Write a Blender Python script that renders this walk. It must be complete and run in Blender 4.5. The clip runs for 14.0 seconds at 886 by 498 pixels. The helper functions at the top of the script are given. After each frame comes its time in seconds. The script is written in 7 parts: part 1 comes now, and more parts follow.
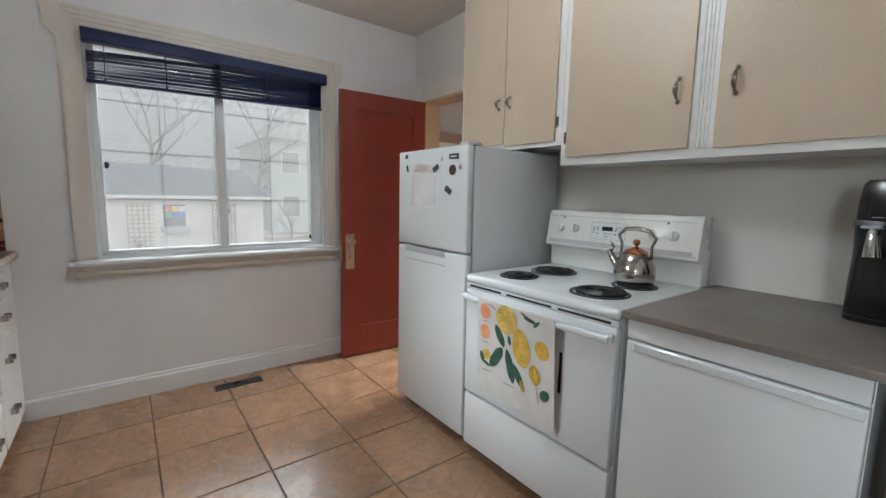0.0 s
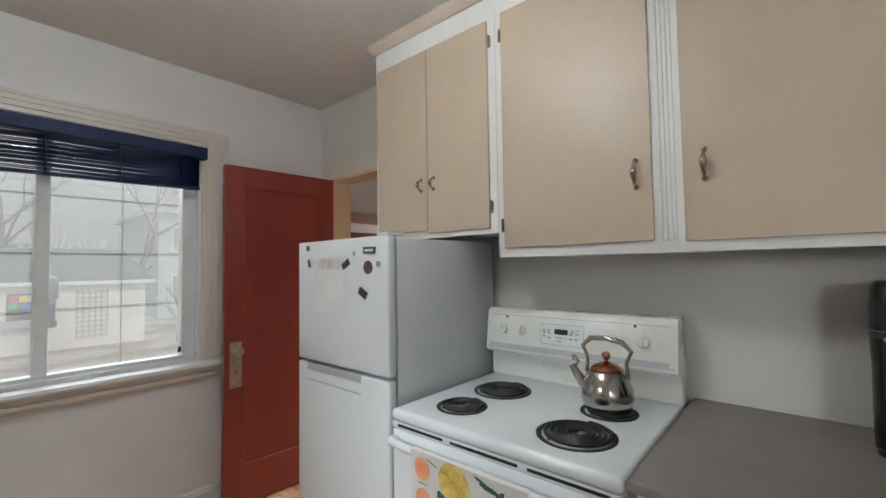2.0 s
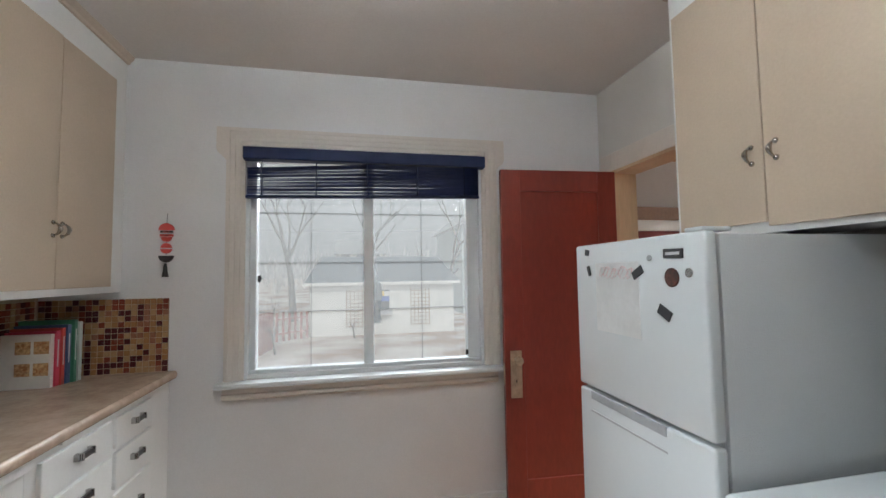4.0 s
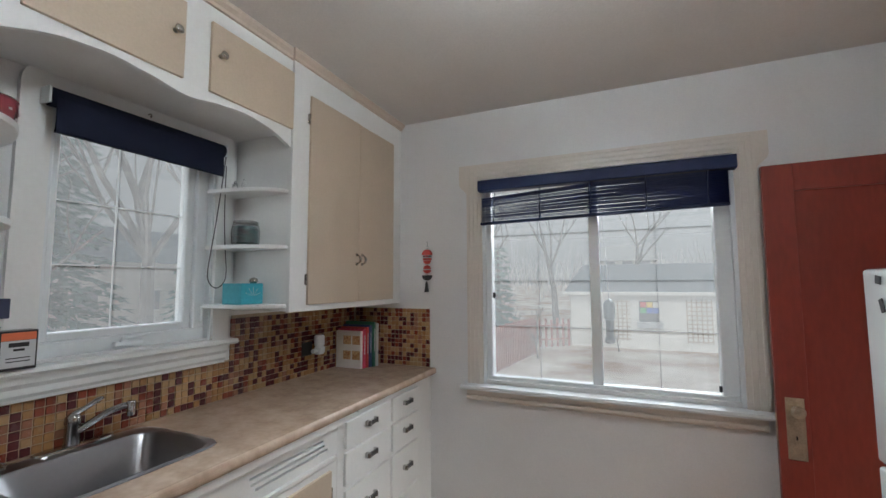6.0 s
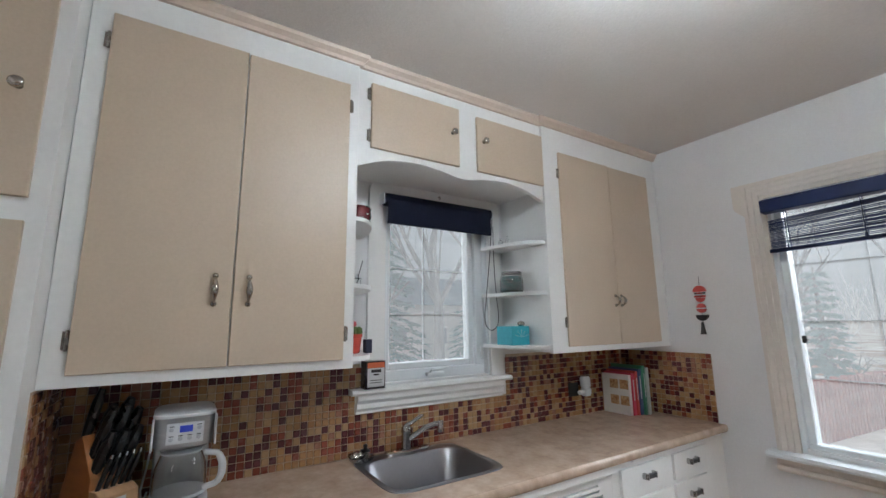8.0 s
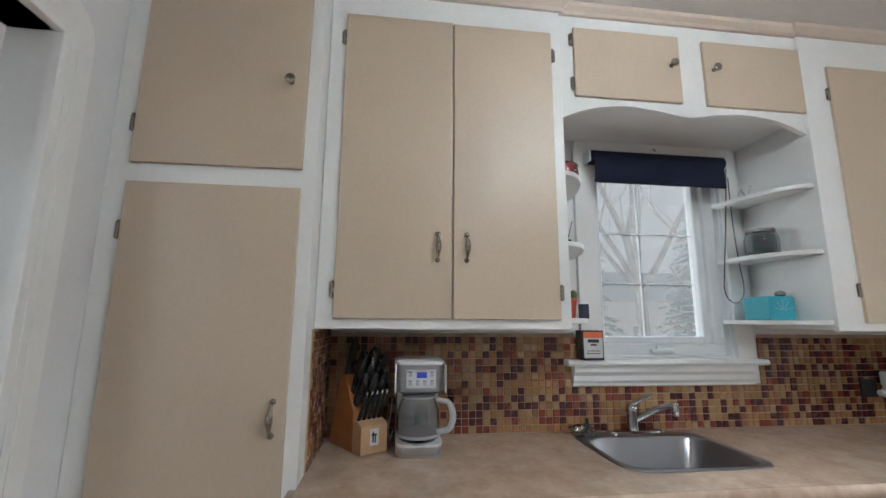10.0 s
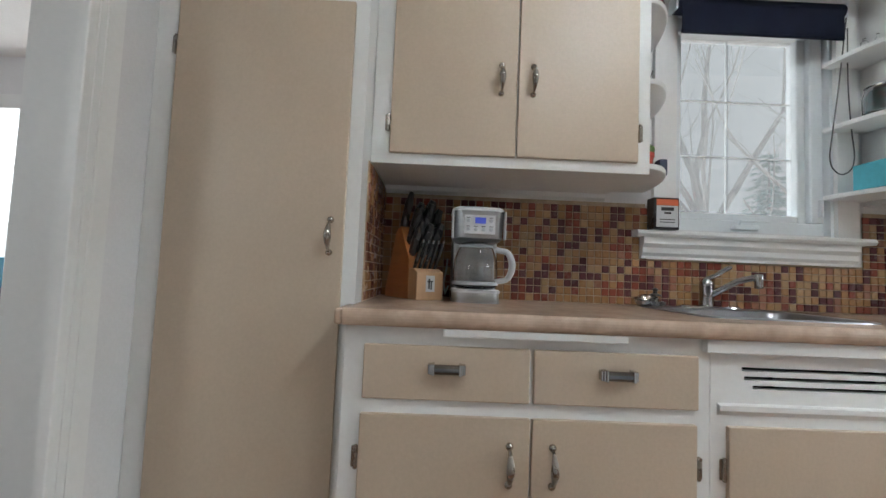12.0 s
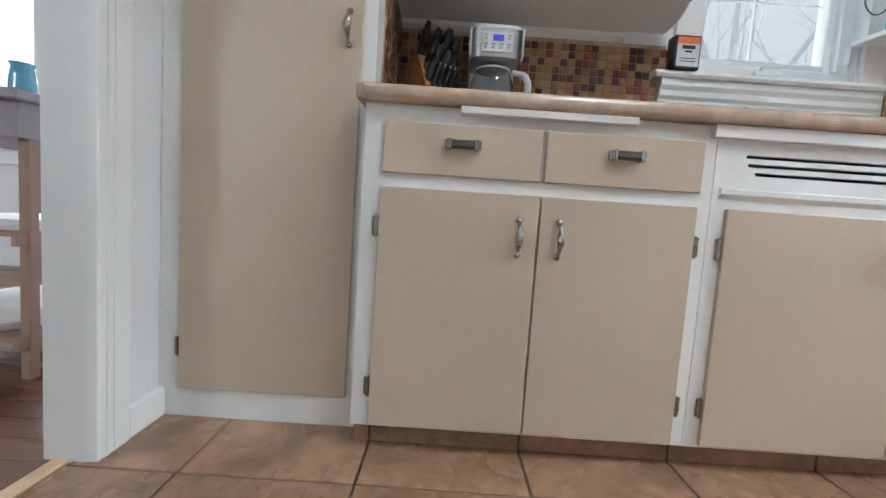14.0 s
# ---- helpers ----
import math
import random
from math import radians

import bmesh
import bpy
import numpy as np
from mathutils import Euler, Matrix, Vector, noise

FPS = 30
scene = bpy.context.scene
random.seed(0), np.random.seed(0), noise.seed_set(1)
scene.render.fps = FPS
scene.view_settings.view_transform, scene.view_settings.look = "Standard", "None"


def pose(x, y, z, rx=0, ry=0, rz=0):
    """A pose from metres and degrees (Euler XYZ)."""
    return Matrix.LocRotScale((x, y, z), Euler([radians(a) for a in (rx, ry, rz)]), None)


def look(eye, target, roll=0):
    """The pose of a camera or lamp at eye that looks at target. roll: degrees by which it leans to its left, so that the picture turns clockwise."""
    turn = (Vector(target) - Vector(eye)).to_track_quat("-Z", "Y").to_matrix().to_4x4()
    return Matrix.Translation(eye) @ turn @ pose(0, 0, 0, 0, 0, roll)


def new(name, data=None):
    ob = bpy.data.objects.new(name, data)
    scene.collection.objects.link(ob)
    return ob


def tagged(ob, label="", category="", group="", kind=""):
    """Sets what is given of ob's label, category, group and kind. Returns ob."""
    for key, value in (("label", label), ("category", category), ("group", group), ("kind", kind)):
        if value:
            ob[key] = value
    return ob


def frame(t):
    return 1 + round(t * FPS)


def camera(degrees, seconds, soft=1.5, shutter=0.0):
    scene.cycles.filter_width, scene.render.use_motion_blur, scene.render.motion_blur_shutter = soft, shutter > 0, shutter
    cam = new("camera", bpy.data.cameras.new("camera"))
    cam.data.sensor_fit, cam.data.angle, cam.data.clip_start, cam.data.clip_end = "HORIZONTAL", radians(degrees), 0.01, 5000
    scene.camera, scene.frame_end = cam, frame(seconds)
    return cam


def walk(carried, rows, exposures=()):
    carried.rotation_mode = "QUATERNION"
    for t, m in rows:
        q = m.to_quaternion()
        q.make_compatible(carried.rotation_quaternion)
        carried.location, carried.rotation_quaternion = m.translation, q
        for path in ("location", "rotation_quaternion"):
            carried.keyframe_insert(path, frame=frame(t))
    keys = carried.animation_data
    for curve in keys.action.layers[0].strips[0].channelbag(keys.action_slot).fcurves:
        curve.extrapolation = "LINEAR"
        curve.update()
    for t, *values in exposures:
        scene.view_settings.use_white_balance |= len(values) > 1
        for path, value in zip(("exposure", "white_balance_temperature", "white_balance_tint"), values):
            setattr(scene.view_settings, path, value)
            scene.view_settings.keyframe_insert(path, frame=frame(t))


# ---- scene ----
cam = camera(93.5, 14.0)
PATH = [
    (0, (-0.009, -0.032, 1.255), (1.198, 1.543, 1.007), 1.2),
    (0.5, (0.032, 0.053, 1.277), (1.388, 1.506, 1.058), 0.6),
    (1, (0.139, 0.144, 1.307), (1.58, 1.525, 1.18), 0.3),
    (1.5, (0.226, 0.235, 1.34), (1.717, 1.567, 1.322), 0.1),
    (2, (0.274, 0.335, 1.385), (1.783, 1.645, 1.47), -0.9),
    (2.5, (0.293, 0.437, 1.409), (1.698, 1.854, 1.531), -1.3),
    (3, (0.323, 0.531, 1.418), (1.427, 2.194, 1.543), -1.1),
    (3.5, (0.396, 0.605, 1.409), (1.162, 2.449, 1.532), -1.0),
    (3.8, (0.43, 0.62, 1.411), (0.98, 2.539, 1.528), -1.0),
    (4, (0.441, 0.605, 1.407), (0.852, 2.559, 1.525), -0.9),
    (4.2, (0.437, 0.575, 1.406), (0.693, 2.555, 1.52), -0.9),
    (6.3, (0.701, 0.538, 1.475), (-0.23, 2.298, 1.662), -0.4),
    (6.5, (0.715, 0.536, 1.474), (-0.307, 2.243, 1.681), -0.6),
    (7, (0.734, 0.492, 1.483), (-0.517, 2.033, 1.731), -0.7),
    (7.5, (0.750, 0.461, 1.494), (-0.737, 1.766, 1.787), -0.8),
    (7.8, (0.746, 0.436, 1.491), (-0.841, 1.609, 1.817), -0.8),
    (8, (0.752, 0.442, 1.498), (-0.915, 1.492, 1.844), -0.7),
    (8.5, (0.744, 0.432, 1.508), (-1.061, 1.199, 1.9), -0.3),
    (8.7, (0.738, 0.417, 1.496), (-1.099, 1.086, 1.917), -0.2),
    (9, (0.724, 0.416, 1.504), (-1.169, 0.894, 1.936), 0.0),
    (9.2, (0.703, 0.4, 1.483), (-1.209, 0.78, 1.932), 0.2),
    (11.3, (0.522, 0.371, 1.169), (-1.468, 0.452, 1.357), 1.1),
    (11.5, (0.508, 0.365, 1.13), (-1.484, 0.437, 1.294), 1.5),
    (12, (0.5, 0.363, 1.018), (-1.497, 0.384, 1.137), 2.4),
    (12.5, (0.502, 0.352, 0.923), (-1.498, 0.364, 0.959), 3.1),
    (13, (0.511, 0.353, 0.827), (-1.488, 0.353, 0.783), 3.7),
    (13.5, (0.526, 0.354, 0.731), (-1.471, 0.354, 0.634), 4.2),
    (14, (0.551, 0.361, 0.628), (-1.442, 0.363, 0.466), 3.9),
]
walk(cam, [(t, look(eye, target, roll)) for t, eye, target, roll in PATH], [(0, -0.37, 6250, 6), (1.8, -0.40, 6450, 6), (2.6, -0.56, 6400, 6), (3.4, -0.44, 6250, 6), (4.2, -0.34, 6250, 6), (6.5, -0.52, 6150, 6), (8.5, -0.15, 6000, 6), (11.5, -0.15, 6200, 5), (14, 0.34, 5950, 5)])

# ---- light ----
world = bpy.data.worlds.new("overcast")
scene.world = world
world.use_nodes = True
wn = world.node_tree
sky = wn.nodes.new("ShaderNodeTexSky")
sky.sky_type, sky.sun_disc = "NISHITA", False
sky.sun_elevation, sky.sun_rotation = radians(41), radians(180)
sky.air_density, sky.dust_density, sky.ozone_density = 1.0, 6.0, 1.0
hazy = wn.nodes.new("ShaderNodeHueSaturation")
hazy.inputs["Saturation"].default_value = 0.25
wn.links.new(sky.outputs[0], hazy.inputs["Color"])
cloud = wn.nodes.new("ShaderNodeMix")
cloud.data_type = "RGBA"
cloud.inputs[0].default_value = 0.65
cloud.inputs[7].default_value = (7.6, 7.8, 8.0, 1)
wn.links.new(hazy.outputs[0], cloud.inputs[6])
wn.links.new(cloud.outputs[2], wn.nodes["Background"].inputs[0])
wn.nodes["Background"].inputs[1].default_value = 0.051


def lamp(name, kind, m, energy, color=(1, 1, 1), size=1.0, size_y=0.0):
    data = bpy.data.lights.new(name, kind)
    data.energy, data.color = energy, color
    if kind == "AREA":
        data.size = size
        if size_y:
            data.shape, data.size_y = "RECTANGLE", size_y
    ob = new(name, data)
    ob.matrix_world = m
    return ob


sun = lamp("sun", "SUN", look((0, 0, 20), (0.8, 13.6, 8)), 1.3, (1.0, 0.96, 0.9))
sun.data.angle = radians(14)
# area lamps for skylight through the two windows and the dining room's west window
lamp("sky_north", "AREA", look((1.25, 6.2, 3.3), (0.5, 3.05, 1.5)), 345, (0.93, 0.97, 1.0), 2.6, 2.2)
lamp("sky_west", "AREA", look((-5.6, 2.0, 3.7), (0.0, 1.45, 1.0)), 510, (0.93, 0.97, 1.0), 1.8, 1.8)
lamp("sky_dining", "AREA", look((-3.7, -2.5, 2.2), (-2.0, -2.3, 1.0)), 215, (0.93, 0.97, 1.0), 1.4, 1.2)
# added lamp behind an unseen opening, brightens the jamb and base cabinets
lamp("fill_dining_east", "AREA", look((4.3, -3.0, 2.9), (-0.4, 0.2, 0.6)), 165, (0.93, 0.97, 1.0), 2.0, 1.8)
# added lamp outside the hall's unseen opening, brightens the back hall
lamp("fill_hall", "AREA", look((4.8, 2.4, 3.25), (3.1, 2.4, 1.6)), 770, (1.0, 0.97, 0.92), 1.4, 1.4)


# ---- materials ----
def material(name, color, rough=0.5, vary=0.08, scale=6.0, bump=0.05, grain=90.0, metal=0.0, coat=0.0, second=None, stretch=(1, 1, 1), per_piece=0.0, spec=0.5, rough_vary=0.08):
    m = bpy.data.materials.new(name)
    m.use_nodes = True
    t = m.node_tree
    p = t.nodes["Principled BSDF"]
    tc = t.nodes.new("ShaderNodeTexCoord")
    mp = t.nodes.new("ShaderNodeMapping")
    mp.inputs["Scale"].default_value = stretch
    t.links.new(tc.outputs["Object"], mp.inputs[0])
    info = t.nodes.new("ShaderNodeObjectInfo")
    shift = t.nodes.new("ShaderNodeVectorMath")
    shift.operation = "SCALE"
    shift.inputs[0].default_value = (7.1, 3.7, 5.3)
    t.links.new(info.outputs["Random"], shift.inputs["Scale"])
    t.links.new(shift.outputs[0], mp.inputs["Location"])
    big = t.nodes.new("ShaderNodeTexNoise")
    big.inputs["Scale"].default_value, big.inputs["Detail"].default_value = scale, 5
    fine = t.nodes.new("ShaderNodeTexNoise")
    fine.inputs["Scale"].default_value, fine.inputs["Detail"].default_value = grain, 4
    for n in (big, fine):
        t.links.new(mp.outputs[0], n.inputs["Vector"])
    mix = t.nodes.new("ShaderNodeMix")
    mix.data_type = "RGBA"
    other = second or tuple(max(0.0, c * (1 - 2.2 * vary)) for c in color)
    mix.inputs[6].default_value, mix.inputs[7].default_value = (*color, 1), (*other, 1)
    ramp = t.nodes.new("ShaderNodeMapRange")
    ramp.inputs[1].default_value, ramp.inputs[2].default_value = 0.36, 0.66
    t.links.new(big.outputs["Fac"], ramp.inputs[0])
    t.links.new(ramp.outputs[0], mix.inputs[0])
    hsv = t.nodes.new("ShaderNodeHueSaturation")
    t.links.new(mix.outputs[2], hsv.inputs["Color"])
    val = t.nodes.new("ShaderNodeMapRange")
    val.inputs[3].default_value, val.inputs[4].default_value = 1 - vary, 1 + vary
    val.inputs[1].default_value, val.inputs[2].default_value = 0.3, 0.7
    t.links.new(fine.outputs["Fac"], val.inputs[0])
    if per_piece:
        each = t.nodes.new("ShaderNodeMapRange")
        each.inputs[3].default_value, each.inputs[4].default_value = 1 - per_piece, 1 + per_piece
        t.links.new(info.outputs["Random"], each.inputs[0])
        mul = t.nodes.new("ShaderNodeMath")
        mul.operation = "MULTIPLY"
        t.links.new(val.outputs[0], mul.inputs[0])
        t.links.new(each.outputs[0], mul.inputs[1])
        t.links.new(mul.outputs[0], hsv.inputs["Value"])
    else:
        t.links.new(val.outputs[0], hsv.inputs["Value"])
    t.links.new(hsv.outputs[0], p.inputs["Base Color"])
    rr = t.nodes.new("ShaderNodeMapRange")
    rr.inputs[3].default_value, rr.inputs[4].default_value = max(0.02, rough - rough_vary), min(1.0, rough + rough_vary)
    t.links.new(big.outputs["Fac"], rr.inputs[0])
    t.links.new(rr.outputs[0], p.inputs["Roughness"])
    if bump:
        b = t.nodes.new("ShaderNodeBump")
        b.inputs["Strength"].default_value, b.inputs["Distance"].default_value = min(1.0, bump * 4), 0.002
        t.links.new(fine.outputs["Fac"], b.inputs["Height"])
        t.links.new(b.outputs[0], p.inputs["Normal"])
    p.inputs["Metallic"].default_value = metal
    p.inputs["Coat Weight"].default_value = coat
    p.inputs["Specular IOR Level"].default_value = spec
    return m


def plain(name, color, rough=0.4, metal=0.0, coat=0.0):
    return material(name, color, rough, 0.03, 10, 0.0, 60, metal, coat, rough_vary=0.03)


def glass(name, tint=(1, 1, 1), rough=0.0):
    m = bpy.data.materials.new(name)
    m.use_nodes = True
    p = m.node_tree.nodes["Principled BSDF"]
    p.inputs["Base Color"].default_value = (*tint, 1)
    p.inputs["Transmission Weight"].default_value, p.inputs["Roughness"].default_value, p.inputs["IOR"].default_value = 1.0, rough, 1.45
    return m


def glow(name, color, strength):
    m = bpy.data.materials.new(name)
    m.use_nodes = True
    p = m.node_tree.nodes["Principled BSDF"]
    p.inputs["Base Color"].default_value = (*color, 1)
    p.inputs["Emission Color"].default_value = (*color, 1)
    p.inputs["Emission Strength"].default_value = strength
    return m


M_WALL = material("wall_paint", (0.74, 0.735, 0.74), 0.55, 0.025, 2.5, 0.10, 140)
M_GREIGE = material("greige_wall_paint", (0.66, 0.635, 0.595), 0.5, 0.03, 2.5, 0.10, 140)
M_CEIL = material("ceiling_paint", (0.75, 0.725, 0.70), 0.8, 0.03, 1.6, 0.18, 110)
M_TRIM = material("cream_trim_paint", (0.71, 0.65, 0.59), 0.38, 0.03, 4, 0.03, 60)
M_WHITE = material("white_cabinet_paint", (0.80, 0.80, 0.79), 0.36, 0.018, 4, 0.012, 70)
M_BEIGE = material("beige_cabinet_paint", (0.545, 0.44, 0.335), 0.42, 0.03, 3, 0.035, 110, rough_vary=0.05)
M_CORN = material("tan_cornice_paint", (0.56, 0.46, 0.38), 0.45, 0.04, 5, 0.04, 80)
M_RED = material("red_door_paint", (0.215, 0.030, 0.019), 0.36, 0.10, 3, 0.05, 60, coat=0.1, stretch=(1, 1, 0.25))
M_FLOOR = material("terracotta_tile", (0.365, 0.218, 0.134), 0.27, 0.16, 9, 0.22, 26, second=(0.215, 0.122, 0.070), per_piece=0.12, rough_vary=0.14)
M_GROUT = material("dark_grout", (0.115, 0.085, 0.065), 0.9, 0.15, 14, 0.2, 160)
M_LAMW = material("beige_laminate", (0.52, 0.395, 0.305), 0.23, 0.08, 13, 0.0, 45, second=(0.42, 0.305, 0.23), rough_vary=0.03)
M_LAME = material("taupe_laminate", (0.215, 0.185, 0.17), 0.42, 0.05, 5, 0.03, 140)
M_APPL = material("white_enamel", (0.75, 0.79, 0.82), 0.24, 0.006, 3, 0.0, 60, coat=0.35, rough_vary=0.0)
M_APPLT = material("textured_white_steel", (0.62, 0.64, 0.66), 0.42, 0.02, 3, 0.22, 260)
M_ALMOND = material("off_white_enamel", (0.76, 0.76, 0.72), 0.28, 0.012, 3, 0.0, 60, coat=0.25, rough_vary=0.04)
M_GREY = plain("grey_plastic", (0.42, 0.44, 0.47), 0.4)
M_BLACK = plain("black_plastic", (0.012, 0.012, 0.014), 0.28)
M_GLOSSB = plain("gloss_black_plastic", (0.009, 0.009, 0.011), 0.25)
M_COIL = material("black_coil", (0.013, 0.013, 0.015), 0.52, 0.1, 20, 0.05, 200)
M_CHROME = plain("chrome", (0.47, 0.465, 0.46), 0.12, 1.0)
M_DARKCHROME = plain("dark_chrome", (0.16, 0.16, 0.17), 0.14, 1.0)
M_AGED = material("aged_nickel", (0.42, 0.39, 0.35), 0.26, 0.12, 30, 0.03, 120, metal=1.0)
M_STEEL = material("brushed_steel", (0.42, 0.42, 0.43), 0.26, 0.06, 12, 0.04, 200, metal=1.0, stretch=(1, 8, 1))
M_SINK = material("satin_steel", (0.34, 0.34, 0.36), 0.30, 0.02, 6, 0.0, 60, metal=1.0, rough_vary=0.03)
M_KETTLE = material("polished_steel", (0.46, 0.43, 0.40), 0.19, 0.04, 12, 0.0, 100, metal=1.0, rough_vary=0.04)
M_COPPER = material("copper", (0.62, 0.27, 0.15), 0.16, 0.08, 16, 0.0, 100, metal=1.0)
M_BRASS = material("tarnished_brass", (0.58, 0.50, 0.38), 0.33, 0.12, 24, 0.04, 150, metal=1.0)
M_RAIL = material("navy_rail", (0.008, 0.015, 0.056), 0.6, 0.08, 20, 0.05, 200, spec=0.25)
M_ROLLER = material("dark_navy_cloth", (0.008, 0.010, 0.022), 0.85, 0.08, 20, 0.08, 260, spec=0.12)
M_NAVY = material("navy_blind", (0.022, 0.042, 0.165), 0.6, 0.08, 20, 0.05, 200, spec=0.25)
M_VINYL = material("white_vinyl", (0.76, 0.79, 0.81), 0.35, 0.02, 5, 0.0, 60)
M_GRID = plain("grey_muntin", (0.16, 0.17, 0.18), 0.5)


def veiled_pane(name, haze):
    """Clear pane; its film scatters some daylight to imitate glare and insect-screen haze."""
    m = bpy.data.materials.new(name)
    m.use_nodes = True
    t = m.node_tree
    t.nodes.remove(t.nodes["Principled BSDF"])
    clear, film, shine = t.nodes.new("ShaderNodeBsdfTransparent"), t.nodes.new("ShaderNodeBsdfTranslucent"), t.nodes.new("ShaderNodeBsdfGlossy")
    film.inputs[0].default_value = (0.90, 0.89, 0.88, 1)
    shine.inputs["Roughness"].default_value = 0.03
    nz, rng_ = t.nodes.new("ShaderNodeTexNoise"), t.nodes.new("ShaderNodeMapRange")
    nz.inputs["Scale"].default_value = 2.5
    rng_.inputs[3].default_value, rng_.inputs[4].default_value = haze * 0.75, haze * 1.25
    t.links.new(nz.outputs[0], rng_.inputs[0])
    m1, m2 = t.nodes.new("ShaderNodeMixShader"), t.nodes.new("ShaderNodeMixShader")
    t.links.new(rng_.outputs[0], m1.inputs[0])
    t.links.new(clear.outputs[0], m1.inputs[1])
    t.links.new(film.outputs[0], m1.inputs[2])
    m2.inputs[0].default_value = 0.04
    t.links.new(m1.outputs[0], m2.inputs[1])
    t.links.new(shine.outputs[0], m2.inputs[2])
    t.links.new(m2.outputs[0], t.nodes["Material Output"].inputs[0])
    return m


M_GLASS = veiled_pane("veiled_window_glass", 0.125)
M_CLEAN = veiled_pane("veiled_screen_glass", 0.085)
M_WOOD = material("oak", (0.45, 0.24, 0.10), 0.42, 0.10, 5, 0.06, 60, second=(0.30, 0.14, 0.05), stretch=(1, 1, 0.12))
M_LIGHTWOOD = material("pale_beech", (0.60, 0.42, 0.26), 0.45, 0.06, 5, 0.05, 60, stretch=(1, 1, 0.15))
M_CLOTHB = material("black_cloth", (0.016, 0.017, 0.020), 0.9, 0.2, 10, 0.3, 180)


# ---- mesh helpers ----
ORG = {}


def settle(name, bm, mats, parent=None, smooth=False, flat_angle=40):
    """Turns bm, in world metres, into an object with its origin in the middle of its foot."""
    vs = [v.co for v in bm.verts]
    lo = Vector([min(v[i] for v in vs) for i in range(3)])
    hi = Vector([max(v[i] for v in vs) for i in range(3)])
    org = Vector(((lo.x + hi.x) / 2, (lo.y + hi.y) / 2, lo.z))
    bmesh.ops.translate(bm, vec=-org, verts=bm.verts)
    me = bpy.data.meshes.new(name)
    bm.normal_update()
    if smooth:
        for f in bm.faces:
            f.smooth = True
        for e in bm.edges:
            if len(e.link_faces) == 2 and e.calc_face_angle(0) > radians(flat_angle):
                e.smooth = False
    bm.to_mesh(me)
    bm.free()
    for m in mats if isinstance(mats, (list, tuple)) else [mats]:
        me.materials.append(m)
    return place(name, me, org, parent)


def place(name, me, org, parent=None):
    ob = new(name, me)
    org = Vector(org)
    if parent:
        ob.parent = parent
        ob.location = org - ORG[parent]
    else:
        ob.location = org
    ORG[ob] = org
    return ob


def base(name, loc, label, category, group="", rz=0.0):
    """The Empty at the foot of a thing that has parts."""
    ob = new(name)
    ob.empty_display_size = 0.05
    ob.location = loc
    ORG[ob] = Vector(loc)
    if rz:
        ob.rotation_euler = (0, 0, radians(rz))
        ORG[ob] = Vector((0, 0, 0))
    return tagged(ob, label, category, group)


def add_box(bm, x0, x1, y0, y1, z0, z1, bevel=0.0, seg=1, mi=0):
    r = bmesh.ops.create_cube(bm, size=1.0)
    vs = r["verts"]
    for v in vs:
        v.co = Vector((x0 + (v.co.x + 0.5) * (x1 - x0), y0 + (v.co.y + 0.5) * (y1 - y0), z0 + (v.co.z + 0.5) * (z1 - z0)))
    fs = {f for v in vs for f in v.link_faces}
    for f in fs:
        f.material_index = mi
    if bevel:
        es = list({e for v in vs for e in v.link_edges})
        r = bmesh.ops.bevel(bm, geom=es, offset=bevel, segments=seg, affect="EDGES", profile=0.5)
        for f in r["faces"]:
            f.material_index = mi


def box(name, x0, x1, y0, y1, z0, z1, mat, bevel=0.003, parent=None, seg=2):
    bm = bmesh.new()
    add_box(bm, min(x0, x1), max(x0, x1), min(y0, y1), max(y0, y1), min(z0, z1), max(z0, z1), bevel, seg)
    return settle(name, bm, mat, parent, smooth=bevel > 0.004)


def boxes(name, rows, mat, bevel=0.0, parent=None):
    bm = bmesh.new()
    for r in rows:
        add_box(bm, *r, bevel=bevel)
    return settle(name, bm, mat, parent)


AX = {"x": lambda u, v, w: Vector((w, u, v)), "y": lambda u, v, w: Vector((u, w, v)), "z": lambda u, v, w: Vector((u, v, w))}


def add_prism(bm, pts, axis, w0, w1, mi=0):
    """A closed outline (u, v) pushed along an axis. x: (y, z); y: (x, z); z: (x, y)."""
    a = [bm.verts.new(AX[axis](u, v, w0)) for u, v in pts]
    b = [bm.verts.new(AX[axis](u, v, w1)) for u, v in pts]
    fs = [bm.faces.new(a[::-1]), bm.faces.new(b)]
    n = len(pts)
    for i in range(n):
        fs.append(bm.faces.new((a[i], a[(i + 1) % n], b[(i + 1) % n], b[i])))
    for f in fs:
        f.material_index = mi


def prism(name, pts, axis, w0, w1, mat, parent=None, bevel=0.0, smooth=False):
    bm = bmesh.new()
    add_prism(bm, pts, axis, w0, w1)
    bmesh.ops.recalc_face_normals(bm, faces=bm.faces)
    if bevel:
        bmesh.ops.bevel(bm, geom=list(bm.edges), offset=bevel, segments=2, affect="EDGES", profile=0.5)
    return settle(name, bm, mat, parent, smooth)


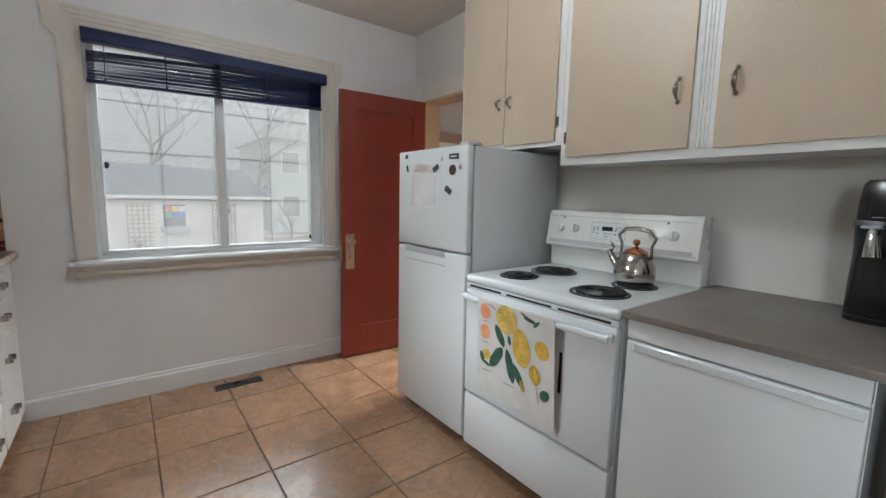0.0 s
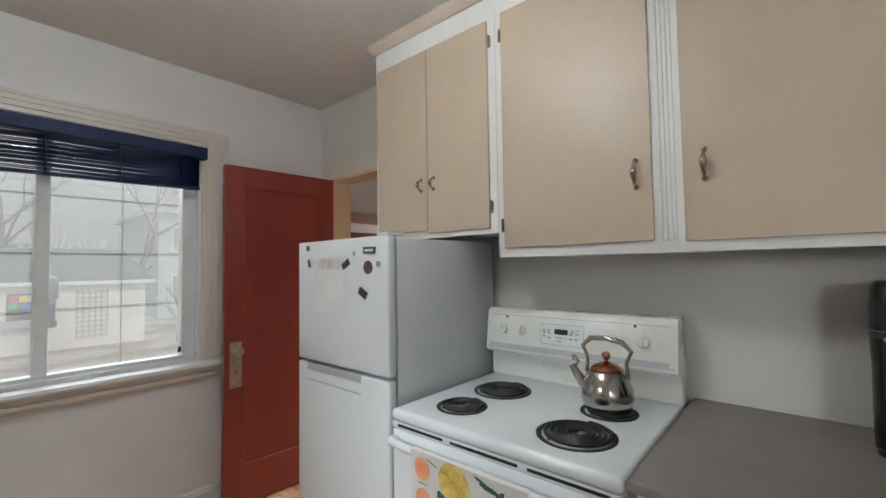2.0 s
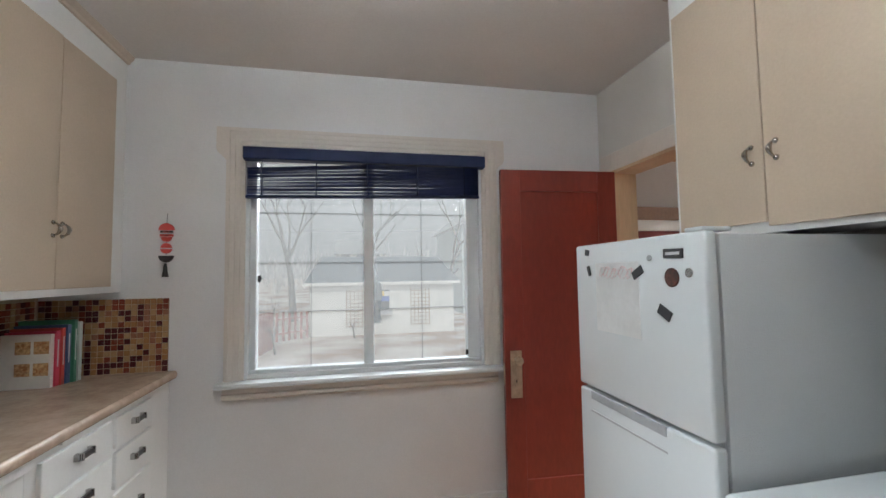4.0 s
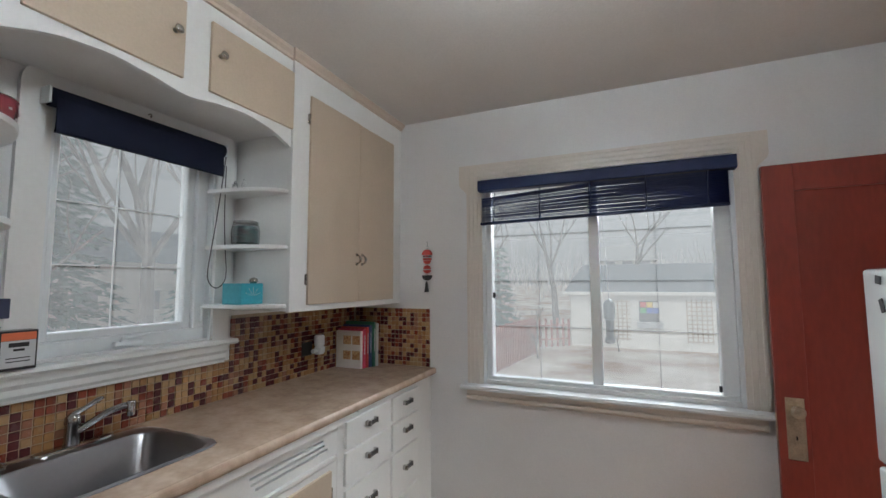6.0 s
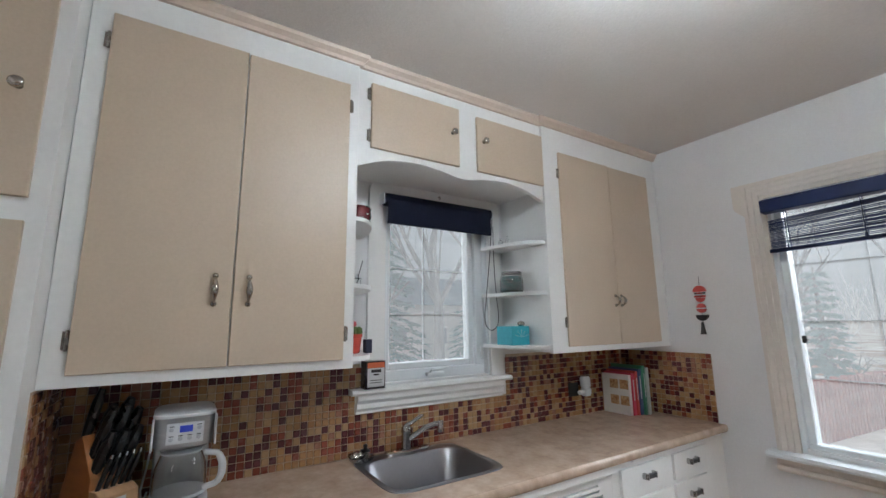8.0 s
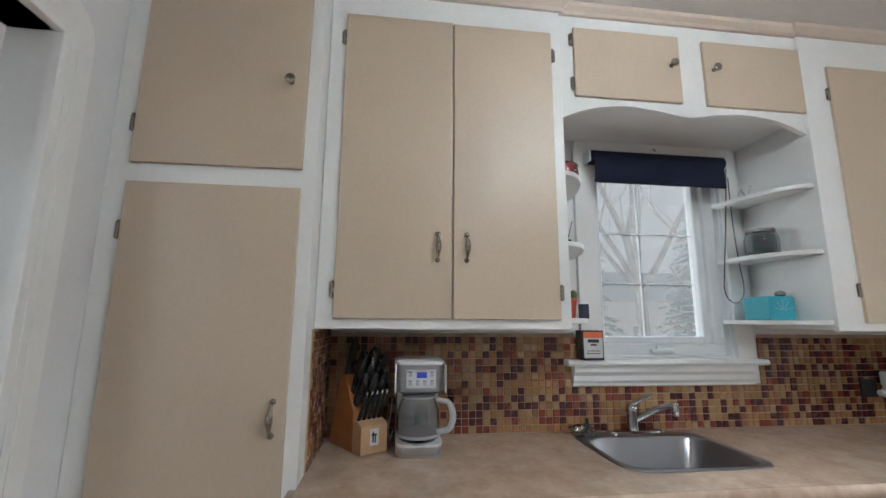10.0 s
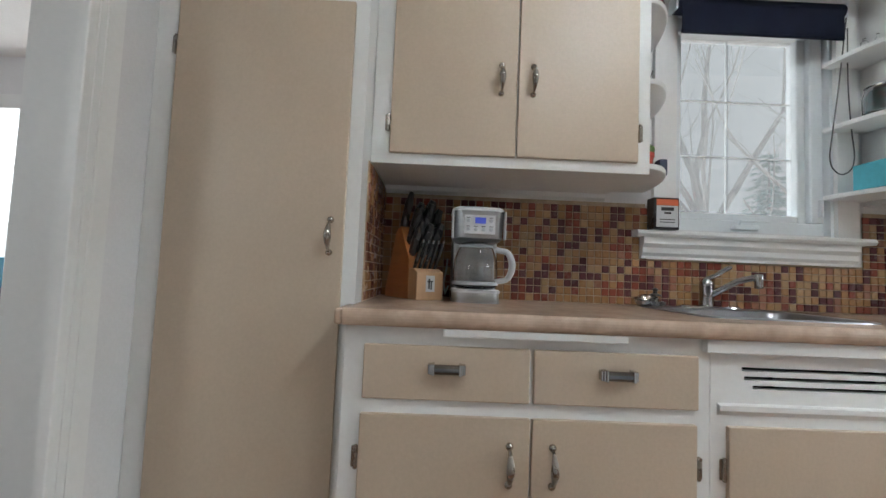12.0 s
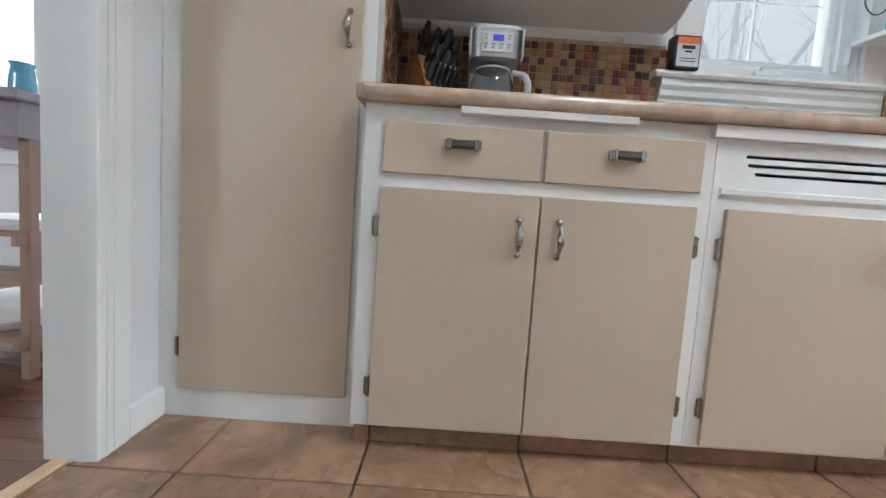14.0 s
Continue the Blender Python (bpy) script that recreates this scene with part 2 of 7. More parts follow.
def add_lathe(bm, profile, cx, cy, n=24, axis="z", mi=0, cz=0.0):
    """profile: (radius, height) pairs, turned about an upright (or x) axis."""
    rings = []
    for r, h in profile:
        ring = []
        for i in range(n):
            a = 2 * math.pi * i / n
            if axis == "z":
                co = (cx + r * math.cos(a), cy + r * math.sin(a), h)
            elif axis == "x":
                co = (h, cy + r * math.cos(a), cz + r * math.sin(a))
            else:
                co = (cx + r * math.cos(a), h, cz + r * math.sin(a))
            ring.append(bm.verts.new(co))
        rings.append(ring)
    for a, b in zip(rings, rings[1:]):
        for i in range(n):
            bm.faces.new((a[i], a[(i + 1) % n], b[(i + 1) % n], b[i])).material_index = mi
    for ring in (rings[0], rings[-1]):
        bm.faces.new(ring).material_index = mi


def lathe(name, profile, cx, cy, mat, parent=None, n=28, axis="z", cz=0.0):
    bm = bmesh.new()
    add_lathe(bm, profile, cx, cy, n, axis, cz=cz)
    bmesh.ops.recalc_face_normals(bm, faces=bm.faces)
    return settle(name, bm, mat, parent, smooth=True)


def add_tube(bm, pts, radius, n=8, mi=0):
    """A round bar along points; radius may be one number or one for each point."""
    pts = [Vector(p) for p in pts]
    rs = radius if isinstance(radius, (list, tuple)) else [radius] * len(pts)
    rings, side = [], None
    for i, p in enumerate(pts):
        d = (pts[min(i + 1, len(pts) - 1)] - pts[max(i - 1, 0)]).normalized()
        if side is None:
            side = d.orthogonal().normalized()
        side = (side - d * side.dot(d)).normalized()
        up = d.cross(side)
        rings.append([bm.verts.new(p + rs[i] * (math.cos(2 * math.pi * k / n) * side + math.sin(2 * math.pi * k / n) * up)) for k in range(n)])
    for a, b in zip(rings, rings[1:]):
        for i in range(n):
            bm.faces.new((a[i], a[(i + 1) % n], b[(i + 1) % n], b[i])).material_index = mi
    for ring in (rings[0][::-1], rings[-1]):
        bm.faces.new(ring).material_index = mi


def tube(name, pts, radius, mat, parent=None, n=8):
    bm = bmesh.new()
    add_tube(bm, pts, radius, n)
    bmesh.ops.recalc_face_normals(bm, faces=bm.faces)
    return settle(name, bm, mat, parent, smooth=True)


def arc(cx, cy, r, a0, a1, n=8, ry=None):
    return [(cx + r * math.cos(radians(a0 + (a1 - a0) * i / n)), cy + (ry or r) * math.sin(radians(a0 + (a1 - a0) * i / n))) for i in range(n + 1)]


# ---- the room ----
XW, XE, YN, YS, ZC = -1.085, 2.0, 3.02, -0.43, 2.565
T = 0.14


def structure(ob, label=""):
    return tagged(ob, label, kind="structure")


NW = (-0.14, 1.19, 0.885, 2.12)  # the north window's opening: x0, x1, z0, z1
WW = (1.26, 1.885, 1.225, 2.10)  # the west window's opening: y0, y1, z0, z1
ED = (2.13, 2.87, 2.02)  # the east doorway: y0, y1, head
SD = (-0.372, 0.62, 2.04)  # the south opening: x0, x1, head

structure(boxes("wall_north", [
    (XW - T, NW[0], YN, YN + T, -0.2, ZC + 0.1), (NW[1], 3.6, YN, YN + T, -0.2, ZC + 0.1),
    (NW[0], NW[1], YN, YN + T, -0.2, NW[2]), (NW[0], NW[1], YN, YN + T, NW[3], ZC + 0.1)], M_WALL), "white painted plaster wall with the wide window")
structure(boxes("wall_west", [
    (XW - T, XW, YS, WW[0], -0.2, ZC + 0.1), (XW - T, XW, WW[1], YN, -0.2, ZC + 0.1),
    (XW - T, XW, WW[0], WW[1], -0.2, WW[2]), (XW - T, XW, WW[0], WW[1], WW[3], ZC + 0.1)], M_WALL), "white painted wall behind the sink cabinets")
structure(boxes("wall_east", [
    (XE, XE + T, -1.6, ED[0], -0.2, ZC + 0.1), (XE, XE + T, ED[1], YN, -0.2, ZC + 0.1),
    (XE, XE + T, ED[0], ED[1], ED[2], ZC + 0.1)], M_GREIGE), "pale greige painted wall behind the stove")
structure(boxes("wall_south", [
    (XW - T, SD[0], YS - 0.10, YS, -0.2, ZC + 0.1), (SD[1], XE, YS - 0.10, YS, -0.2, ZC + 0.1),
    (SD[0], SD[1], YS - 0.10, YS, SD[2], ZC + 0.1)], M_WALL), "white painted wall with the opening to the dining room")
structure(boxes("ceiling", [(XW - T, 3.6, YS - 0.1, YN + T, ZC, ZC + 0.12), (-3.0, 3.6, -3.4, YS - 0.1, ZC, ZC + 0.12)], M_CEIL), "matt off-white plaster ceiling")
floor = structure(boxes("floor", [(XW, 3.6, YS - 0.05, YN + 0.01, -0.12, -0.004)], M_GROUT), "brown stone-look ceramic tiles with dark grout")


def moulding_frame(name, x0, x1, z0, z1, width, y, mat, parent=None):
    """Nested raised bands round an opening in the north wall: left, head and right."""
    bm = bmesh.new()
    ear = 0.050
    left = [(x0 - width, z0), (x0 - width, z1 - 0.085), (x0 - width - 0.010, z1 - 0.072), (x0 - width - ear + 0.006, z1 - 0.040), (x0 - width - ear, z1 - 0.022), (x0 - width - ear, z1 + width)]
    right = [(x0 + x1 - x, z) for x, z in left[::-1]]
    outer = left + right + [(x1, z0), (x1, z1), (x0, z1), (x0, z0)]
    add_prism(bm, outer, "y", y, y - 0.018)
    for a, b, d in ((0.022, 0.036, 0.026), (0.05, 0.085, 0.024), (width - 0.022, width - 0.006, 0.030)):
        band = [(x0 - b, z0), (x0 - b, z1 + b), (x1 + b, z1 + b), (x1 + b, z0), (x1 + a, z0), (x1 + a, z1 + a), (x0 - a, z1 + a), (x0 - a, z0)]
        add_prism(bm, band, "y", y - 0.0175, y - d)
    bmesh.ops.recalc_face_normals(bm, faces=bm.faces)
    return settle(name, bm, mat, parent)


# north window
win = tagged(base("window_1", (0.52, YN, 0.86), "white vinyl sliding window with cream moulded casing", "window"), kind="structure")
moulding_frame("casing", NW[0], NW[1], 0.862, NW[3], 0.097, YN, M_TRIM, win)
prism("stool", [(2.935, 0.836), (2.930, 0.846), (2.935, 0.860), (YN + T - 0.02, 0.864), (YN + T - 0.02, 0.836)], "x", -0.262, 1.290, M_VINYL, win)
prism("apron", [(2.985, 0.836), (2.985, 0.80), (2.975, 0.795), (2.975, 0.780), (2.992, 0.765), (YN, 0.758), (YN, 0.836)], "x", -0.238, 1.262, M_TRIM, win)
boxes("jamb_lining", [(NW[0], NW[0] + 0.018, YN - 0.004, YN + T, NW[2] - 0.02, NW[3]), (NW[1] - 0.018, NW[1], YN - 0.004, YN + T, NW[2] - 0.02, NW[3]), (NW[0], NW[1], YN - 0.004, YN + T, NW[3] - 0.018, NW[3])], M_VINYL, 0.002, win)
GY = YN + 0.055
boxes("sash_frame", [(NW[0] + 0.018, NW[1] - 0.018, GY - 0.03, GY + 0.04, 0.864, 0.905), (NW[0] + 0.018, NW[1] - 0.018, GY - 0.03, GY + 0.04, 2.05, NW[3] - 0.018),
    (NW[0] + 0.018, -0.090, GY - 0.03, GY + 0.04, 0.905, 2.05), (1.100, NW[1] - 0.018, GY - 0.03, GY + 0.04, 0.905, 2.05), (0.489, 0.542, GY - 0.035, GY + 0.03, 0.905, 2.05)], M_VINYL, 0.004, win)
for gx0, gx1 in ((-0.090, 0.489), (0.542, 1.100)):
    pane = boxes("pane", [(gx0, gx1, GY + 0.004, GY + 0.008, 0.905, 2.05)], M_GLASS, 0, win)
    pane.visible_shadow = False
boxes("muntin", [(-0.09, 0.489, GY + 0.012, GY + 0.018, z - 0.0018, z + 0.0018) for z in (1.207, 1.482, 1.765)] + [(0.542, 1.100, GY + 0.012, GY + 0.018, z - 0.0018, z + 0.0018) for z in (1.207, 1.482, 1.765)]
    + [(0.1942, 0.1962, GY + 0.012, GY + 0.018, 0.905, 2.05), (0.8285, 0.8305, GY + 0.012, GY + 0.018, 0.905, 2.05)], M_GRID, 0, win)
boxes("latch", [(-0.080, -0.063, GY - 0.045, GY - 0.03, 1.377, 1.412), (-0.075, -0.057, GY - 0.05, GY - 0.03, 1.392, 1.400), (1.082, 1.096, GY - 0.045, GY - 0.03, 0.925, 0.955)], M_BLACK, 0.002, win)


def slat_blind(name, x0, x1, y, z0, z1, label):
    """A raised slatted blind: head rail, a loose pack of slats at a slant, a bottom rail, tapes and a cord."""
    b = base(name, (x0 + (x1 - x0) / 2, y, z0), label, "blind")
    prism("head_rail", [(y - 0.030, z1 - 0.066), (y - 0.034, z1 - 0.060), (y - 0.034, z1 - 0.006), (y - 0.028, z1), (y + 0.03, z1), (y + 0.03, z1 - 0.066)], "x", x0, x1, M_RAIL, b)
    rng = random.Random(4)
    n = 23
    bm = bmesh.new()
    right = x1 - 0.034
    for i in range(n):
        f = i / (n - 1)
        jitter = rng.uniform(-0.0012, 0.0012)
        sag = rng.uniform(-0.002, 0.002)
        pts = []
        for k in range(9):
            g = k / 8
            top = z1 - 0.069 - 0.040 * max(0.0, 1 - g / 0.5)
            zz = top + (z0 + 0.018 + 0.026 * g - top) * f + jitter + sag * math.sin(math.pi * g)
            rise = -0.0005 + 0.0062 * g + 0.0012 * math.sin(7 * g + 0.4 * i)
            x = x0 + 0.014 + (right - x0 - 0.014) * g
            pts.append((bm.verts.new((x, y - 0.013, zz)), bm.verts.new((x, y, zz + 0.0016 - rise * 0.5)), bm.verts.new((x, y + 0.013, zz - rise))))
        for p, q in zip(pts, pts[1:]):
            bm.faces.new((p[0], q[0], q[1], p[1]))
            bm.faces.new((p[1], q[1], q[2], p[2]))
    bmesh.ops.solidify(bm, geom=list(bm.faces), thickness=0.0012)
    settle("slats", bm, M_NAVY, b)
    bm = bmesh.new()
    add_prism(bm, [(x0 + 0.010, z0), (right, z0 + 0.026), (right, z0 + 0.042), (x0 + 0.010, z0 + 0.016)], "y", y - 0.014, y + 0.014)
    bmesh.ops.recalc_face_normals(bm, faces=bm.faces)
    settle("bottom_rail", bm, M_RAIL, b)
    for k in range(5):
        g = 0.07 + 0.215 * k
        tx = x0 + g * (right - x0)
        bm = bmesh.new()
        for e in (-0.0165, 0.0145):
            add_box(bm, tx - 0.002, tx + 0.002, y + e, y + e + 0.0015, z0 + 0.012 + 0.026 * g, z1 - 0.06)
        add_box(bm, tx - 0.005, tx + 0.005, y - 0.018, y - 0.0166, z0 + 0.002 + 0.026 * g, z0 + 0.03 + 0.026 * g)
        settle("ladder_cord", bm, M_RAIL, b)
    return b


slat_blind("slat_blind", -0.136, 1.190, 2.957, 1.822, 2.094, "navy blue slatted blind drawn up crookedly over the window")

# west window
w2 = tagged(base("window_2", (XW, 1.57, 1.2), "white casement window with a deep sill above the sink", "window"), kind="structure")
cw = 0.085
c_out = [(WW[0] - cw, 1.214), (WW[0] - cw, WW[3] + 0.01)] + arc(WW[0] - cw + 0.07, WW[3] + 0.03, 0.07, 180, 90, 6) + arc(WW[1] + cw - 0.07, WW[3] + 0.03, 0.07, 90, 0, 6) + [(WW[1] + cw, WW[3] + 0.01), (WW[1] + cw, 1.214), (WW[1], 1.214), (WW[1], WW[3]), (WW[0], WW[3]), (WW[0], 1.214)]
prism("casing", c_out, "x", XW, XW + 0.02, M_WHITE, w2)
prism("sill", [(XW - 0.10, 1.190), (XW + 0.058, 1.190), (XW + 0.065, 1.200), (XW + 0.058, 1.213), (XW - 0.10, 1.216)], "y", 1.097, 1.9925, M_WHITE, w2)
prism("apron", [(XW + 0.002, 1.190), (XW + 0.045, 1.190), (XW + 0.045, 1.165), (XW + 0.034, 1.150), (XW + 0.034, 1.130), (XW + 0.024, 1.118), (XW + 0.024, 1.108), (XW + 0.002, 1.108)], "y", 1.128, 1.950, M_WHITE, w2)
GX = XW - 0.075
boxes("jamb_lining", [(XW - T, XW + 0.003, WW[0], WW[0] + 0.012, 1.216, WW[3]), (XW - T, XW + 0.003, WW[1] - 0.012, WW[1], 1.216, WW[3]), (XW - T, XW + 0.003, WW[0], WW[1], WW[3] - 0.012, WW[3])], M_VINYL, 0, w2)
boxes("sash_frame", [(GX - 0.03, GX + 0.05, WW[0] + 0.012, WW[1] - 0.012, 1.217, 1.275), (GX - 0.03, GX + 0.05, WW[0] + 0.012, WW[1] - 0.012, 2.03, WW[3] - 0.012),
    (GX - 0.03, GX + 0.05, WW[0] + 0.012, WW[0] + 0.030, 1.275, 2.03), (GX - 0.03, GX + 0.05, WW[1] - 0.065, WW[1] - 0.012, 1.275, 2.03),
    (GX - 0.025, GX + 0.03, WW[0] + 0.030, WW[0] + 0.055, 1.275, 2.03), (GX - 0.025, GX + 0.03, WW[1] - 0.10, WW[1] - 0.065, 1.275, 2.03), (GX - 0.025, GX + 0.03, WW[0] + 0.055, WW[1] - 0.10, 1.275, 1.305)], M_VINYL, 0.004, w2)
pane = boxes("pane", [(GX + 0.002, GX + 0.006, WW[0] + 0.05, WW[1] - 0.095, 1.30, 2.03)], M_CLEAN, 0, w2)
pane.visible_shadow = False
boxes("muntin", [(GX - 0.012, GX - 0.006, 1.520, 1.5245, 1.30, 2.03)] + [(GX - 0.012, GX - 0.004, WW[0] + 0.05, WW[1] - 0.095, z - 0.002, z + 0.002) for z in (1.541, 1.772)], M_VINYL, 0, w2)
box("crank_cover", GX + 0.05, GX + 0.075, 1.50, 1.60, 1.236, 1.256, M_VINYL, 0.005, w2)
tube("crank", [(GX + 0.07, 1.52, 1.256), (GX + 0.08, 1.52, 1.266), (GX + 0.085, 1.58, 1.270), (GX + 0.085, 1.605, 1.275)], 0.006, M_VINYL, w2)
box("lock_lever", GX + 0.05, GX + 0.068, 1.846, 1.858, 1.30, 1.37, M_VINYL, 0.004, w2)

# ---- cabinet hardware ----
MESHES = {}


def shared(key, build, mats, smooth=True):
    if key not in MESHES:
        bm = bmesh.new()
        build(bm)
        bmesh.ops.recalc_face_normals(bm, faces=bm.faces)
        me = bpy.data.meshes.new(key)
        for f in bm.faces:
            f.smooth = smooth
        bm.to_mesh(me)
        bm.free()
        for m in mats if isinstance(mats, tuple) else (mats,):
            me.materials.append(m)
        MESHES[key] = me
    return MESHES[key]


def pull(parent, x, y, z, s, length=0.086, swell=0.0065):
    """An upright bow pull with swollen ends. s: +1 faces east, -1 west."""
    def build(bm):
        pts, rs = [], []
        for i in range(13):
            f = i / 12
            pts.append((s * (0.004 + 0.024 * math.sin(math.pi * f) ** 0.7), 0, (f - 0.5) * length))
            rs.append(0.0035 + swell * math.sin(math.pi * f) ** 2)
        add_tube(bm, pts, rs, 8)
        for h in (-0.5, 0.5):
            add_lathe(bm, [(0.0088, s * 0.0), (0.0088, s * 0.003), (0.006, s * 0.007), (0.002, s * 0.0085)], 0, 0, 12, "x", cz=h * length)
    return place("handle", shared(f"pull{s}{length}", build, M_AGED), (x, y, z), parent)


def drawer_pull(parent, x, y, z, s):
    """A stepped bar pull: bright ribbed ends and a dark polished middle."""
    def build(bm):
        add_prism(bm, [(s * 0.0155, -0.010), (s * 0.0225, -0.009), (s * 0.0245, -0.003), (s * 0.0245, 0.005), (s * 0.0225, 0.011), (s * 0.0155, 0.012)], "y", -0.0285, 0.0285, 1)
        for e in (-1, 1):
            for k in range(3):
                add_box(bm, min(0, s * (0.026 - 0.004 * k)), max(0, s * (0.026 - 0.004 * k)), e * (0.031 + 0.0048 * k) - 0.0028, e * (0.031 + 0.0048 * k) + 0.0028, -0.012 + 0.001 * k, 0.014 - 0.001 * k, 0.001)

    return place("handle", shared(f"drawer{s}", build, (M_CHROME, M_DARKCHROME), False), (x, y, z), parent)


def knob(parent, x, y, z, s):
    def build(bm):
        add_lathe(bm, [(0.009, 0.0), (0.006, s * 0.006), (0.006, s * 0.012), (0.014, s * 0.018), (0.016, s * 0.024), (0.012, s * 0.029), (0.002, s * 0.030)], 0, 0, 16, "x")
    return place("knob", shared(f"knob{s}", build, M_AGED), (x, y, z), parent)


def hinge(parent, x, y, z, s):
    def build(bm):
        add_box(bm, min(0, s * 0.003), max(0, s * 0.003), -0.010, 0.010, -0.024, 0.024, 0.001)
        add_tube(bm, [(s * 0.004, 0, -0.028), (s * 0.004, 0, -0.026), (s * 0.004, 0, 0.026), (s * 0.004, 0, 0.028)], [0.002, 0.0048, 0.0048, 0.002], 8)
    return place("hinge", shared(f"hinge{s}", build, M_AGED, False), (x, y, z), parent)


def cabinet_door(cab, face, s, y0, y1, z0, z1, handle=None, hinge_y=None, style="pull", hz=(0.09, 0.09)):
    """A lipped flat door, 18 mm, proud of the face frame at x = face."""
    d = box("door", face - s * 0.006, face + s * 0.012, y0, y1, z0, z1, M_BEIGE, 0.0025, cab)
    if handle:
        if style == "short":
            pull(d, face + s * 0.012, handle[0], handle[1], s, 0.052, 0.0045)
        else:
            (pull if style == "pull" else knob)(d, face + s * 0.012, handle[0], handle[1], s)
    if hinge_y is not None:
        for hzz in (z0 + hz[0], z1 - hz[1]):
            hinge(d, face + s * 0.002, hinge_y, hzz, s)
    return d


def drawer(cab, face, s, y0, y1, z0, z1):
    d = box("drawer", face - s * 0.006, face + s * 0.012, y0, y1, z0, z1, M_BEIGE, 0.003, cab)
    drawer_pull(d, face + s * 0.012, (y0 + y1) / 2, (z0 + z1) / 2 + 0.012, s)
    return d


def face_frame(cab, x0, x1, y0, y1, z0, z1, holes, mat=None):
    """A frame board with rectangular holes (y0, y1, z0, z1), cut on a grid."""
    ys = sorted({y0, y1, *[h[0] for h in holes], *[h[1] for h in holes]})
    zs = sorted({z0, z1, *[h[2] for h in holes], *[h[3] for h in holes]})
    rows = []
    for a, b in zip(ys, ys[1:]):
        c0 = None
        for c, d in zip(zs, zs[1:]):
            my, mz = (a + b) / 2, (c + d) / 2
            solid = not any(h[0] < my < h[1] and h[2] < mz < h[3] for h in holes)
            if solid and c0 is None:
                c0 = c
            if not solid and c0 is not None:
                rows.append((min(x0, x1), max(x0, x1), a, b, c0, c))
                c0 = None
        if c0 is not None:
            rows.append((min(x0, x1), max(x0, x1), a, b, c0, zs[-1]))
    return boxes("face_frame", rows, mat or M_WHITE, 0, cab)


# ---- west side: pantry ----
PF = -0.610
pantry = base("pantry_cabinet", ((XW + PF) / 2, -0.13, 0), "tall white pantry cupboard with two beige doors", "cabinet")
boxes("body", [(XW + 0.002, PF, YS + 0.002, 0.148, 0, ZC - 0.002)], M_WHITE, 0, pantry)
cabinet_door(pantry, PF, 1, -0.366, 0.110, 0.088, 1.750, (0.075, 1.105), -0.372, hz=(0.12, 0.14))
cabinet_door(pantry, PF, 1, -0.366, 0.110, 1.808, 2.465, (0.062, 2.085), -0.372, "knob", hz=(0.12, 0.10))

# ---- west side: base units ----
LF = -0.495
low = base("base_cabinet", ((XW + LF) / 2, 0.57, 0), "white base cabinet with two beige drawers over two doors", "cabinet", "base cabinets")
boxes("body", [(XW + 0.002, LF - 0.02, 0.152, 1.018, 0.072, 0.892)], M_WHITE, 0, low)
boxes("face_frame", [(LF - 0.02, LF, 0.150, 1.018, 0.070, 0.892)], M_WHITE, 0.001, low)
cabinet_door(low, LF, 1, 0.197, 0.592, 0.078, 0.690, (0.545, 0.585), 0.191, hz=(0.10, 0.10))
cabinet_door(low, LF, 1, 0.597, 0.982, 0.078, 0.690, (0.645, 0.585), 0.988, hz=(0.10, 0.10))
drawer(low, LF, 1, 0.199, 0.588, 0.724, 0.849)
drawer(low, LF, 1, 0.598, 0.985, 0.724, 0.849)
box("pull_out_board", LF - 0.3, LF + 0.028, 0.383, 0.810, 0.8735, 0.8915, M_WHITE, 0.002, low)

snk = base("sink_cabinet", ((XW + LF) / 2, 1.54, 0), "white sink cabinet with louvre slots and two beige doors", "cabinet", "base cabinets")
boxes("body", [(XW + 0.002, LF - 0.02, 1.020, 2.062, 0.072, 0.72)], M_WHITE, 0, snk)
slots = [(y0 + d, y1 - 0.012 + d, z - 0.0045, z + 0.0045) for y0, y1 in ((1.094, 1.475), (1.600, 1.985)) for z, d in ((0.822, 0), (0.801, 0.006), (0.780, 0.026))]
slots = [(round(a, 3), round(b, 3), c, d) for a, b, c, d in slots]
face_frame(snk, LF - 0.02, LF, 1.019, 2.062, 0.070, 0.892, slots)
# black board put in for the shade of the hollow behind the slots
boxes("slot_back", [(LF - 0.06, LF - 0.04, 1.05, 2.03, 0.76, 0.85)], M_BLACK, 0, snk)
box("top_strip", LF, LF + 0.020, 0.999, 2.075, 0.860, 0.8915, M_WHITE, 0.002, snk)
prism("lower_moulding", [(LF, 0.742), (LF + 0.010, 0.738), (LF + 0.010, 0.726), (LF, 0.714)], "y", 1.035, 2.045, M_WHITE, snk)
cabinet_door(snk, LF, 1, 1.056, 1.533, 0.078, 0.690, (1.485, 0.585), 1.049, hz=(0.10, 0.10))
cabinet_door(snk, LF, 1, 1.539, 2.016, 0.078, 0.690, (1.588, 0.585), 2.023, hz=(0.10, 0.10))

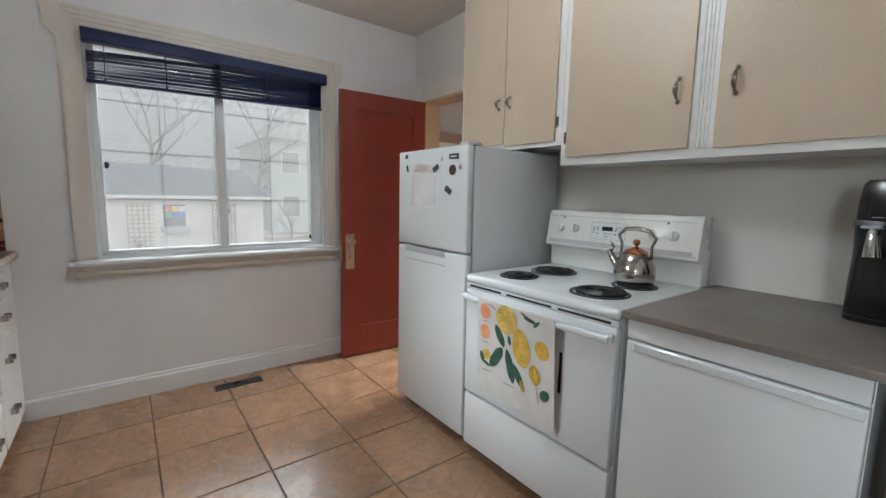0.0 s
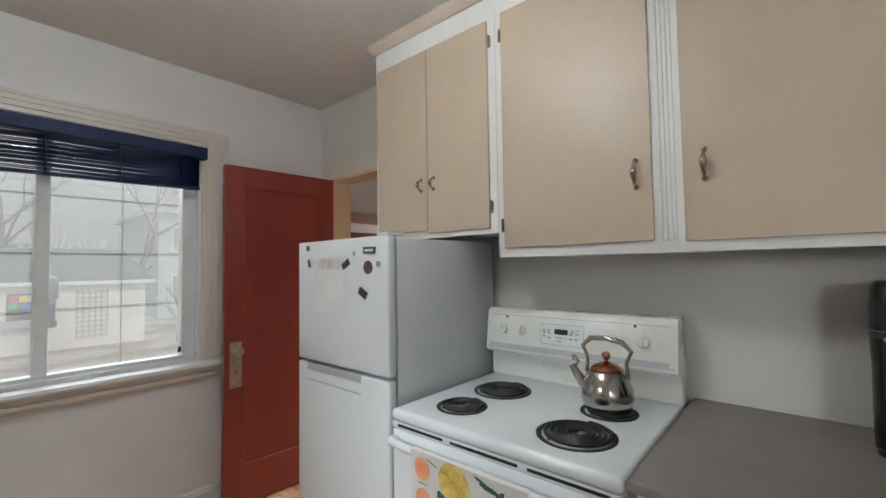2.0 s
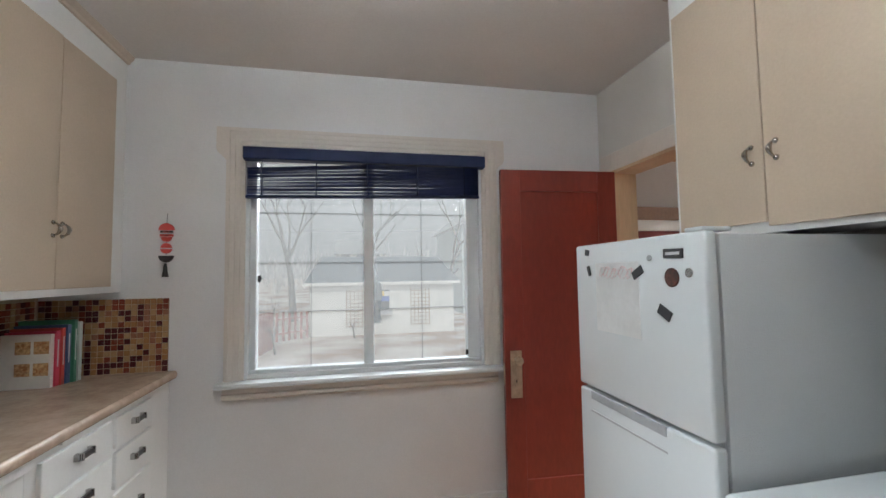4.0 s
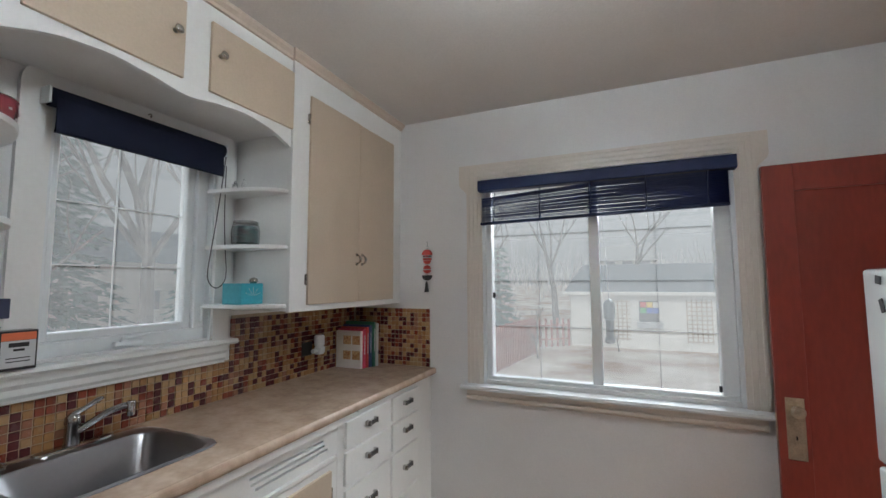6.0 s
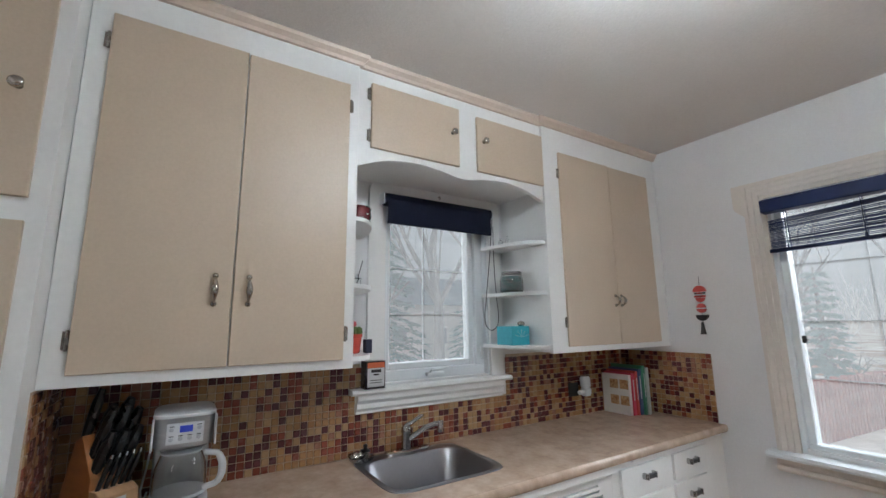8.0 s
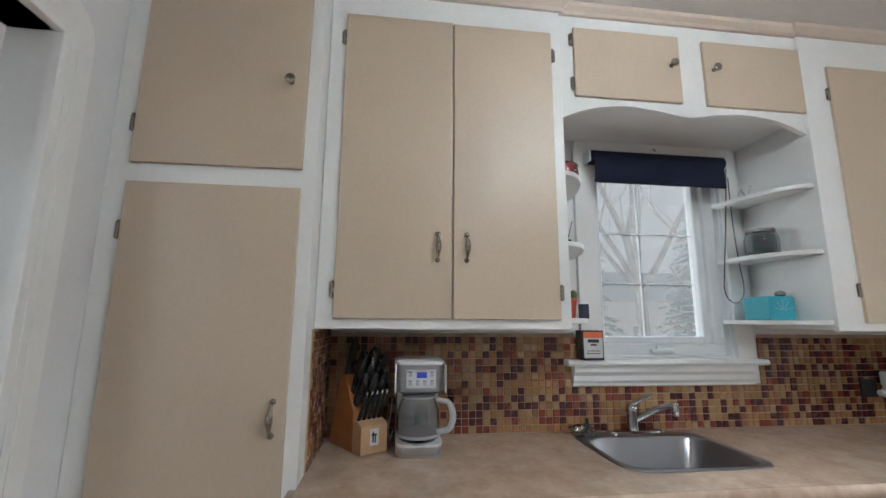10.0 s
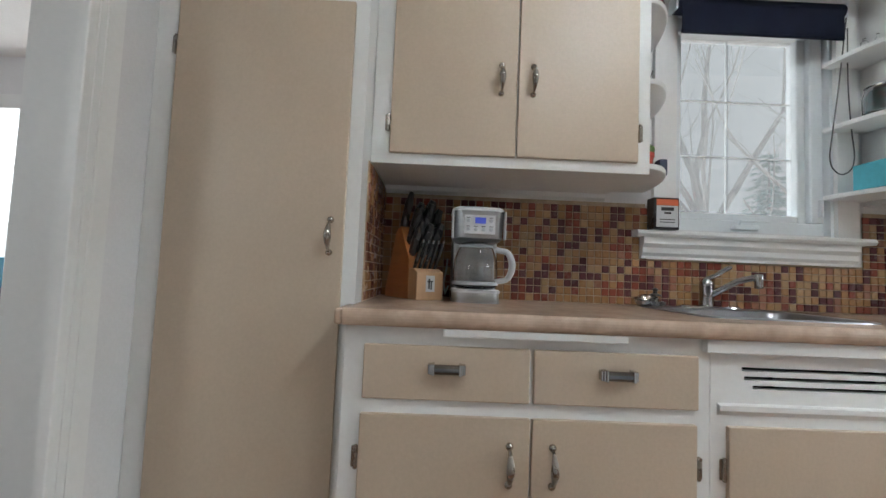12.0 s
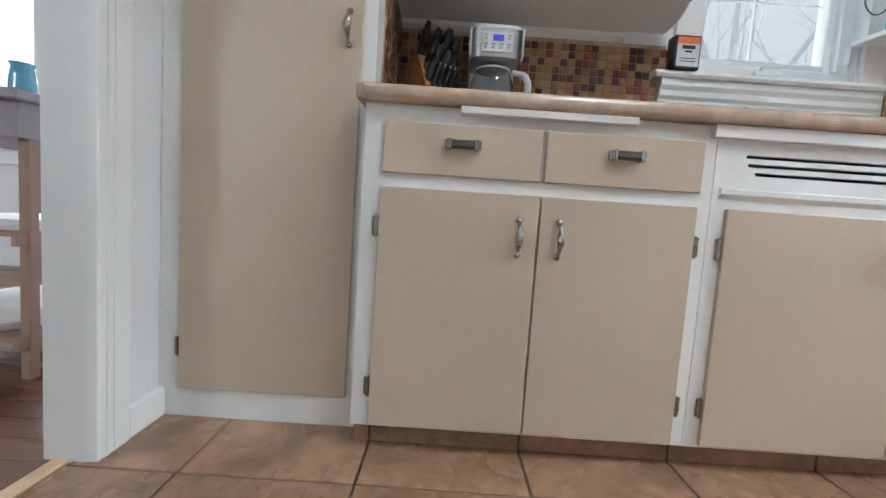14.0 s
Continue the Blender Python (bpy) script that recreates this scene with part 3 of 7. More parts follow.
drw = base("drawer_cabinet", ((XW + LF) / 2, 2.54, 0), "white base cabinet with two stacks of drawers", "cabinet", "base cabinets")
boxes("body", [(XW + 0.002, LF - 0.02, 2.065, YN - 0.002, 0.072, 0.892)], M_WHITE, 0, drw)
boxes("face_frame", [(LF - 0.02, LF, 2.064, YN - 0.002, 0.070, 0.892)], M_WHITE, 0.001, drw)
for c0, c1 in ((2.112, 2.485), (2.517, 2.812)):
    for z0, z1 in ((0.740, 0.857), (0.582, 0.722), (0.345, 0.562), (0.090, 0.325)):
        d = box("drawer", LF - 0.006, LF + 0.014, c0, c1, z0, z1, M_WHITE, 0.003, drw)
        drawer_pull(d, LF + 0.014, (c0 + c1) / 2, (z0 + z1) / 2 + 0.01, 1)
box("pull_out_board", LF - 0.3, LF + 0.014, 2.20, 2.44, 0.876, 0.8915, M_WHITE, 0.002, drw)

# worktop with a rounded nose and a cut-out for the sink
CT, CB, CF = 0.930, 0.893, -0.458
SK = (-1.045, -0.605, 1.09, 1.60)  # sink rim: x0, x1, y0, y1
top_w = base("worktop", ((XW + CF) / 2, 1.57, CB), "beige marbled laminate worktop with a rounded front edge", "worktop")
bm = bmesh.new()
ins = 0.02
for r in ((XW + 0.002, SK[0] + ins, 0.15, YN - 0.002), (SK[1] - ins, CF - 0.02, 0.15, YN - 0.002), (SK[0] + ins, SK[1] - ins, 0.15, SK[2] + ins), (SK[0] + ins, SK[1] - ins, SK[3] - ins, YN - 0.002)):
    add_box(bm, r[0], r[1], r[2], r[3], CB, CT)
nose = [(CF - 0.02, CB)] + arc(CF - 0.014, (CB + CT) / 2, 0.014, -80, 80, 8, 0.02) + [(CF - 0.02, CT)]
add_prism(bm, nose, "y", 0.150, YN - 0.002)
add_box(bm, PF + 0.016, CF - 0.004, 0.130, 0.150, CB, CT, 0.006, 2)
bmesh.ops.recalc_face_normals(bm, faces=bm.faces)
settle("slab", bm, M_LAMW, top_w)

# toe kick of floor tiles
kick = structure(boxes("toe_kick", [(XW, LF - 0.055, 0.150, YN, 0.0, 0.070)], M_GROUT), "tiled plinth under the base cabinets")

# ---- west side: wall units ----
UF = -0.725
up2 = base("wall_cabinet", ((XW + UF) / 2, 0.57, 1.34), "white wall cabinet with two tall beige doors", "cabinet", "wall cabinets")
boxes("body", [(XW + 0.002, UF - 0.02, 0.152, 0.984, 1.345, 2.530)], M_WHITE, 0, up2)
boxes("face_frame", [(UF - 0.02, UF, 0.150, 0.985, 1.340, 2.530)], M_WHITE, 0.001, up2)
prism("back_rail", [(XW + 0.002, 1.345), (XW + 0.03, 1.345), (XW + 0.03, 1.328), (XW + 0.018, 1.318), (XW + 0.002, 1.318)], "y", 0.152, 0.984, M_WHITE, up2)
cabinet_door(up2, UF, 1, 0.204, 0.5785, 1.372, 2.432, (0.530, 1.605), 0.198)
cabinet_door(up2, UF, 1, 0.5825, 0.945, 1.372, 2.428, (0.626, 1.605), 0.951)

up3 = base("wall_cabinet", ((XW + UF) / 2, 2.51, 1.34), "white wall cabinet with beige double doors in the corner", "cabinet", "wall cabinets")
boxes("body", [(XW + 0.002, UF - 0.02, 1.999, YN - 0.002, 1.345, 2.530)], M_WHITE, 0, up3)
boxes("face_frame", [(UF - 0.02, UF, 1.998, YN - 0.002, 1.340, 2.530)], M_WHITE, 0.001, up3)
cabinet_door(up3, UF, 1, 2.108, 2.519, 1.370, 2.395, (2.496, 1.605), 2.101, "short", hz=(0.12, 0.12))
cabinet_door(up3, UF, 1, 2.521, 2.905, 1.370, 2.392, (2.548, 1.605), None, "short")

VF = UF - 0.012
over = base("bridge_cabinet", ((XW + VF) / 2, 1.49, 2.1), "white cupboard bridging the sink window with a scalloped valance", "cabinet", "wall cabinets")
boxes("body", [(XW + 0.002, VF - 0.02, 0.986, 1.997, 2.175, 2.530)], M_WHITE, 0, over)
sc = []
for i in range(41):
    f = i / 40
    g = abs(f - 0.5) * 2
    z = 2.150 + 0.010 * math.cos(math.pi * min(1, g / 0.30)) * -1 if g < 0.30 else 2.160 + 0.008 * math.sin(math.pi * min(1, (g - 0.30) / 0.35)) if g < 0.65 else 2.160 - 0.056 * ((g - 0.65) / 0.35) ** 1.5
    sc.append((0.986 + f * 1.011, z))
prism("valance", sc + [(1.997, 2.530), (0.986, 2.530)], "x", VF - 0.02, VF, M_WHITE, over)
cabinet_door(over, VF, 1, 1.040, 1.470, 2.192, 2.472, (1.432, 2.345), 1.033, "knob", hz=(0.05, 0.05))
cabinet_door(over, VF, 1, 1.572, 2.000, 2.190, 2.464, (1.610, 2.342), None, "knob")

# rounded corner shelves on both sides of the sink window
def corner_shelf(y, way, z, rx, ry):
    pts = [(XW + 0.003, y)] + [(XW + 0.003 + rx * math.cos(radians(a)), y + way * ry * math.sin(radians(a))) for a in range(0, 91, 9)]
    ob = prism("corner_shelf", pts, "z", z - 0.018, z, M_WHITE, None, 0.003)
    return tagged(ob, "small white quarter-round wall shelf", "shelf", "corner shelves by the sink window")


SHELVES = (1.379, 1.645, 1.903)
for z in SHELVES:
    corner_shelf(0.9855, 1, z, 0.345, 0.155)
    corner_shelf(1.9965, -1, z, 0.345, 0.155)

# cornices
def cornice(name, pts, zb, zt):
    """A tan moulding along the plan points; it steps out towards the top."""
    bm = bmesh.new()
    prof = [(0.0, zb), (0.012, zb), (0.016, zb + 0.012), (0.030, zb + 0.026), (0.034, zt), (0.0, zt)]
    rings = []
    for i, (x, y, nx, ny) in enumerate(pts):
        rings.append([bm.verts.new((x + nx * a, y + ny * a, z)) for a, z in prof])
    for a, b in zip(rings, rings[1:]):
        for k in range(len(prof)):
            bm.faces.new((a[k], a[(k + 1) % len(prof)], b[(k + 1) % len(prof)], b[k]))
    bm.faces.new(rings[0])
    bm.faces.new(rings[-1])
    bmesh.ops.recalc_face_normals(bm, faces=bm.faces)
    return structure(settle(name, bm, M_CORN), "tan painted crown moulding along the cupboards")


cornice("trim_west", [(PF, YS + 0.002, 1, 0), (PF, 0.149, 1, 1), (UF, 0.149, 1, 1), (UF, 0.985, 1, 1), (VF, 0.985, 1, 1), (VF, 1.998, 1, -1), (UF, 1.998, 1, -1), (UF, YN - 0.002, 1, 0)], 2.525, ZC - 0.001)

# ---- east side ----
EF = 1.697
eu = base("wall_cabinet", ((XE + EF) / 2, 0.4, 1.42), "white wall cabinet with broad beige doors above the stove", "cabinet", "wall cabinets")
boxes("body", [(EF + 0.02, XE - 0.002, -0.425, 1.268, 1.422, 2.520)], M_WHITE, 0, eu)
boxes("face_frame", [(EF, EF + 0.02, -0.425, 1.268, 1.418, 2.520)], M_WHITE, 0.001, eu)
cabinet_door(eu, EF, -1, 0.688, 1.236, 1.456, 2.415, (0.735, 1.672), 1.243)
cabinet_door(eu, EF, -1, 0.02, 0.602, 1.450, 2.415, (0.545, 1.672), 0.014)
cabinet_door(eu, EF, -1, -0.40, 0.006, 1.450, 2.415)
for k in range(4):
    yk = 0.628 + k * 0.013
    prism("flute", arc(EF, yk, 0.005, 90, 270, 5), "z", 1.455, 2.515, M_WHITE, eu)
fc = base("wall_cabinet", ((XE + EF) / 2, 1.64, 1.52), "white wall cabinet with two beige doors above the fridge", "cabinet", "wall cabinets")
boxes("body", [(EF + 0.02, XE - 0.002, 1.270, 2.022, 1.524, 2.520)], M_WHITE, 0, fc)
boxes("face_frame", [(EF, EF + 0.02, 1.270, 2.022, 1.518, 2.520)], M_WHITE, 0.001, fc)
cabinet_door(fc, EF, -1, 1.306, 1.648, 1.538, 2.412, (1.610, 1.768), 1.299, "short")
cabinet_door(fc, EF, -1, 1.652, 2.000, 1.552, 2.412, (1.690, 1.768), None, "short")
cornice("trim_east", [(EF, -0.425, -1, 0), (EF, 2.022, -1, 1), (XE, 2.022, 0, 1)], 2.512, ZC - 0.001)

# fridge
fr = base("fridge", (1.63, 1.782, 0), "white top-freezer fridge with magnets on its door", "fridge")
FX, FY0, FY1, FZ = 1.282, 1.475, 2.090, 1.505
box("body", FX + 0.046, 1.955, FY0 + 0.002, FY1 - 0.002, 0.045, FZ - 0.008, M_APPLT, 0.006, fr)
box("freezer_door", FX, FX + 0.040, FY0, FY1, 0.985, FZ, M_APPL, 0.010, fr, 3)
box("fridge_door", FX, FX + 0.040, FY0, FY1, 0.050, 0.974, M_APPL, 0.010, fr, 3)
box("gasket", FX + 0.040, FX + 0.046, FY0 + 0.012, FY1 - 0.012, 0.06, FZ - 0.012, M_GREY, 0, fr)
boxes("grip_recess", [(FX - 0.0015, FX + 0.004, FY0 + 0.16, FY1 - 0.075, 0.900, 0.906), (FX - 0.002, FX + 0.02, FY0 + 0.16, FY1 - 0.08, 0.945, 0.9745)], M_GREY, 0.001, fr)
box("top_hinge", FX + 0.01, FX + 0.10, FY0 + 0.015, FY0 + 0.075, FZ, FZ + 0.012, M_APPL, 0.004, fr)
for fy in (FY0 + 0.05, FY1 - 0.05):
    lathe("foot", [(0.018, 0.0), (0.018, 0.03), (0.012, 0.05)], 1.36, fy, M_GREY, fr, 12)
    lathe("foot", [(0.018, 0.0), (0.018, 0.03), (0.012, 0.05)], 1.90, fy, M_GREY, fr, 12)

# stove
st = base("stove", (1.6, 1.05, 0), "white electric coil stove with a raised control panel", "stove")
SX, SY0, SY1, SZ = 1.262, 0.662, 1.434, 0.902
box("body", SX + 0.03, 1.94, SY0 + 0.004, SY1 - 0.004, 0.045, 0.862, M_APPL, 0.004, st)
bm = bmesh.new()
add_box(bm, SX - 0.012, 1.935, SY0, SY1, 0.862, SZ, 0.016, 3)
settle("cooktop", bm, M_APPL, st, True)
box("oven_door", SX - 0.008, SX + 0.03, SY0 + 0.006, SY1 - 0.006, 0.335, 0.838, M_APPL, 0.008, st)
box("storage_drawer", SX - 0.004, SX + 0.03, SY0 + 0.006, SY1 - 0.006, 0.062, 0.322, M_APPL, 0.008, st)
box("vent_panel", SX - 0.006, SX + 0.03, SY0 + 0.004, SY1 - 0.004, 0.840, 0.8615, M_APPL, 0.002, st)
boxes("vent_slots", [(SX - 0.0075, SX + 0.0, SY0 + a, SY0 + b, 0.846, 0.8545) for a, b in ((0.03, 0.245), (0.275, 0.51), (0.54, 0.74))], M_BLACK, 0, st)
bm = bmesh.new()
add_tube(bm, [(SX - 0.030 - 0.012 * math.sin(math.pi * i / 10) ** 0.5, SY0 + 0.02 + i * (SY1 - SY0 - 0.04) / 10, 0.802) for i in range(11)], 0.015, 12)
add_box(bm, SX - 0.036, SX - 0.006, SY0 + 0.010, SY0 + 0.04, 0.786, 0.818, 0.006)
add_box(bm, SX - 0.036, SX - 0.006, SY1 - 0.04, SY1 - 0.010, 0.786, 0.818, 0.006)
settle("door_handle", bm, M_APPL, st, True)
# dark plate behind the towel, a sliver of it past the towel's edge
box("door_window", SX - 0.0095, SX - 0.004, SY0 + 0.212, SY1 - 0.212, 0.53, 0.69, M_BLACK, 0.002, st)
guard = [(1.875, 0.902), (1.872, 1.005), (1.826, 1.012), (1.822, 1.022), (1.846, 1.180), (1.858, 1.196), (1.94, 1.196), (1.94, 0.902)]
prism("backguard", [(a, b) for a, b in guard], "y", SY0 + 0.002, SY1 - 0.002, M_ALMOND, st, 0.004, True)


def burner(x, y, r):
    bm = bmesh.new()
    add_lathe(bm, [(r + 0.012, SZ - 0.001), (r + 0.012, SZ + 0.003), (r + 0.004, SZ + 0.004), (r - 0.004, SZ - 0.0005), (0.01, SZ - 0.0008)], x, y, 36)
    turns = 4 if r < 0.085 else 5
    pts = []
    n = turns * 26
    for i in range(n + 1):
        a = 2 * math.pi * turns * i / n
        rr = 0.022 + (r - 0.026) * i / n
        pts.append((x + rr * math.cos(a), y + rr * math.sin(a), SZ + 0.008))
    add_tube(bm, pts, 0.0058, 6)
    for k in range(3):
        a = radians(30 + 120 * k)
        add_tube(bm, [(x, y, SZ + 0.002), (x + (r - 0.005) * math.cos(a), y + (r - 0.005) * math.sin(a), SZ + 0.002)], 0.002, 5)
    bmesh.ops.recalc_face_normals(bm, faces=bm.faces)
    return settle("burner", bm, M_COIL, st, True)


burner(1.415, 1.250, 0.076)
burner(1.655, 1.240, 0.098)
burner(1.425, 0.845, 0.100)
burner(1.668, 0.838, 0.078)

# control panel: the face leans back
GN = Vector((-0.158, 0, 0.024)).normalized()


def on_guard(y, z, off=0.0):
    f = (z - 1.022) / (1.180 - 1.022)
    return Vector((1.822 + 0.024 * f, y, z)) + GN * off


def guard_disc(name, y, z, r, h, mat, n=20, ridge=False):
    bm = bmesh.new()
    add_lathe(bm, [(r, 0.0), (r * 0.96, h * 0.8), (r * 0.8, h), (r * 0.1, h)], 0, 0, n)
    if ridge:
        add_box(bm, -r * 0.16, r * 0.16, -r * 0.92, r * 0.92, h * 0.9, h * 1.5, 0.001)
    bmesh.ops.recalc_face_normals(bm, faces=bm.faces)
    bmesh.ops.transform(bm, matrix=Matrix.Translation(on_guard(y, z)) @ GN.to_track_quat("Z", "Y").to_matrix().to_4x4(), verts=bm.verts)
    return settle(name, bm, mat, st, True)


def guard_plate(name, y0, y1, z0, z1, h, mat):
    bm = bmesh.new()
    a = [on_guard(y, z, -0.001) for y, z in ((y0, z0), (y1, z0), (y1, z1), (y0, z1))]
    b = [on_guard(y, z, h) for y, z in ((y0, z0), (y1, z0), (y1, z1), (y0, z1))]
    va, vb = [bm.verts.new(p) for p in a], [bm.verts.new(p) for p in b]
    bm.faces.new(vb)
    for i in range(4):
        bm.faces.new((va[i], va[(i + 1) % 4], vb[(i + 1) % 4], vb[i]))
    bmesh.ops.recalc_face_normals(bm, faces=bm.faces)
    return settle(name, bm, mat, st)


for ky, kz in ((1.345, 1.110), (1.255, 1.110), (0.870, 1.115), (0.770, 1.110)):
    guard_disc("control_knob", ky, kz, 0.021, 0.016, M_ALMOND, ridge=True)
guard_plate("control_plate", 0.985, 1.165, 1.068, 1.146, 0.0012, M_APPL)
M_LINE = plain("grey_print", (0.28, 0.28, 0.29), 0.5)
for z0_ in (1.0675, 1.1465):
    guard_plate("plate_edge", 0.985, 1.165, z0_ - 0.0007, z0_ + 0.0007, 0.0015, M_LINE)
for y0_ in (0.985, 1.165):
    guard_plate("plate_edge", y0_ - 0.0007, y0_ + 0.0007, 1.0675, 1.1465, 0.0015, M_LINE)
guard_plate("top_groove", 0.690, 1.415, 1.1690, 1.1705, 0.0008, M_LINE)
guard_plate("lower_band", 0.690, 1.415, 1.0270, 1.0500, 0.0010, plain("pale_grey_band", (0.50, 0.51, 0.52), 0.35))
for i_, (by_, bz_, bw_) in enumerate(((1.150, 1.112, 0.006), (1.150, 1.098, 0.005), (1.128, 1.112, 0.005), (1.036, 1.112, 0.006), (1.036, 1.094, 0.006), (1.015, 1.094, 0.006), (1.012, 1.128, 0.008), (1.012, 1.114, 0.008), (1.085, 1.096, 0.014), (1.085, 1.088, 0.014), (1.085, 1.080, 0.014), (1.128, 1.092, 0.006), (1.060, 1.094, 0.007))):
    guard_plate("panel_print", by_ - bw_, by_ + bw_, bz_ - (0.0016 if bw_ > 0.0065 else 0.0034), bz_ + (0.0016 if bw_ > 0.0065 else 0.0034), 0.0016, M_LINE)
guard_plate("clock_display", 1.050, 1.105, 1.108, 1.128, 0.0024, M_BLACK)
for i in range(3):
    guard_disc("button", 1.150 - 0.020 * i if i < 2 else 1.030, 1.122, 0.006, 0.003, M_GREY, 10)
for i in range(8):
    guard_disc("button", 1.148 - 0.019 * i, 1.086, 0.005, 0.0025, M_ALMOND, 10)
for yy in (1.33, 0.80):
    guard_disc("lamp_dot", yy, 1.163, 0.005, 0.002, M_BLACK, 10)
guard_plate("panel_stripe", SY0 + 0.01, SY1 - 0.01, 1.028, 1.033, 0.0008, M_GREY)

# dishwasher and its worktop
dw = base("dishwasher", (1.6, 0.36, 0), "white built-in dishwasher with a pocket handle", "dishwasher")
box("body", 1.30, 1.94, 0.078, 0.640, 0.02, 0.880, M_APPL, 0.003, dw)
box("door_panel", 1.262, 1.30, 0.080, 0.638, 0.11, 0.811, M_APPL, 0.006, dw)
box("control_strip", 1.262, 1.30, 0.080, 0.638, 0.8165, 0.879, M_APPL, 0.003, dw)
boxes("pocket_grip", [(1.2565, 1.275, 0.085, 0.612, 0.780, 0.807)], M_APPL, 0.003, dw)
box("toe_panel", 1.33, 1.36, 0.080, 0.638, 0.0, 0.105, M_GREY, 0, dw)
top_e = base("worktop", (1.62, 0.35, 0.882), "plain taupe laminate worktop over the dishwasher", "worktop")
box("slab", 1.245, XE - 0.001, 0.060, 0.655, 0.882, 0.904, M_LAME, 0.003, top_e)

# ---- red door, standing open against the window wall ----
DW_, DH_ = 0.715, 2.0
rd = base("red_door", (1.985, 2.872, 0.008), "dark red painted panelled door standing open", "door", rz=176.6)


def loc(ob_base, name, rows, mat, bevel=0.002):
    return boxes(name, rows, mat, bevel, ob_base)


# local: x runs from the hinge to the free edge, y is the thickness
loc(rd, "stile", [(0.0, 0.115, -0.0, 0.036, 0, DH_)], M_RED)
loc(rd, "stile", [(DW_ - 0.115, DW_, -0.0, 0.036, 0, DH_)], M_RED)
loc(rd, "rail", [(0.115, DW_ - 0.115, 0.0, 0.036, DH_ - 0.125, DH_)], M_RED)
loc(rd, "rail", [(0.115, DW_ - 0.115, 0.0, 0.036, 0, 0.235)], M_RED)
loc(rd, "panel", [(0.113, DW_ - 0.113, 0.012, 0.024, 0.23, DH_ - 0.12)], M_RED, 0)
loc(rd, "lock_plate", [(DW_ - 0.098, DW_ - 0.030, 0.036, 0.040, 0.69, 0.955)], M_BRASS, 0.002)
bm = bmesh.new()
add_lathe(bm, [(0.013, 0.040), (0.010, 0.052), (0.010, 0.066), (0.024, 0.078), (0.027, 0.090), (0.020, 0.102), (0.003, 0.105)], DW_ - 0.064, 0, 20, "y", cz=0.905)
bmesh.ops.recalc_face_normals(bm, faces=bm.faces)
settle("door_knob", bm, M_BRASS, rd, True)
loc(rd, "keyhole", [(DW_ - 0.067, DW_ - 0.061, 0.040, 0.0412, 0.775, 0.792)], M_BLACK, 0)
loc(rd, "latch_face", [(DW_, DW_ + 0.0015, 0.008, 0.028, 0.76, 0.88)], M_BRASS, 0)

# doorway casing and lining
dc = tagged(base("door_1", (XE, 2.5, 0), "cream cased doorway with a bare wooden jamb", "doorway"), kind="structure")
boxes("casing", [(XE - 0.018, XE, ED[0] - 0.11, ED[0], 0, ED[2] + 0.11), (XE - 0.018, XE, ED[1], ED[1] + 0.11, 0, ED[2] + 0.11), (XE - 0.018, XE, ED[0], ED[1], ED[2], ED[2] + 0.11)], M_TRIM, 0.003, dc)
boxes("jamb", [(XE - 0.018, XE + T, ED[1] - 0.020, ED[1], 0, ED[2]), (XE - 0.018, XE + T, ED[0], ED[0] + 0.02, 0, ED[2]), (XE - 0.018, XE + T, ED[0], ED[1], ED[2] - 0.02, ED[2])], M_LIGHTWOOD, 0.002, dc)

# ---- south opening ----
so = tagged(base("door_2", (-0.4, YS, 0), "white cased opening to the dining room", "doorway"), kind="structure")
boxes("jamb", [(SD[0] - 0.015, SD[0], YS - 0.104, YS + 0.024, 0.0, SD[2]), (SD[1], SD[1] + 0.015, YS - 0.104, YS + 0.024, 0, SD[2]), (SD[0] - 0.015, SD[1] + 0.015, YS - 0.104, YS + 0.024, SD[2], SD[2] + 0.015)], M_WHITE, 0.002, so)
ow = 0.100
oz = SD[2] + 0.110
c_in = [(SD[0] - 0.004, 0.0), (SD[0] - 0.004, SD[2] + 0.006), (SD[1] + 0.004, SD[2] + 0.006), (SD[1] + 0.004, 0.0)]
c_rim = [(SD[1] + ow, 0.0), (SD[1] + ow, oz - 0.09)] + arc(SD[1] + ow - 0.09, oz - 0.09, 0.09, 0, 90, 8) + arc(SD[0] - ow + 0.09, oz - 0.09, 0.09, 90, 180, 8) + [(SD[0] - ow, oz - 0.09), (SD[0] - ow, 0.0)]
prism("casing", c_in + c_rim, "y", YS, YS + 0.022, M_WHITE, so)
for side, e in ((-1, SD[0]), (1, SD[1])):
    for k in (0.030, 0.052):
        boxes("casing_rib", [(e + side * k - 0.004, e + side * k + 0.004, YS + 0.022, YS + 0.0248, 0, SD[2] - 0.01)], M_WHITE, 0.001, so)
structure(box("baseboard_south", PF + 0.001, SD[0] - 0.101, YS + 0.001, YS + 0.022, 0, 0.085, M_WHITE, 0.004), "white painted baseboard block")
structure(prism("baseboard_north", [(YN, 0), (YN - 0.018, 0), (YN - 0.018, 0.105), (YN - 0.010, 0.118), (YN - 0.010, 0.128), (YN, 0.132)], "x", LF, XE, M_WALL), "white painted baseboard under the window")

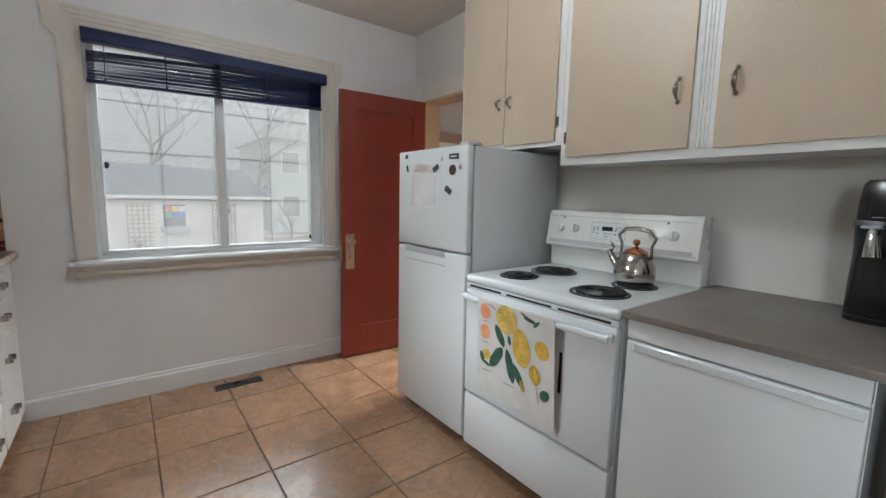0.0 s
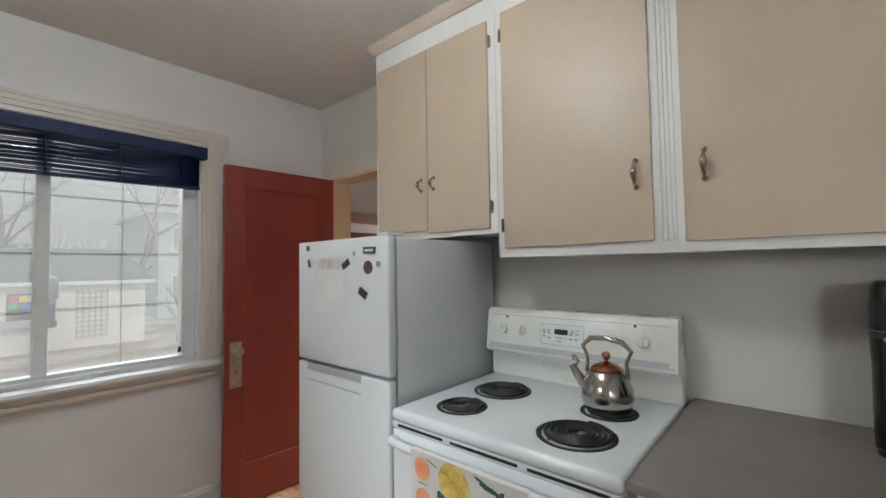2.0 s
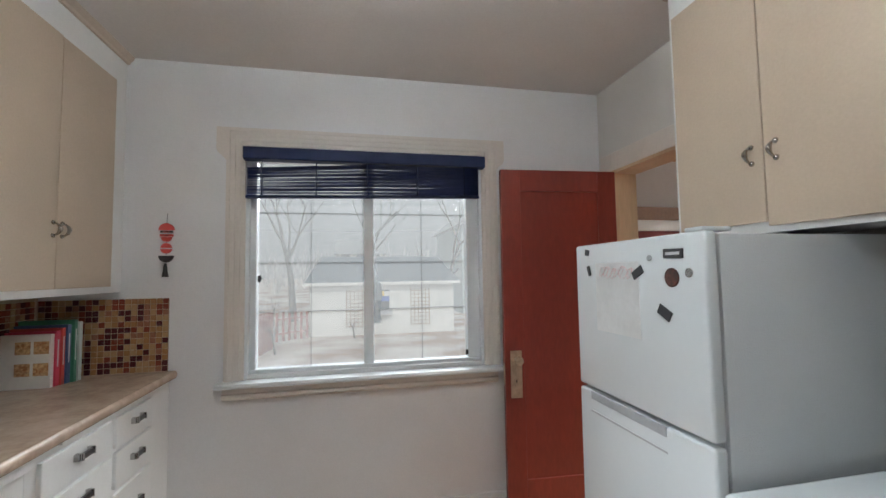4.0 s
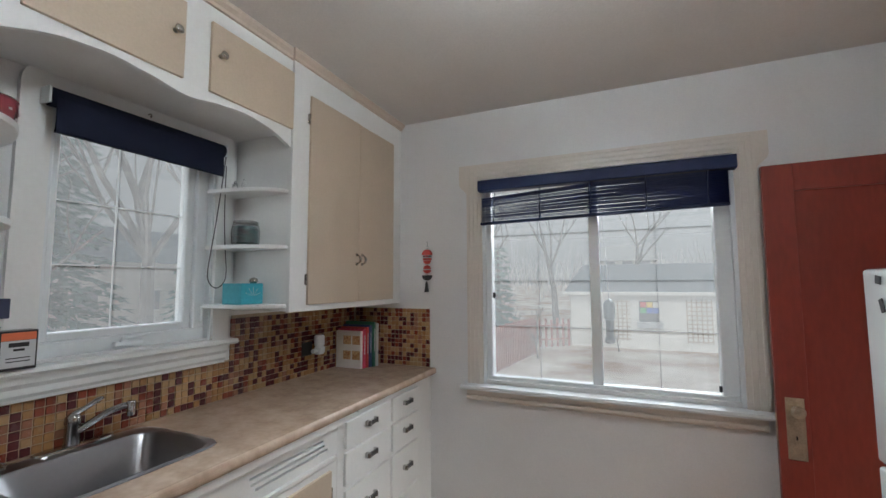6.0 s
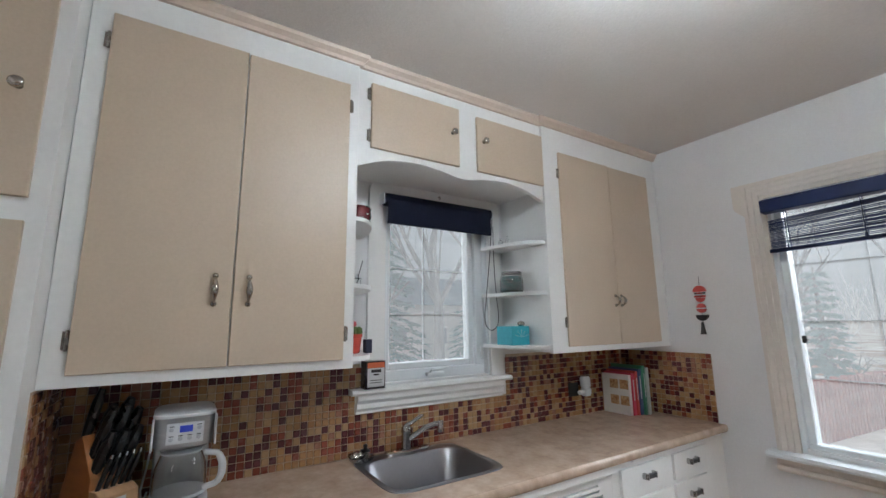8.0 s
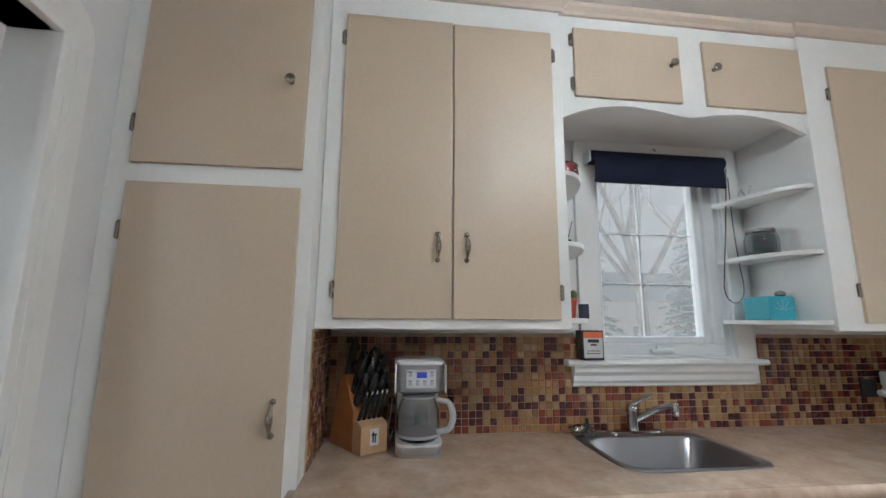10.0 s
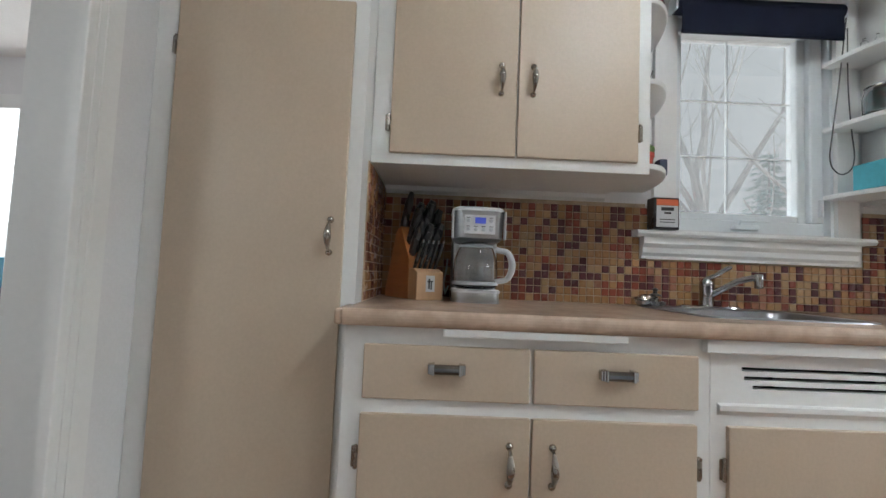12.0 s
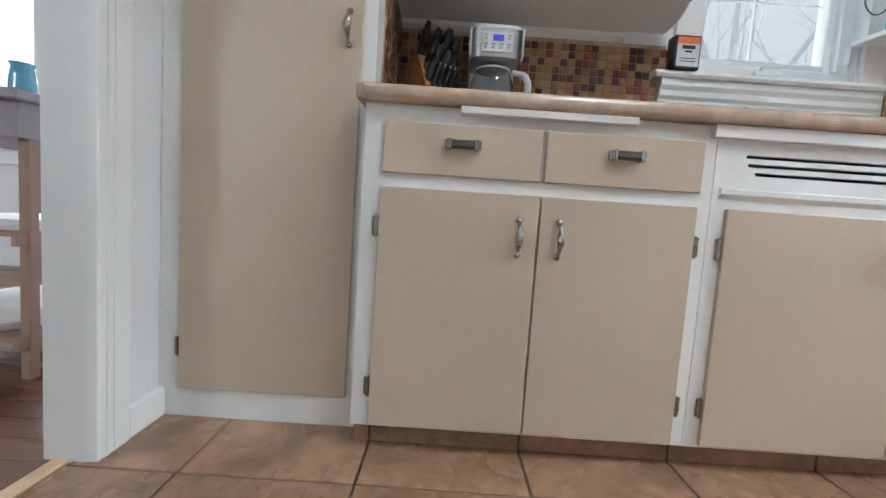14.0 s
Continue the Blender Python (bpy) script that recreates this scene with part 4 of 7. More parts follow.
# ---- ceiling lamp in the middle of the room ----
M_OPAL = glow("lit_opal_glass", (0.92, 0.97, 1.0), 104.0)
# bright disc added in the unseen bowl to lift the ceiling
M_OPEN = glow("ceiling_fill_glow", (0.92, 0.97, 1.0), 280.0)
cl = base("ceiling_lamp", (0.55, 1.25, ZC - 0.20), "lit semi-flush ceiling lamp with an opal glass bowl", "lamp")
lathe("bowl_inside", [(0.02, ZC - 0.100), (0.133, ZC - 0.098), (0.134, ZC - 0.1035)], 0.55, 1.25, M_OPEN, cl, 32)
lathe("shade", [(0.03, ZC - 0.112), (0.135, ZC - 0.104), (0.15, ZC - 0.105), (0.148, ZC - 0.160)], 0.55, 1.25, M_OPAL, cl, 32)
# lower glow dimmed to keep light off the lower walls
M_DIMBASE = glow("dimmed_lamp_bottom", (0.92, 0.97, 1.0), 39.0)
lathe("shade_bottom", [(0.148, ZC - 0.1605), (0.13, ZC - 0.178), (0.05, ZC - 0.198), (0.005, ZC - 0.20)], 0.55, 1.25, M_DIMBASE, cl, 32)
lathe("mount", [(0.065, ZC - 0.001), (0.068, ZC - 0.014), (0.030, ZC - 0.028), (0.012, ZC - 0.04), (0.012, ZC - 0.10)], 0.55, 1.25, M_AGED, cl, 32)


# ---- shaped-thing helpers ----
def add_loft(bm, rings, n=24, mi=0, caps=True):
    """rings of (z, cx, cy, half_x, half_y, power): rounded rectangles joined upwards."""
    loops = []
    for z, cx, cy, hx, hy, p in rings:
        loop = []
        for i in range(n):
            a = 2 * math.pi * (i + 0.5) / n
            c, s = math.cos(a), math.sin(a)
            loop.append(bm.verts.new((cx + hx * math.copysign(abs(c) ** (2 / p), c), cy + hy * math.copysign(abs(s) ** (2 / p), s), z)))
        loops.append(loop)
    for a, b in zip(loops, loops[1:]):
        for i in range(n):
            bm.faces.new((a[i], a[(i + 1) % n], b[(i + 1) % n], b[i])).material_index = mi
    if caps:
        bm.faces.new(loops[0][::-1]).material_index = mi
        bm.faces.new(loops[-1]).material_index = mi


def loft(name, rings, mat, parent=None, n=24, caps=True, flat_angle=40):
    bm = bmesh.new()
    add_loft(bm, rings, n, caps=caps)
    if caps:
        bmesh.ops.recalc_face_normals(bm, faces=bm.faces)
    return settle(name, bm, mat, parent, True, flat_angle)


# ---- sink ----
sk = base("sink", ((SK[0] + SK[1]) / 2, (SK[2] + SK[3]) / 2, 0.75), "stainless steel sink set into the worktop", "sink")
scx, scy, shx, shy = (SK[0] + SK[1]) / 2, (SK[2] + SK[3]) / 2, (SK[1] - SK[0]) / 2, (SK[3] - SK[2]) / 2
loft("bowl", [(CT - 0.004, scx, scy, shx, shy, 7), (CT + 0.003, scx, scy, shx - 0.002, shy - 0.002, 7), (CT + 0.005, scx, scy, shx - 0.008, shy - 0.008, 7),
    (CT + 0.003, scx + 0.025, scy, shx - 0.045, shy - 0.022, 6), (CT - 0.004, scx + 0.025, scy, shx - 0.052, shy - 0.028, 6), (0.80, scx + 0.025, scy, shx - 0.066, shy - 0.044, 5.5),
    (0.768, scx + 0.025, scy, shx - 0.085, shy - 0.065, 5), (0.760, scx + 0.025, scy, shx - 0.12, shy - 0.10, 4), (0.757, scx + 0.02, scy, 0.045, 0.045, 2)], M_SINK, sk, 64, False)
lathe("drain", [(0.045, 0.7575), (0.043, 0.761), (0.034, 0.760), (0.030, 0.755), (0.002, 0.754)], scx + 0.02, scy, M_CHROME, sk)
fa = base("faucet", (-1.042, 1.36, CT + 0.004), "chrome single-lever kitchen faucet", "faucet")
loft("deck_plate", [(CT + 0.003, -1.035, 1.37, 0.026, 0.115, 3), (CT + 0.010, -1.035, 1.37, 0.024, 0.112, 3), (CT + 0.013, -1.035, 1.37, 0.018, 0.10, 3)], M_CHROME, fa)
lathe("column", [(0.024, CT + 0.012), (0.022, CT + 0.03), (0.021, CT + 0.075), (0.024, CT + 0.082), (0.022, CT + 0.10), (0.012, CT + 0.112), (0.002, CT + 0.114)], -1.037, 1.36, M_CHROME, fa)
tube("spout", [(-1.03, 1.368, CT + 0.05), (-1.01, 1.395, CT + 0.072), (-0.98, 1.435, CT + 0.105), (-0.955, 1.468, CT + 0.118), (-0.945, 1.482, CT + 0.116)], [0.013, 0.012, 0.011, 0.011, 0.012], M_CHROME, fa, 12)
lathe("aerator", [(0.013, CT + 0.082), (0.014, CT + 0.09), (0.015, CT + 0.128), (0.012, CT + 0.132)], -0.944, 1.484, M_CHROME, fa, 16)
tube("lever", [(-1.037, 1.36, CT + 0.108), (-1.02, 1.385, CT + 0.125), (-0.995, 1.41, CT + 0.150), (-0.985, 1.42, CT + 0.155)], [0.010, 0.008, 0.009, 0.005], M_CHROME, fa, 10)
sd = base("scrub_dish", (-1.01, 1.135, CT + 0.003), "metal scrub pad dish with a dark knob beside the sink", "sink tidy")
loft("dish", [(CT + 0.0055, -1.005, 1.135, 0.030, 0.042, 2.4), (CT + 0.012, -1.005, 1.135, 0.038, 0.050, 2.4), (CT + 0.022, -1.005, 1.135, 0.040, 0.052, 2.4), (CT + 0.020, -1.005, 1.135, 0.034, 0.046, 2.4), (CT + 0.014, -1.005, 1.135, 0.02, 0.03, 2)], M_STEEL, sd)
bm = bmesh.new()
bmesh.ops.create_icosphere(bm, subdivisions=3, radius=0.03)
for v in bm.verts:
    k = 1 + 0.35 * noise.noise(v.co * 60)
    v.co = Vector((-1.008 + v.co.x * 1.0 * k, 1.125 + v.co.y * 1.3 * k, CT + 0.028 + v.co.z * 0.55 * k))
settle("scrub_pad", bm, M_AGED, sd, True)
lathe("knob", [(0.022, CT + 0.040), (0.020, CT + 0.046), (0.008, CT + 0.050), (0.007, CT + 0.058), (0.011, CT + 0.064), (0.003, CT + 0.070)], -1.0, 1.15, M_BLACK, sd, 16)

# ---- coffee maker ----
M_PANEL = plain("pale_panel", (0.60, 0.61, 0.63), 0.35)
M_GUN = material("brushed_gunmetal", (0.42, 0.415, 0.42), 0.32, 0.06, 8, 0.03, 160, metal=1.0, stretch=(1, 1, 8))
cm = base("coffee_maker", (-0.92, 0.488, CT), "steel drip coffee maker with a glass carafe", "coffee maker")
loft("base_plate", [(CT + 0.001, -0.905, 0.488, 0.094, 0.072, 5), (CT + 0.008, -0.905, 0.488, 0.097, 0.076, 5), (CT + 0.034, -0.905, 0.488, 0.097, 0.076, 5), (CT + 0.042, -0.905, 0.488, 0.092, 0.070, 5)], M_GUN, cm)
loft("base_rim", [(CT + 0.034, -0.905, 0.488, 0.0985, 0.0785, 5), (CT + 0.043, -0.905, 0.488, 0.0985, 0.0785, 5), (CT + 0.045, -0.905, 0.488, 0.094, 0.073, 5)], M_PANEL, cm)
loft("base_foot", [(CT + 0.0005, -0.905, 0.488, 0.0985, 0.0785, 5), (CT + 0.006, -0.905, 0.488, 0.0985, 0.0785, 5)], M_GUN, cm)
box("tower", -1.010, -0.950, 0.410, 0.566, CT + 0.040, CT + 0.24, M_GUN, 0.010, cm, 3)
loft("head", [(CT + 0.205, -0.905, 0.488, 0.085, 0.068, 4), (CT + 0.215, -0.905, 0.488, 0.100, 0.080, 5), (CT + 0.305, -0.905, 0.488, 0.103, 0.084, 5)], M_GUN, cm)
for ey in (0.4025, 0.568):
    box("head_edge", -0.835, -0.8010, ey, ey + 0.0055, CT + 0.212, CT + 0.305, M_PANEL, 0.002, cm)
loft("lid", [(CT + 0.3055, -0.905, 0.488, 0.104, 0.086, 5), (CT + 0.314, -0.905, 0.488, 0.103, 0.085, 5), (CT + 0.320, -0.905, 0.488, 0.094, 0.076, 5)], M_PANEL, cm)
M_LCD = glow("blue_display", (0.03, 0.05, 0.35), 0.35)
box("control_panel", -0.803, -0.7985, 0.440, 0.538, CT + 0.228, CT + 0.290, M_PANEL, 0.001, cm)
box("display", -0.799, -0.797, 0.474, 0.508, CT + 0.262, CT + 0.282, M_LCD, 0, cm)
for by, bz in ((0.453, 0.272), (0.525, 0.272), (0.453, 0.243), (0.477, 0.243), (0.501, 0.243), (0.525, 0.243)):
    lathe("button", [(0.0065, -0.7985), (0.006, -0.7965), (0.002, -0.796)], 0, by, M_GREY, cm, 12, "x", CT + bz)
    boxes("button_print", [(-0.7984, -0.7980, by - 0.006, by + 0.006, CT + bz + 0.008, CT + bz + 0.0105)], M_BLACK, 0, cm)
M_CLEAR = glass("clear_glass", (0.96, 0.97, 0.97))
lathe("carafe", [(0.060, CT + 0.046), (0.071, CT + 0.056), (0.0735, CT + 0.10), (0.070, CT + 0.145), (0.058, CT + 0.178), (0.055, CT + 0.186), (0.0535, CT + 0.186), (0.056, CT + 0.177), (0.068, CT + 0.144), (0.0715, CT + 0.10), (0.069, CT + 0.058), (0.058, CT + 0.049), (0.002, CT + 0.049), (0.002, CT + 0.046)], -0.872, 0.486, M_CLEAR, cm, 32)
lathe("carafe_band", [(0.0725, CT + 0.060), (0.0755, CT + 0.060), (0.0755, CT + 0.070), (0.0740, CT + 0.070)], -0.872, 0.486, M_GREY, cm, 32)
lathe("carafe_lid", [(0.056, CT + 0.1865), (0.057, CT + 0.192), (0.035, CT + 0.201), (0.004, CT + 0.202)], -0.872, 0.486, M_GREY, cm)
lathe("warming_plate", [(0.070, CT + 0.0425), (0.068, CT + 0.0435), (0.002, CT + 0.0435)], -0.872, 0.486, M_BLACK, cm)
bm = bmesh.new()
hp = [(-0.848 + 0.018 * math.sin(math.pi * f), 0.548 + 0.052 * math.sin(math.pi * f) ** 0.25, CT + 0.182 - 0.110 * f) for f in [k / 14 for k in range(15)]]
add_tube(bm, hp, [0.0095 + 0.002 * math.sin(math.pi * k / 14) for k in range(15)], 10)
bmesh.ops.recalc_face_normals(bm, faces=bm.faces)
settle("carafe_handle", bm, M_PANEL, cm, True)
tube("power_cord", [(-0.97, 0.402, CT + 0.05), (-0.95, 0.392, CT + 0.02), (-0.96, 0.385, CT + 0.06), (-1.0, 0.395, CT + 0.12), (-1.05, 0.398, CT + 0.15)], 0.003, M_PANEL, cm, 6)

cm.scale = (1, 1, 0.955)

# ---- knife block ----
kb = base("knife_block", (-0.950, 0.283, CT + 0.001), "wooden knife block full of black-handled knives", "knife block", rz=35)
M_BLOCKW = material("honey_beech", (0.56, 0.34, 0.19), 0.4, 0.07, 6, 0.04, 60, stretch=(1, 1, 0.2))
M_HANDLE = material("black_handle", (0.012, 0.012, 0.013), 0.28, 0.05, 30, 0.03, 90, coat=0.2)
M_AMBER = material("amber_wood", (0.47, 0.20, 0.075), 0.35, 0.10, 6, 0.05, 60, second=(0.38, 0.13, 0.035), stretch=(0.2, 1, 1))
prism("block", [(0.045, 0.0), (0.045, 0.110), (-0.02, 0.205), (-0.05, 0.19), (-0.112, 0.02), (-0.112, 0.0)], "y", -0.052, 0.052, M_AMBER, kb, 0.002)
prism("front_block", [(0.100, 0.0), (0.100, 0.074), (0.075, 0.085), (0.046, 0.085), (0.046, 0.0)], "y", -0.052, 0.052, M_BLOCKW, kb, 0.002)
box("label_plate", 0.1002, 0.1012, -0.017, 0.017, 0.022, 0.066, M_PANEL, 0, kb)
boxes("label_mark", [(0.1013, 0.1018, -0.008, -0.002, 0.03, 0.058), (0.1013, 0.1018, 0.001, 0.006, 0.028, 0.050), (0.1013, 0.1018, -0.012, 0.010, 0.048, 0.052)], M_BLACK, 0, kb)


def knife(px, py, pz, lean, side, length, r, steel):
    d = Vector((lean, side, 1)).normalized()
    p = Vector((px, py, pz))
    bm = bmesh.new()
    add_tube(bm, [p - d * 0.01, p + d * length * 0.25, p + d * length * 0.7, p + d * length], [r * 0.8, r, r * 1.1, r * 0.6], 8)
    bmesh.ops.recalc_face_normals(bm, faces=bm.faces)
    settle("knife_handle", bm, M_HANDLE, kb, True)
    if steel:
        bm = bmesh.new()
        add_tube(bm, [p + d * length * 0.96, p + d * (length + 0.006)], [r * 0.9, r * 0.7], 8)
        settle("knife_cap", bm, M_CHROME, kb, True)


for i in range(5):
    knife(0.060, -0.040 + 0.02 * i, 0.082, 0.30, 0.22, 0.082, 0.0065, True)
for i, (px, py, pz, ln) in enumerate(((0.030, -0.032, 0.128, 0.085), (0.030, 0.002, 0.128, 0.080), (0.030, 0.036, 0.128, 0.085), (0.008, -0.030, 0.160, 0.100), (0.008, 0.004, 0.160, 0.105), (0.008, 0.038, 0.160, 0.095), (-0.012, -0.012, 0.185, 0.085), (-0.012, 0.026, 0.185, 0.095))):
    knife(px, py, pz, 0.42 - 0.03 * (i % 3), 0.16 + 0.07 * (i % 3), ln * 1.15, 0.0160 + 0.0015 * ((i * 5) % 3), False)

knife(-0.034, -0.036, 0.196, -0.05, 0.30, 0.120, 0.0140, False)
kb.scale = (1, 1, 1.2)

# ---- things on the sill and shelves ----
tin = base("spice_tin", (-1.052, 1.193, 1.2145), "small black carton with an orange band and pale label", "carton")
box("carton", -1.088 + 0.024, -1.012, 1.148, 1.243, 1.2150, 1.333, M_BLACK, 0.002, tin)
M_ORANGE = plain("orange_print", (0.75, 0.16, 0.06), 0.5)
box("orange_band", -1.0122, -1.0112, 1.158, 1.238, 1.304, 1.327, M_ORANGE, 0, tin)
box("paper_label", -1.0122, -1.0112, 1.158, 1.238, 1.224, 1.303, M_PANEL, 0, tin)
boxes("print_bars", [(-1.0112, -1.0106, 1.175, 1.222, 1.284, 1.297), (-1.0112, -1.0106, 1.186, 1.212, 1.272, 1.279), (-1.0112, -1.0106, 1.170, 1.226, 1.250, 1.253), (-1.0112, -1.0106, 1.170, 1.226, 1.240, 1.243)], M_BLACK, 0, tin)

M_POT = material("red_clay_pot", (0.50, 0.06, 0.035), 0.5, 0.08, 10, 0.05, 80)
M_CACTUS = material("cactus_green", (0.10, 0.19, 0.05), 0.6, 0.15, 30, 0.2, 120)
M_PINK = plain("pink_flower", (0.75, 0.14, 0.16), 0.6)
cp = base("potted_cactus", (-0.90, 1.045, 1.379), "small green cactus with a pink crown in a red pot", "plant")
lathe("pot", [(0.026, 1.3795), (0.030, 1.383), (0.037, 1.441), (0.040, 1.443), (0.040, 1.455), (0.035, 1.455), (0.034, 1.445), (0.002, 1.444)], -0.90, 1.045, M_POT, cp)
bm = bmesh.new()
add_lathe(bm, [(0.022, 1.443), (0.027, 1.456), (0.026, 1.471), (0.018, 1.483), (0.003, 1.487)], -0.90, 1.045, 20)
for v in bm.verts:
    a = math.atan2(v.co.y - 1.045, v.co.x + 0.90)
    k = 1 + 0.10 * math.cos(10 * a)
    v.co.x, v.co.y = -0.90 + (v.co.x + 0.90) * k, 1.045 + (v.co.y - 1.045) * k
add_lathe(bm, [(0.010, 1.449), (0.015, 1.461), (0.013, 1.477), (0.002, 1.485)], -0.882, 1.065, 12)
bmesh.ops.recalc_face_normals(bm, faces=bm.faces)
settle("cactus", bm, M_CACTUS, cp, True)
lathe("flower", [(0.010, 1.483), (0.016, 1.491), (0.014, 1.503), (0.003, 1.508)], -0.90, 1.045, M_PINK, cp, 14)
M_INK = plain("ink_blue_card", (0.02, 0.025, 0.06), 0.5)
tagged(box("small_box", -0.905, -0.868, 1.092, 1.118, 1.3792, 1.433, M_INK, 0.002), "small dark blue box on the corner shelf", "box")
rd2 = base("reed_diffuser", (-0.93, 1.045, 1.645), "small glass reed diffuser with two sticks", "diffuser")
lathe("jar", [(0.022, 1.6455), (0.024, 1.648), (0.024, 1.685), (0.012, 1.695), (0.012, 1.703), (0.009, 1.703), (0.009, 1.695)], -0.93, 1.062, M_CLEAR, rd2, 20)
box("ink_pot", -0.955, -0.915, 1.005, 1.040, 1.6455, 1.685, M_BLACK, 0.003, rd2)
tube("reed", [(-0.93, 1.06, 1.653), (-0.935, 1.035, 1.765)], 0.0016, M_BLACK, rd2, 5)
tube("reed", [(-0.93, 1.064, 1.653), (-0.915, 1.088, 1.761)], 0.0016, M_BLACK, rd2, 5)
M_MAROON = material("maroon_glaze", (0.12, 0.012, 0.018), 0.25, 0.06, 10, 0.0, 80, coat=0.3)
cs = base("casserole_dish", (-0.90, 1.055, 1.903), "maroon ceramic dish with white dots", "dish")
lathe("dish", [(0.045, 1.9035), (0.055, 1.909), (0.060, 1.946), (0.057, 1.971), (0.060, 1.977), (0.056, 1.983), (0.052, 1.976), (0.05, 1.951), (0.002, 1.921)], -0.90, 1.052, M_MAROON, cs, 28)
for k in range(14):
    a = 2 * math.pi * k / 14
    zz = 1.926 + 0.022 * (k % 2)
    lathe("dot", [(0.004, zz - 0.003), (0.005, zz), (0.004, zz + 0.003)], -0.90 + 0.0585 * math.cos(a), 1.052 + 0.0585 * math.sin(a), M_PANEL, cs, 8)
M_TEALG = material("teal_beads", (0.03, 0.16, 0.16), 0.3, 0.3, 45, 0.1, 90, second=(0.08, 0.06, 0.06))
jar = base("glass_jar", (-0.93, 1.91, 1.645), "round glass jar with teal contents and a clip lid", "jar")
lathe("glass", [(0.050, 1.6455), (0.060, 1.653), (0.062, 1.713), (0.055, 1.738), (0.052, 1.745), (0.049, 1.745), (0.052, 1.736), (0.058, 1.713), (0.056, 1.657), (0.046, 1.6495)], -0.93, 1.930, M_CLEAR, jar)
lathe("contents", [(0.045, 1.651), (0.0545, 1.659), (0.0565, 1.713), (0.050, 1.731), (0.002, 1.732)], -0.93, 1.930, M_TEALG, jar, 20)
lathe("lid", [(0.053, 1.7455), (0.055, 1.751), (0.050, 1.758), (0.03, 1.761), (0.002, 1.761)], -0.93, 1.930, M_CLEAR, jar)
lathe("clip_band", [(0.0525, 1.739), (0.0540, 1.742), (0.0525, 1.7452)], -0.93, 1.930, M_CHROME, jar, 24)
M_TEAL = material("turquoise_card", (0.06, 0.40, 0.50), 0.45, 0.06, 8, 0.03, 60)
tb = base("tissue_box", (-0.92, 1.936, 1.379), "square turquoise box with a dark bauble on top", "box")
box("carton", -0.985, -0.865, 1.862, 1.982, 1.3792, 1.473, M_TEAL, 0.004, tb)
for k in range(5):
    a = radians(20 + 35 * k)
    tube("burst_line", [(-0.8645, 1.926 + 0.006 * math.cos(a), 1.416 + 0.006 * math.sin(a)), (-0.8645, 1.926 + 0.045 * math.cos(a), 1.416 + 0.042 * math.sin(a))], 0.0008, M_PANEL, tb, 4)
bm = bmesh.new()
add_lathe(bm, [(0.012, 1.473), (0.020, 1.481), (0.018, 1.493), (0.006, 1.499), (0.002, 1.5)], -0.91, 1.966, 14)
bmesh.ops.recalc_face_normals(bm, faces=bm.faces)
settle("bauble", bm, M_AGED, tb, True)

bt = base("glass_bottles", (-0.96, 1.90, SHELVES[2]), "two tiny clear glass bottles on the corner shelf", "bottles")
for bx, by, bh in ((-0.955, 1.885, 0.036), (-0.945, 1.925, 0.052)):
    lathe("bottle", [(0.009, SHELVES[2] + 0.0003), (0.011, SHELVES[2] + 0.003), (0.011, SHELVES[2] + bh * 0.6), (0.005, SHELVES[2] + bh * 0.78), (0.0055, SHELVES[2] + bh), (0.001, SHELVES[2] + bh)], bx, by, M_CLEAR, bt, 14)

M_DARKCORD = plain("dark_grey_cord", (0.06, 0.06, 0.065), 0.6)
# roller blind in the sink window
rb = base("roller_blind", (-1.05, 1.555, 1.965), "navy fabric roller blind rolled up over the sink window", "blind")
bm = bmesh.new()
add_lathe(bm, [(0.030, 1.232), (0.032, 1.236), (0.032, 1.872), (0.030, 1.876)], -1.035, 0, 20, "y", cz=2.085)
bmesh.ops.recalc_face_normals(bm, faces=bm.faces)
settle("roll", bm, M_ROLLER, rb, True)
prism("cloth", [(-1.004, 2.085), (-1.004, 2.0), (-1.003, 1.975), (-1.007, 1.966), (-1.012, 1.968), (-1.008, 1.99), (-1.008, 2.085)], "y", 1.244, 1.862, M_ROLLER, rb)
tube("bottom_bar", [(-1.008, 1.244, 1.968), (-1.008, 1.862, 1.968)], 0.007, M_ROLLER, rb, 8)
for by in (1.224, 1.877):
    box("bracket", XW + 0.0205, -1.010, by, by + 0.007, 2.06, 2.115, M_VINYL, 0, rb)
loop = [(-1.02, 1.885, 2.07), (-1.025, 1.872, 1.92), (-1.025, 1.850, 1.75), (-1.025, 1.828, 1.60), (-1.025, 1.818, 1.52), (-1.025, 1.828, 1.475), (-1.025, 1.862, 1.452), (-1.025, 1.90, 1.475), (-1.025, 1.912, 1.53), (-1.025, 1.902, 1.63), (-1.025, 1.892, 1.80), (-1.02, 1.888, 2.07)]
smooth_loop = []
for i in range(len(loop) - 1):
    a, b, c, d = (Vector(loop[max(0, min(len(loop) - 1, i + k))]) for k in (-1, 0, 1, 2))
    for s in range(4):
        u = s / 4
        smooth_loop.append(0.5 * ((2 * b) + (c - a) * u + (2 * a - 5 * b + 4 * c - d) * u * u + (3 * b - a - 3 * c + d) * u ** 3))
tube("cord_loop", smooth_loop, 0.0024, M_DARKCORD, rb, 6)
tagged(tube("cup_hook", [(XW + 0.02, 1.56, 2.150), (XW + 0.035, 1.56, 2.150), (XW + 0.04, 1.56, 2.142), (XW + 0.035, 1.56, 2.136)], 0.003, M_AGED, None, 6), "small metal cup hook above the sink window", "hook")

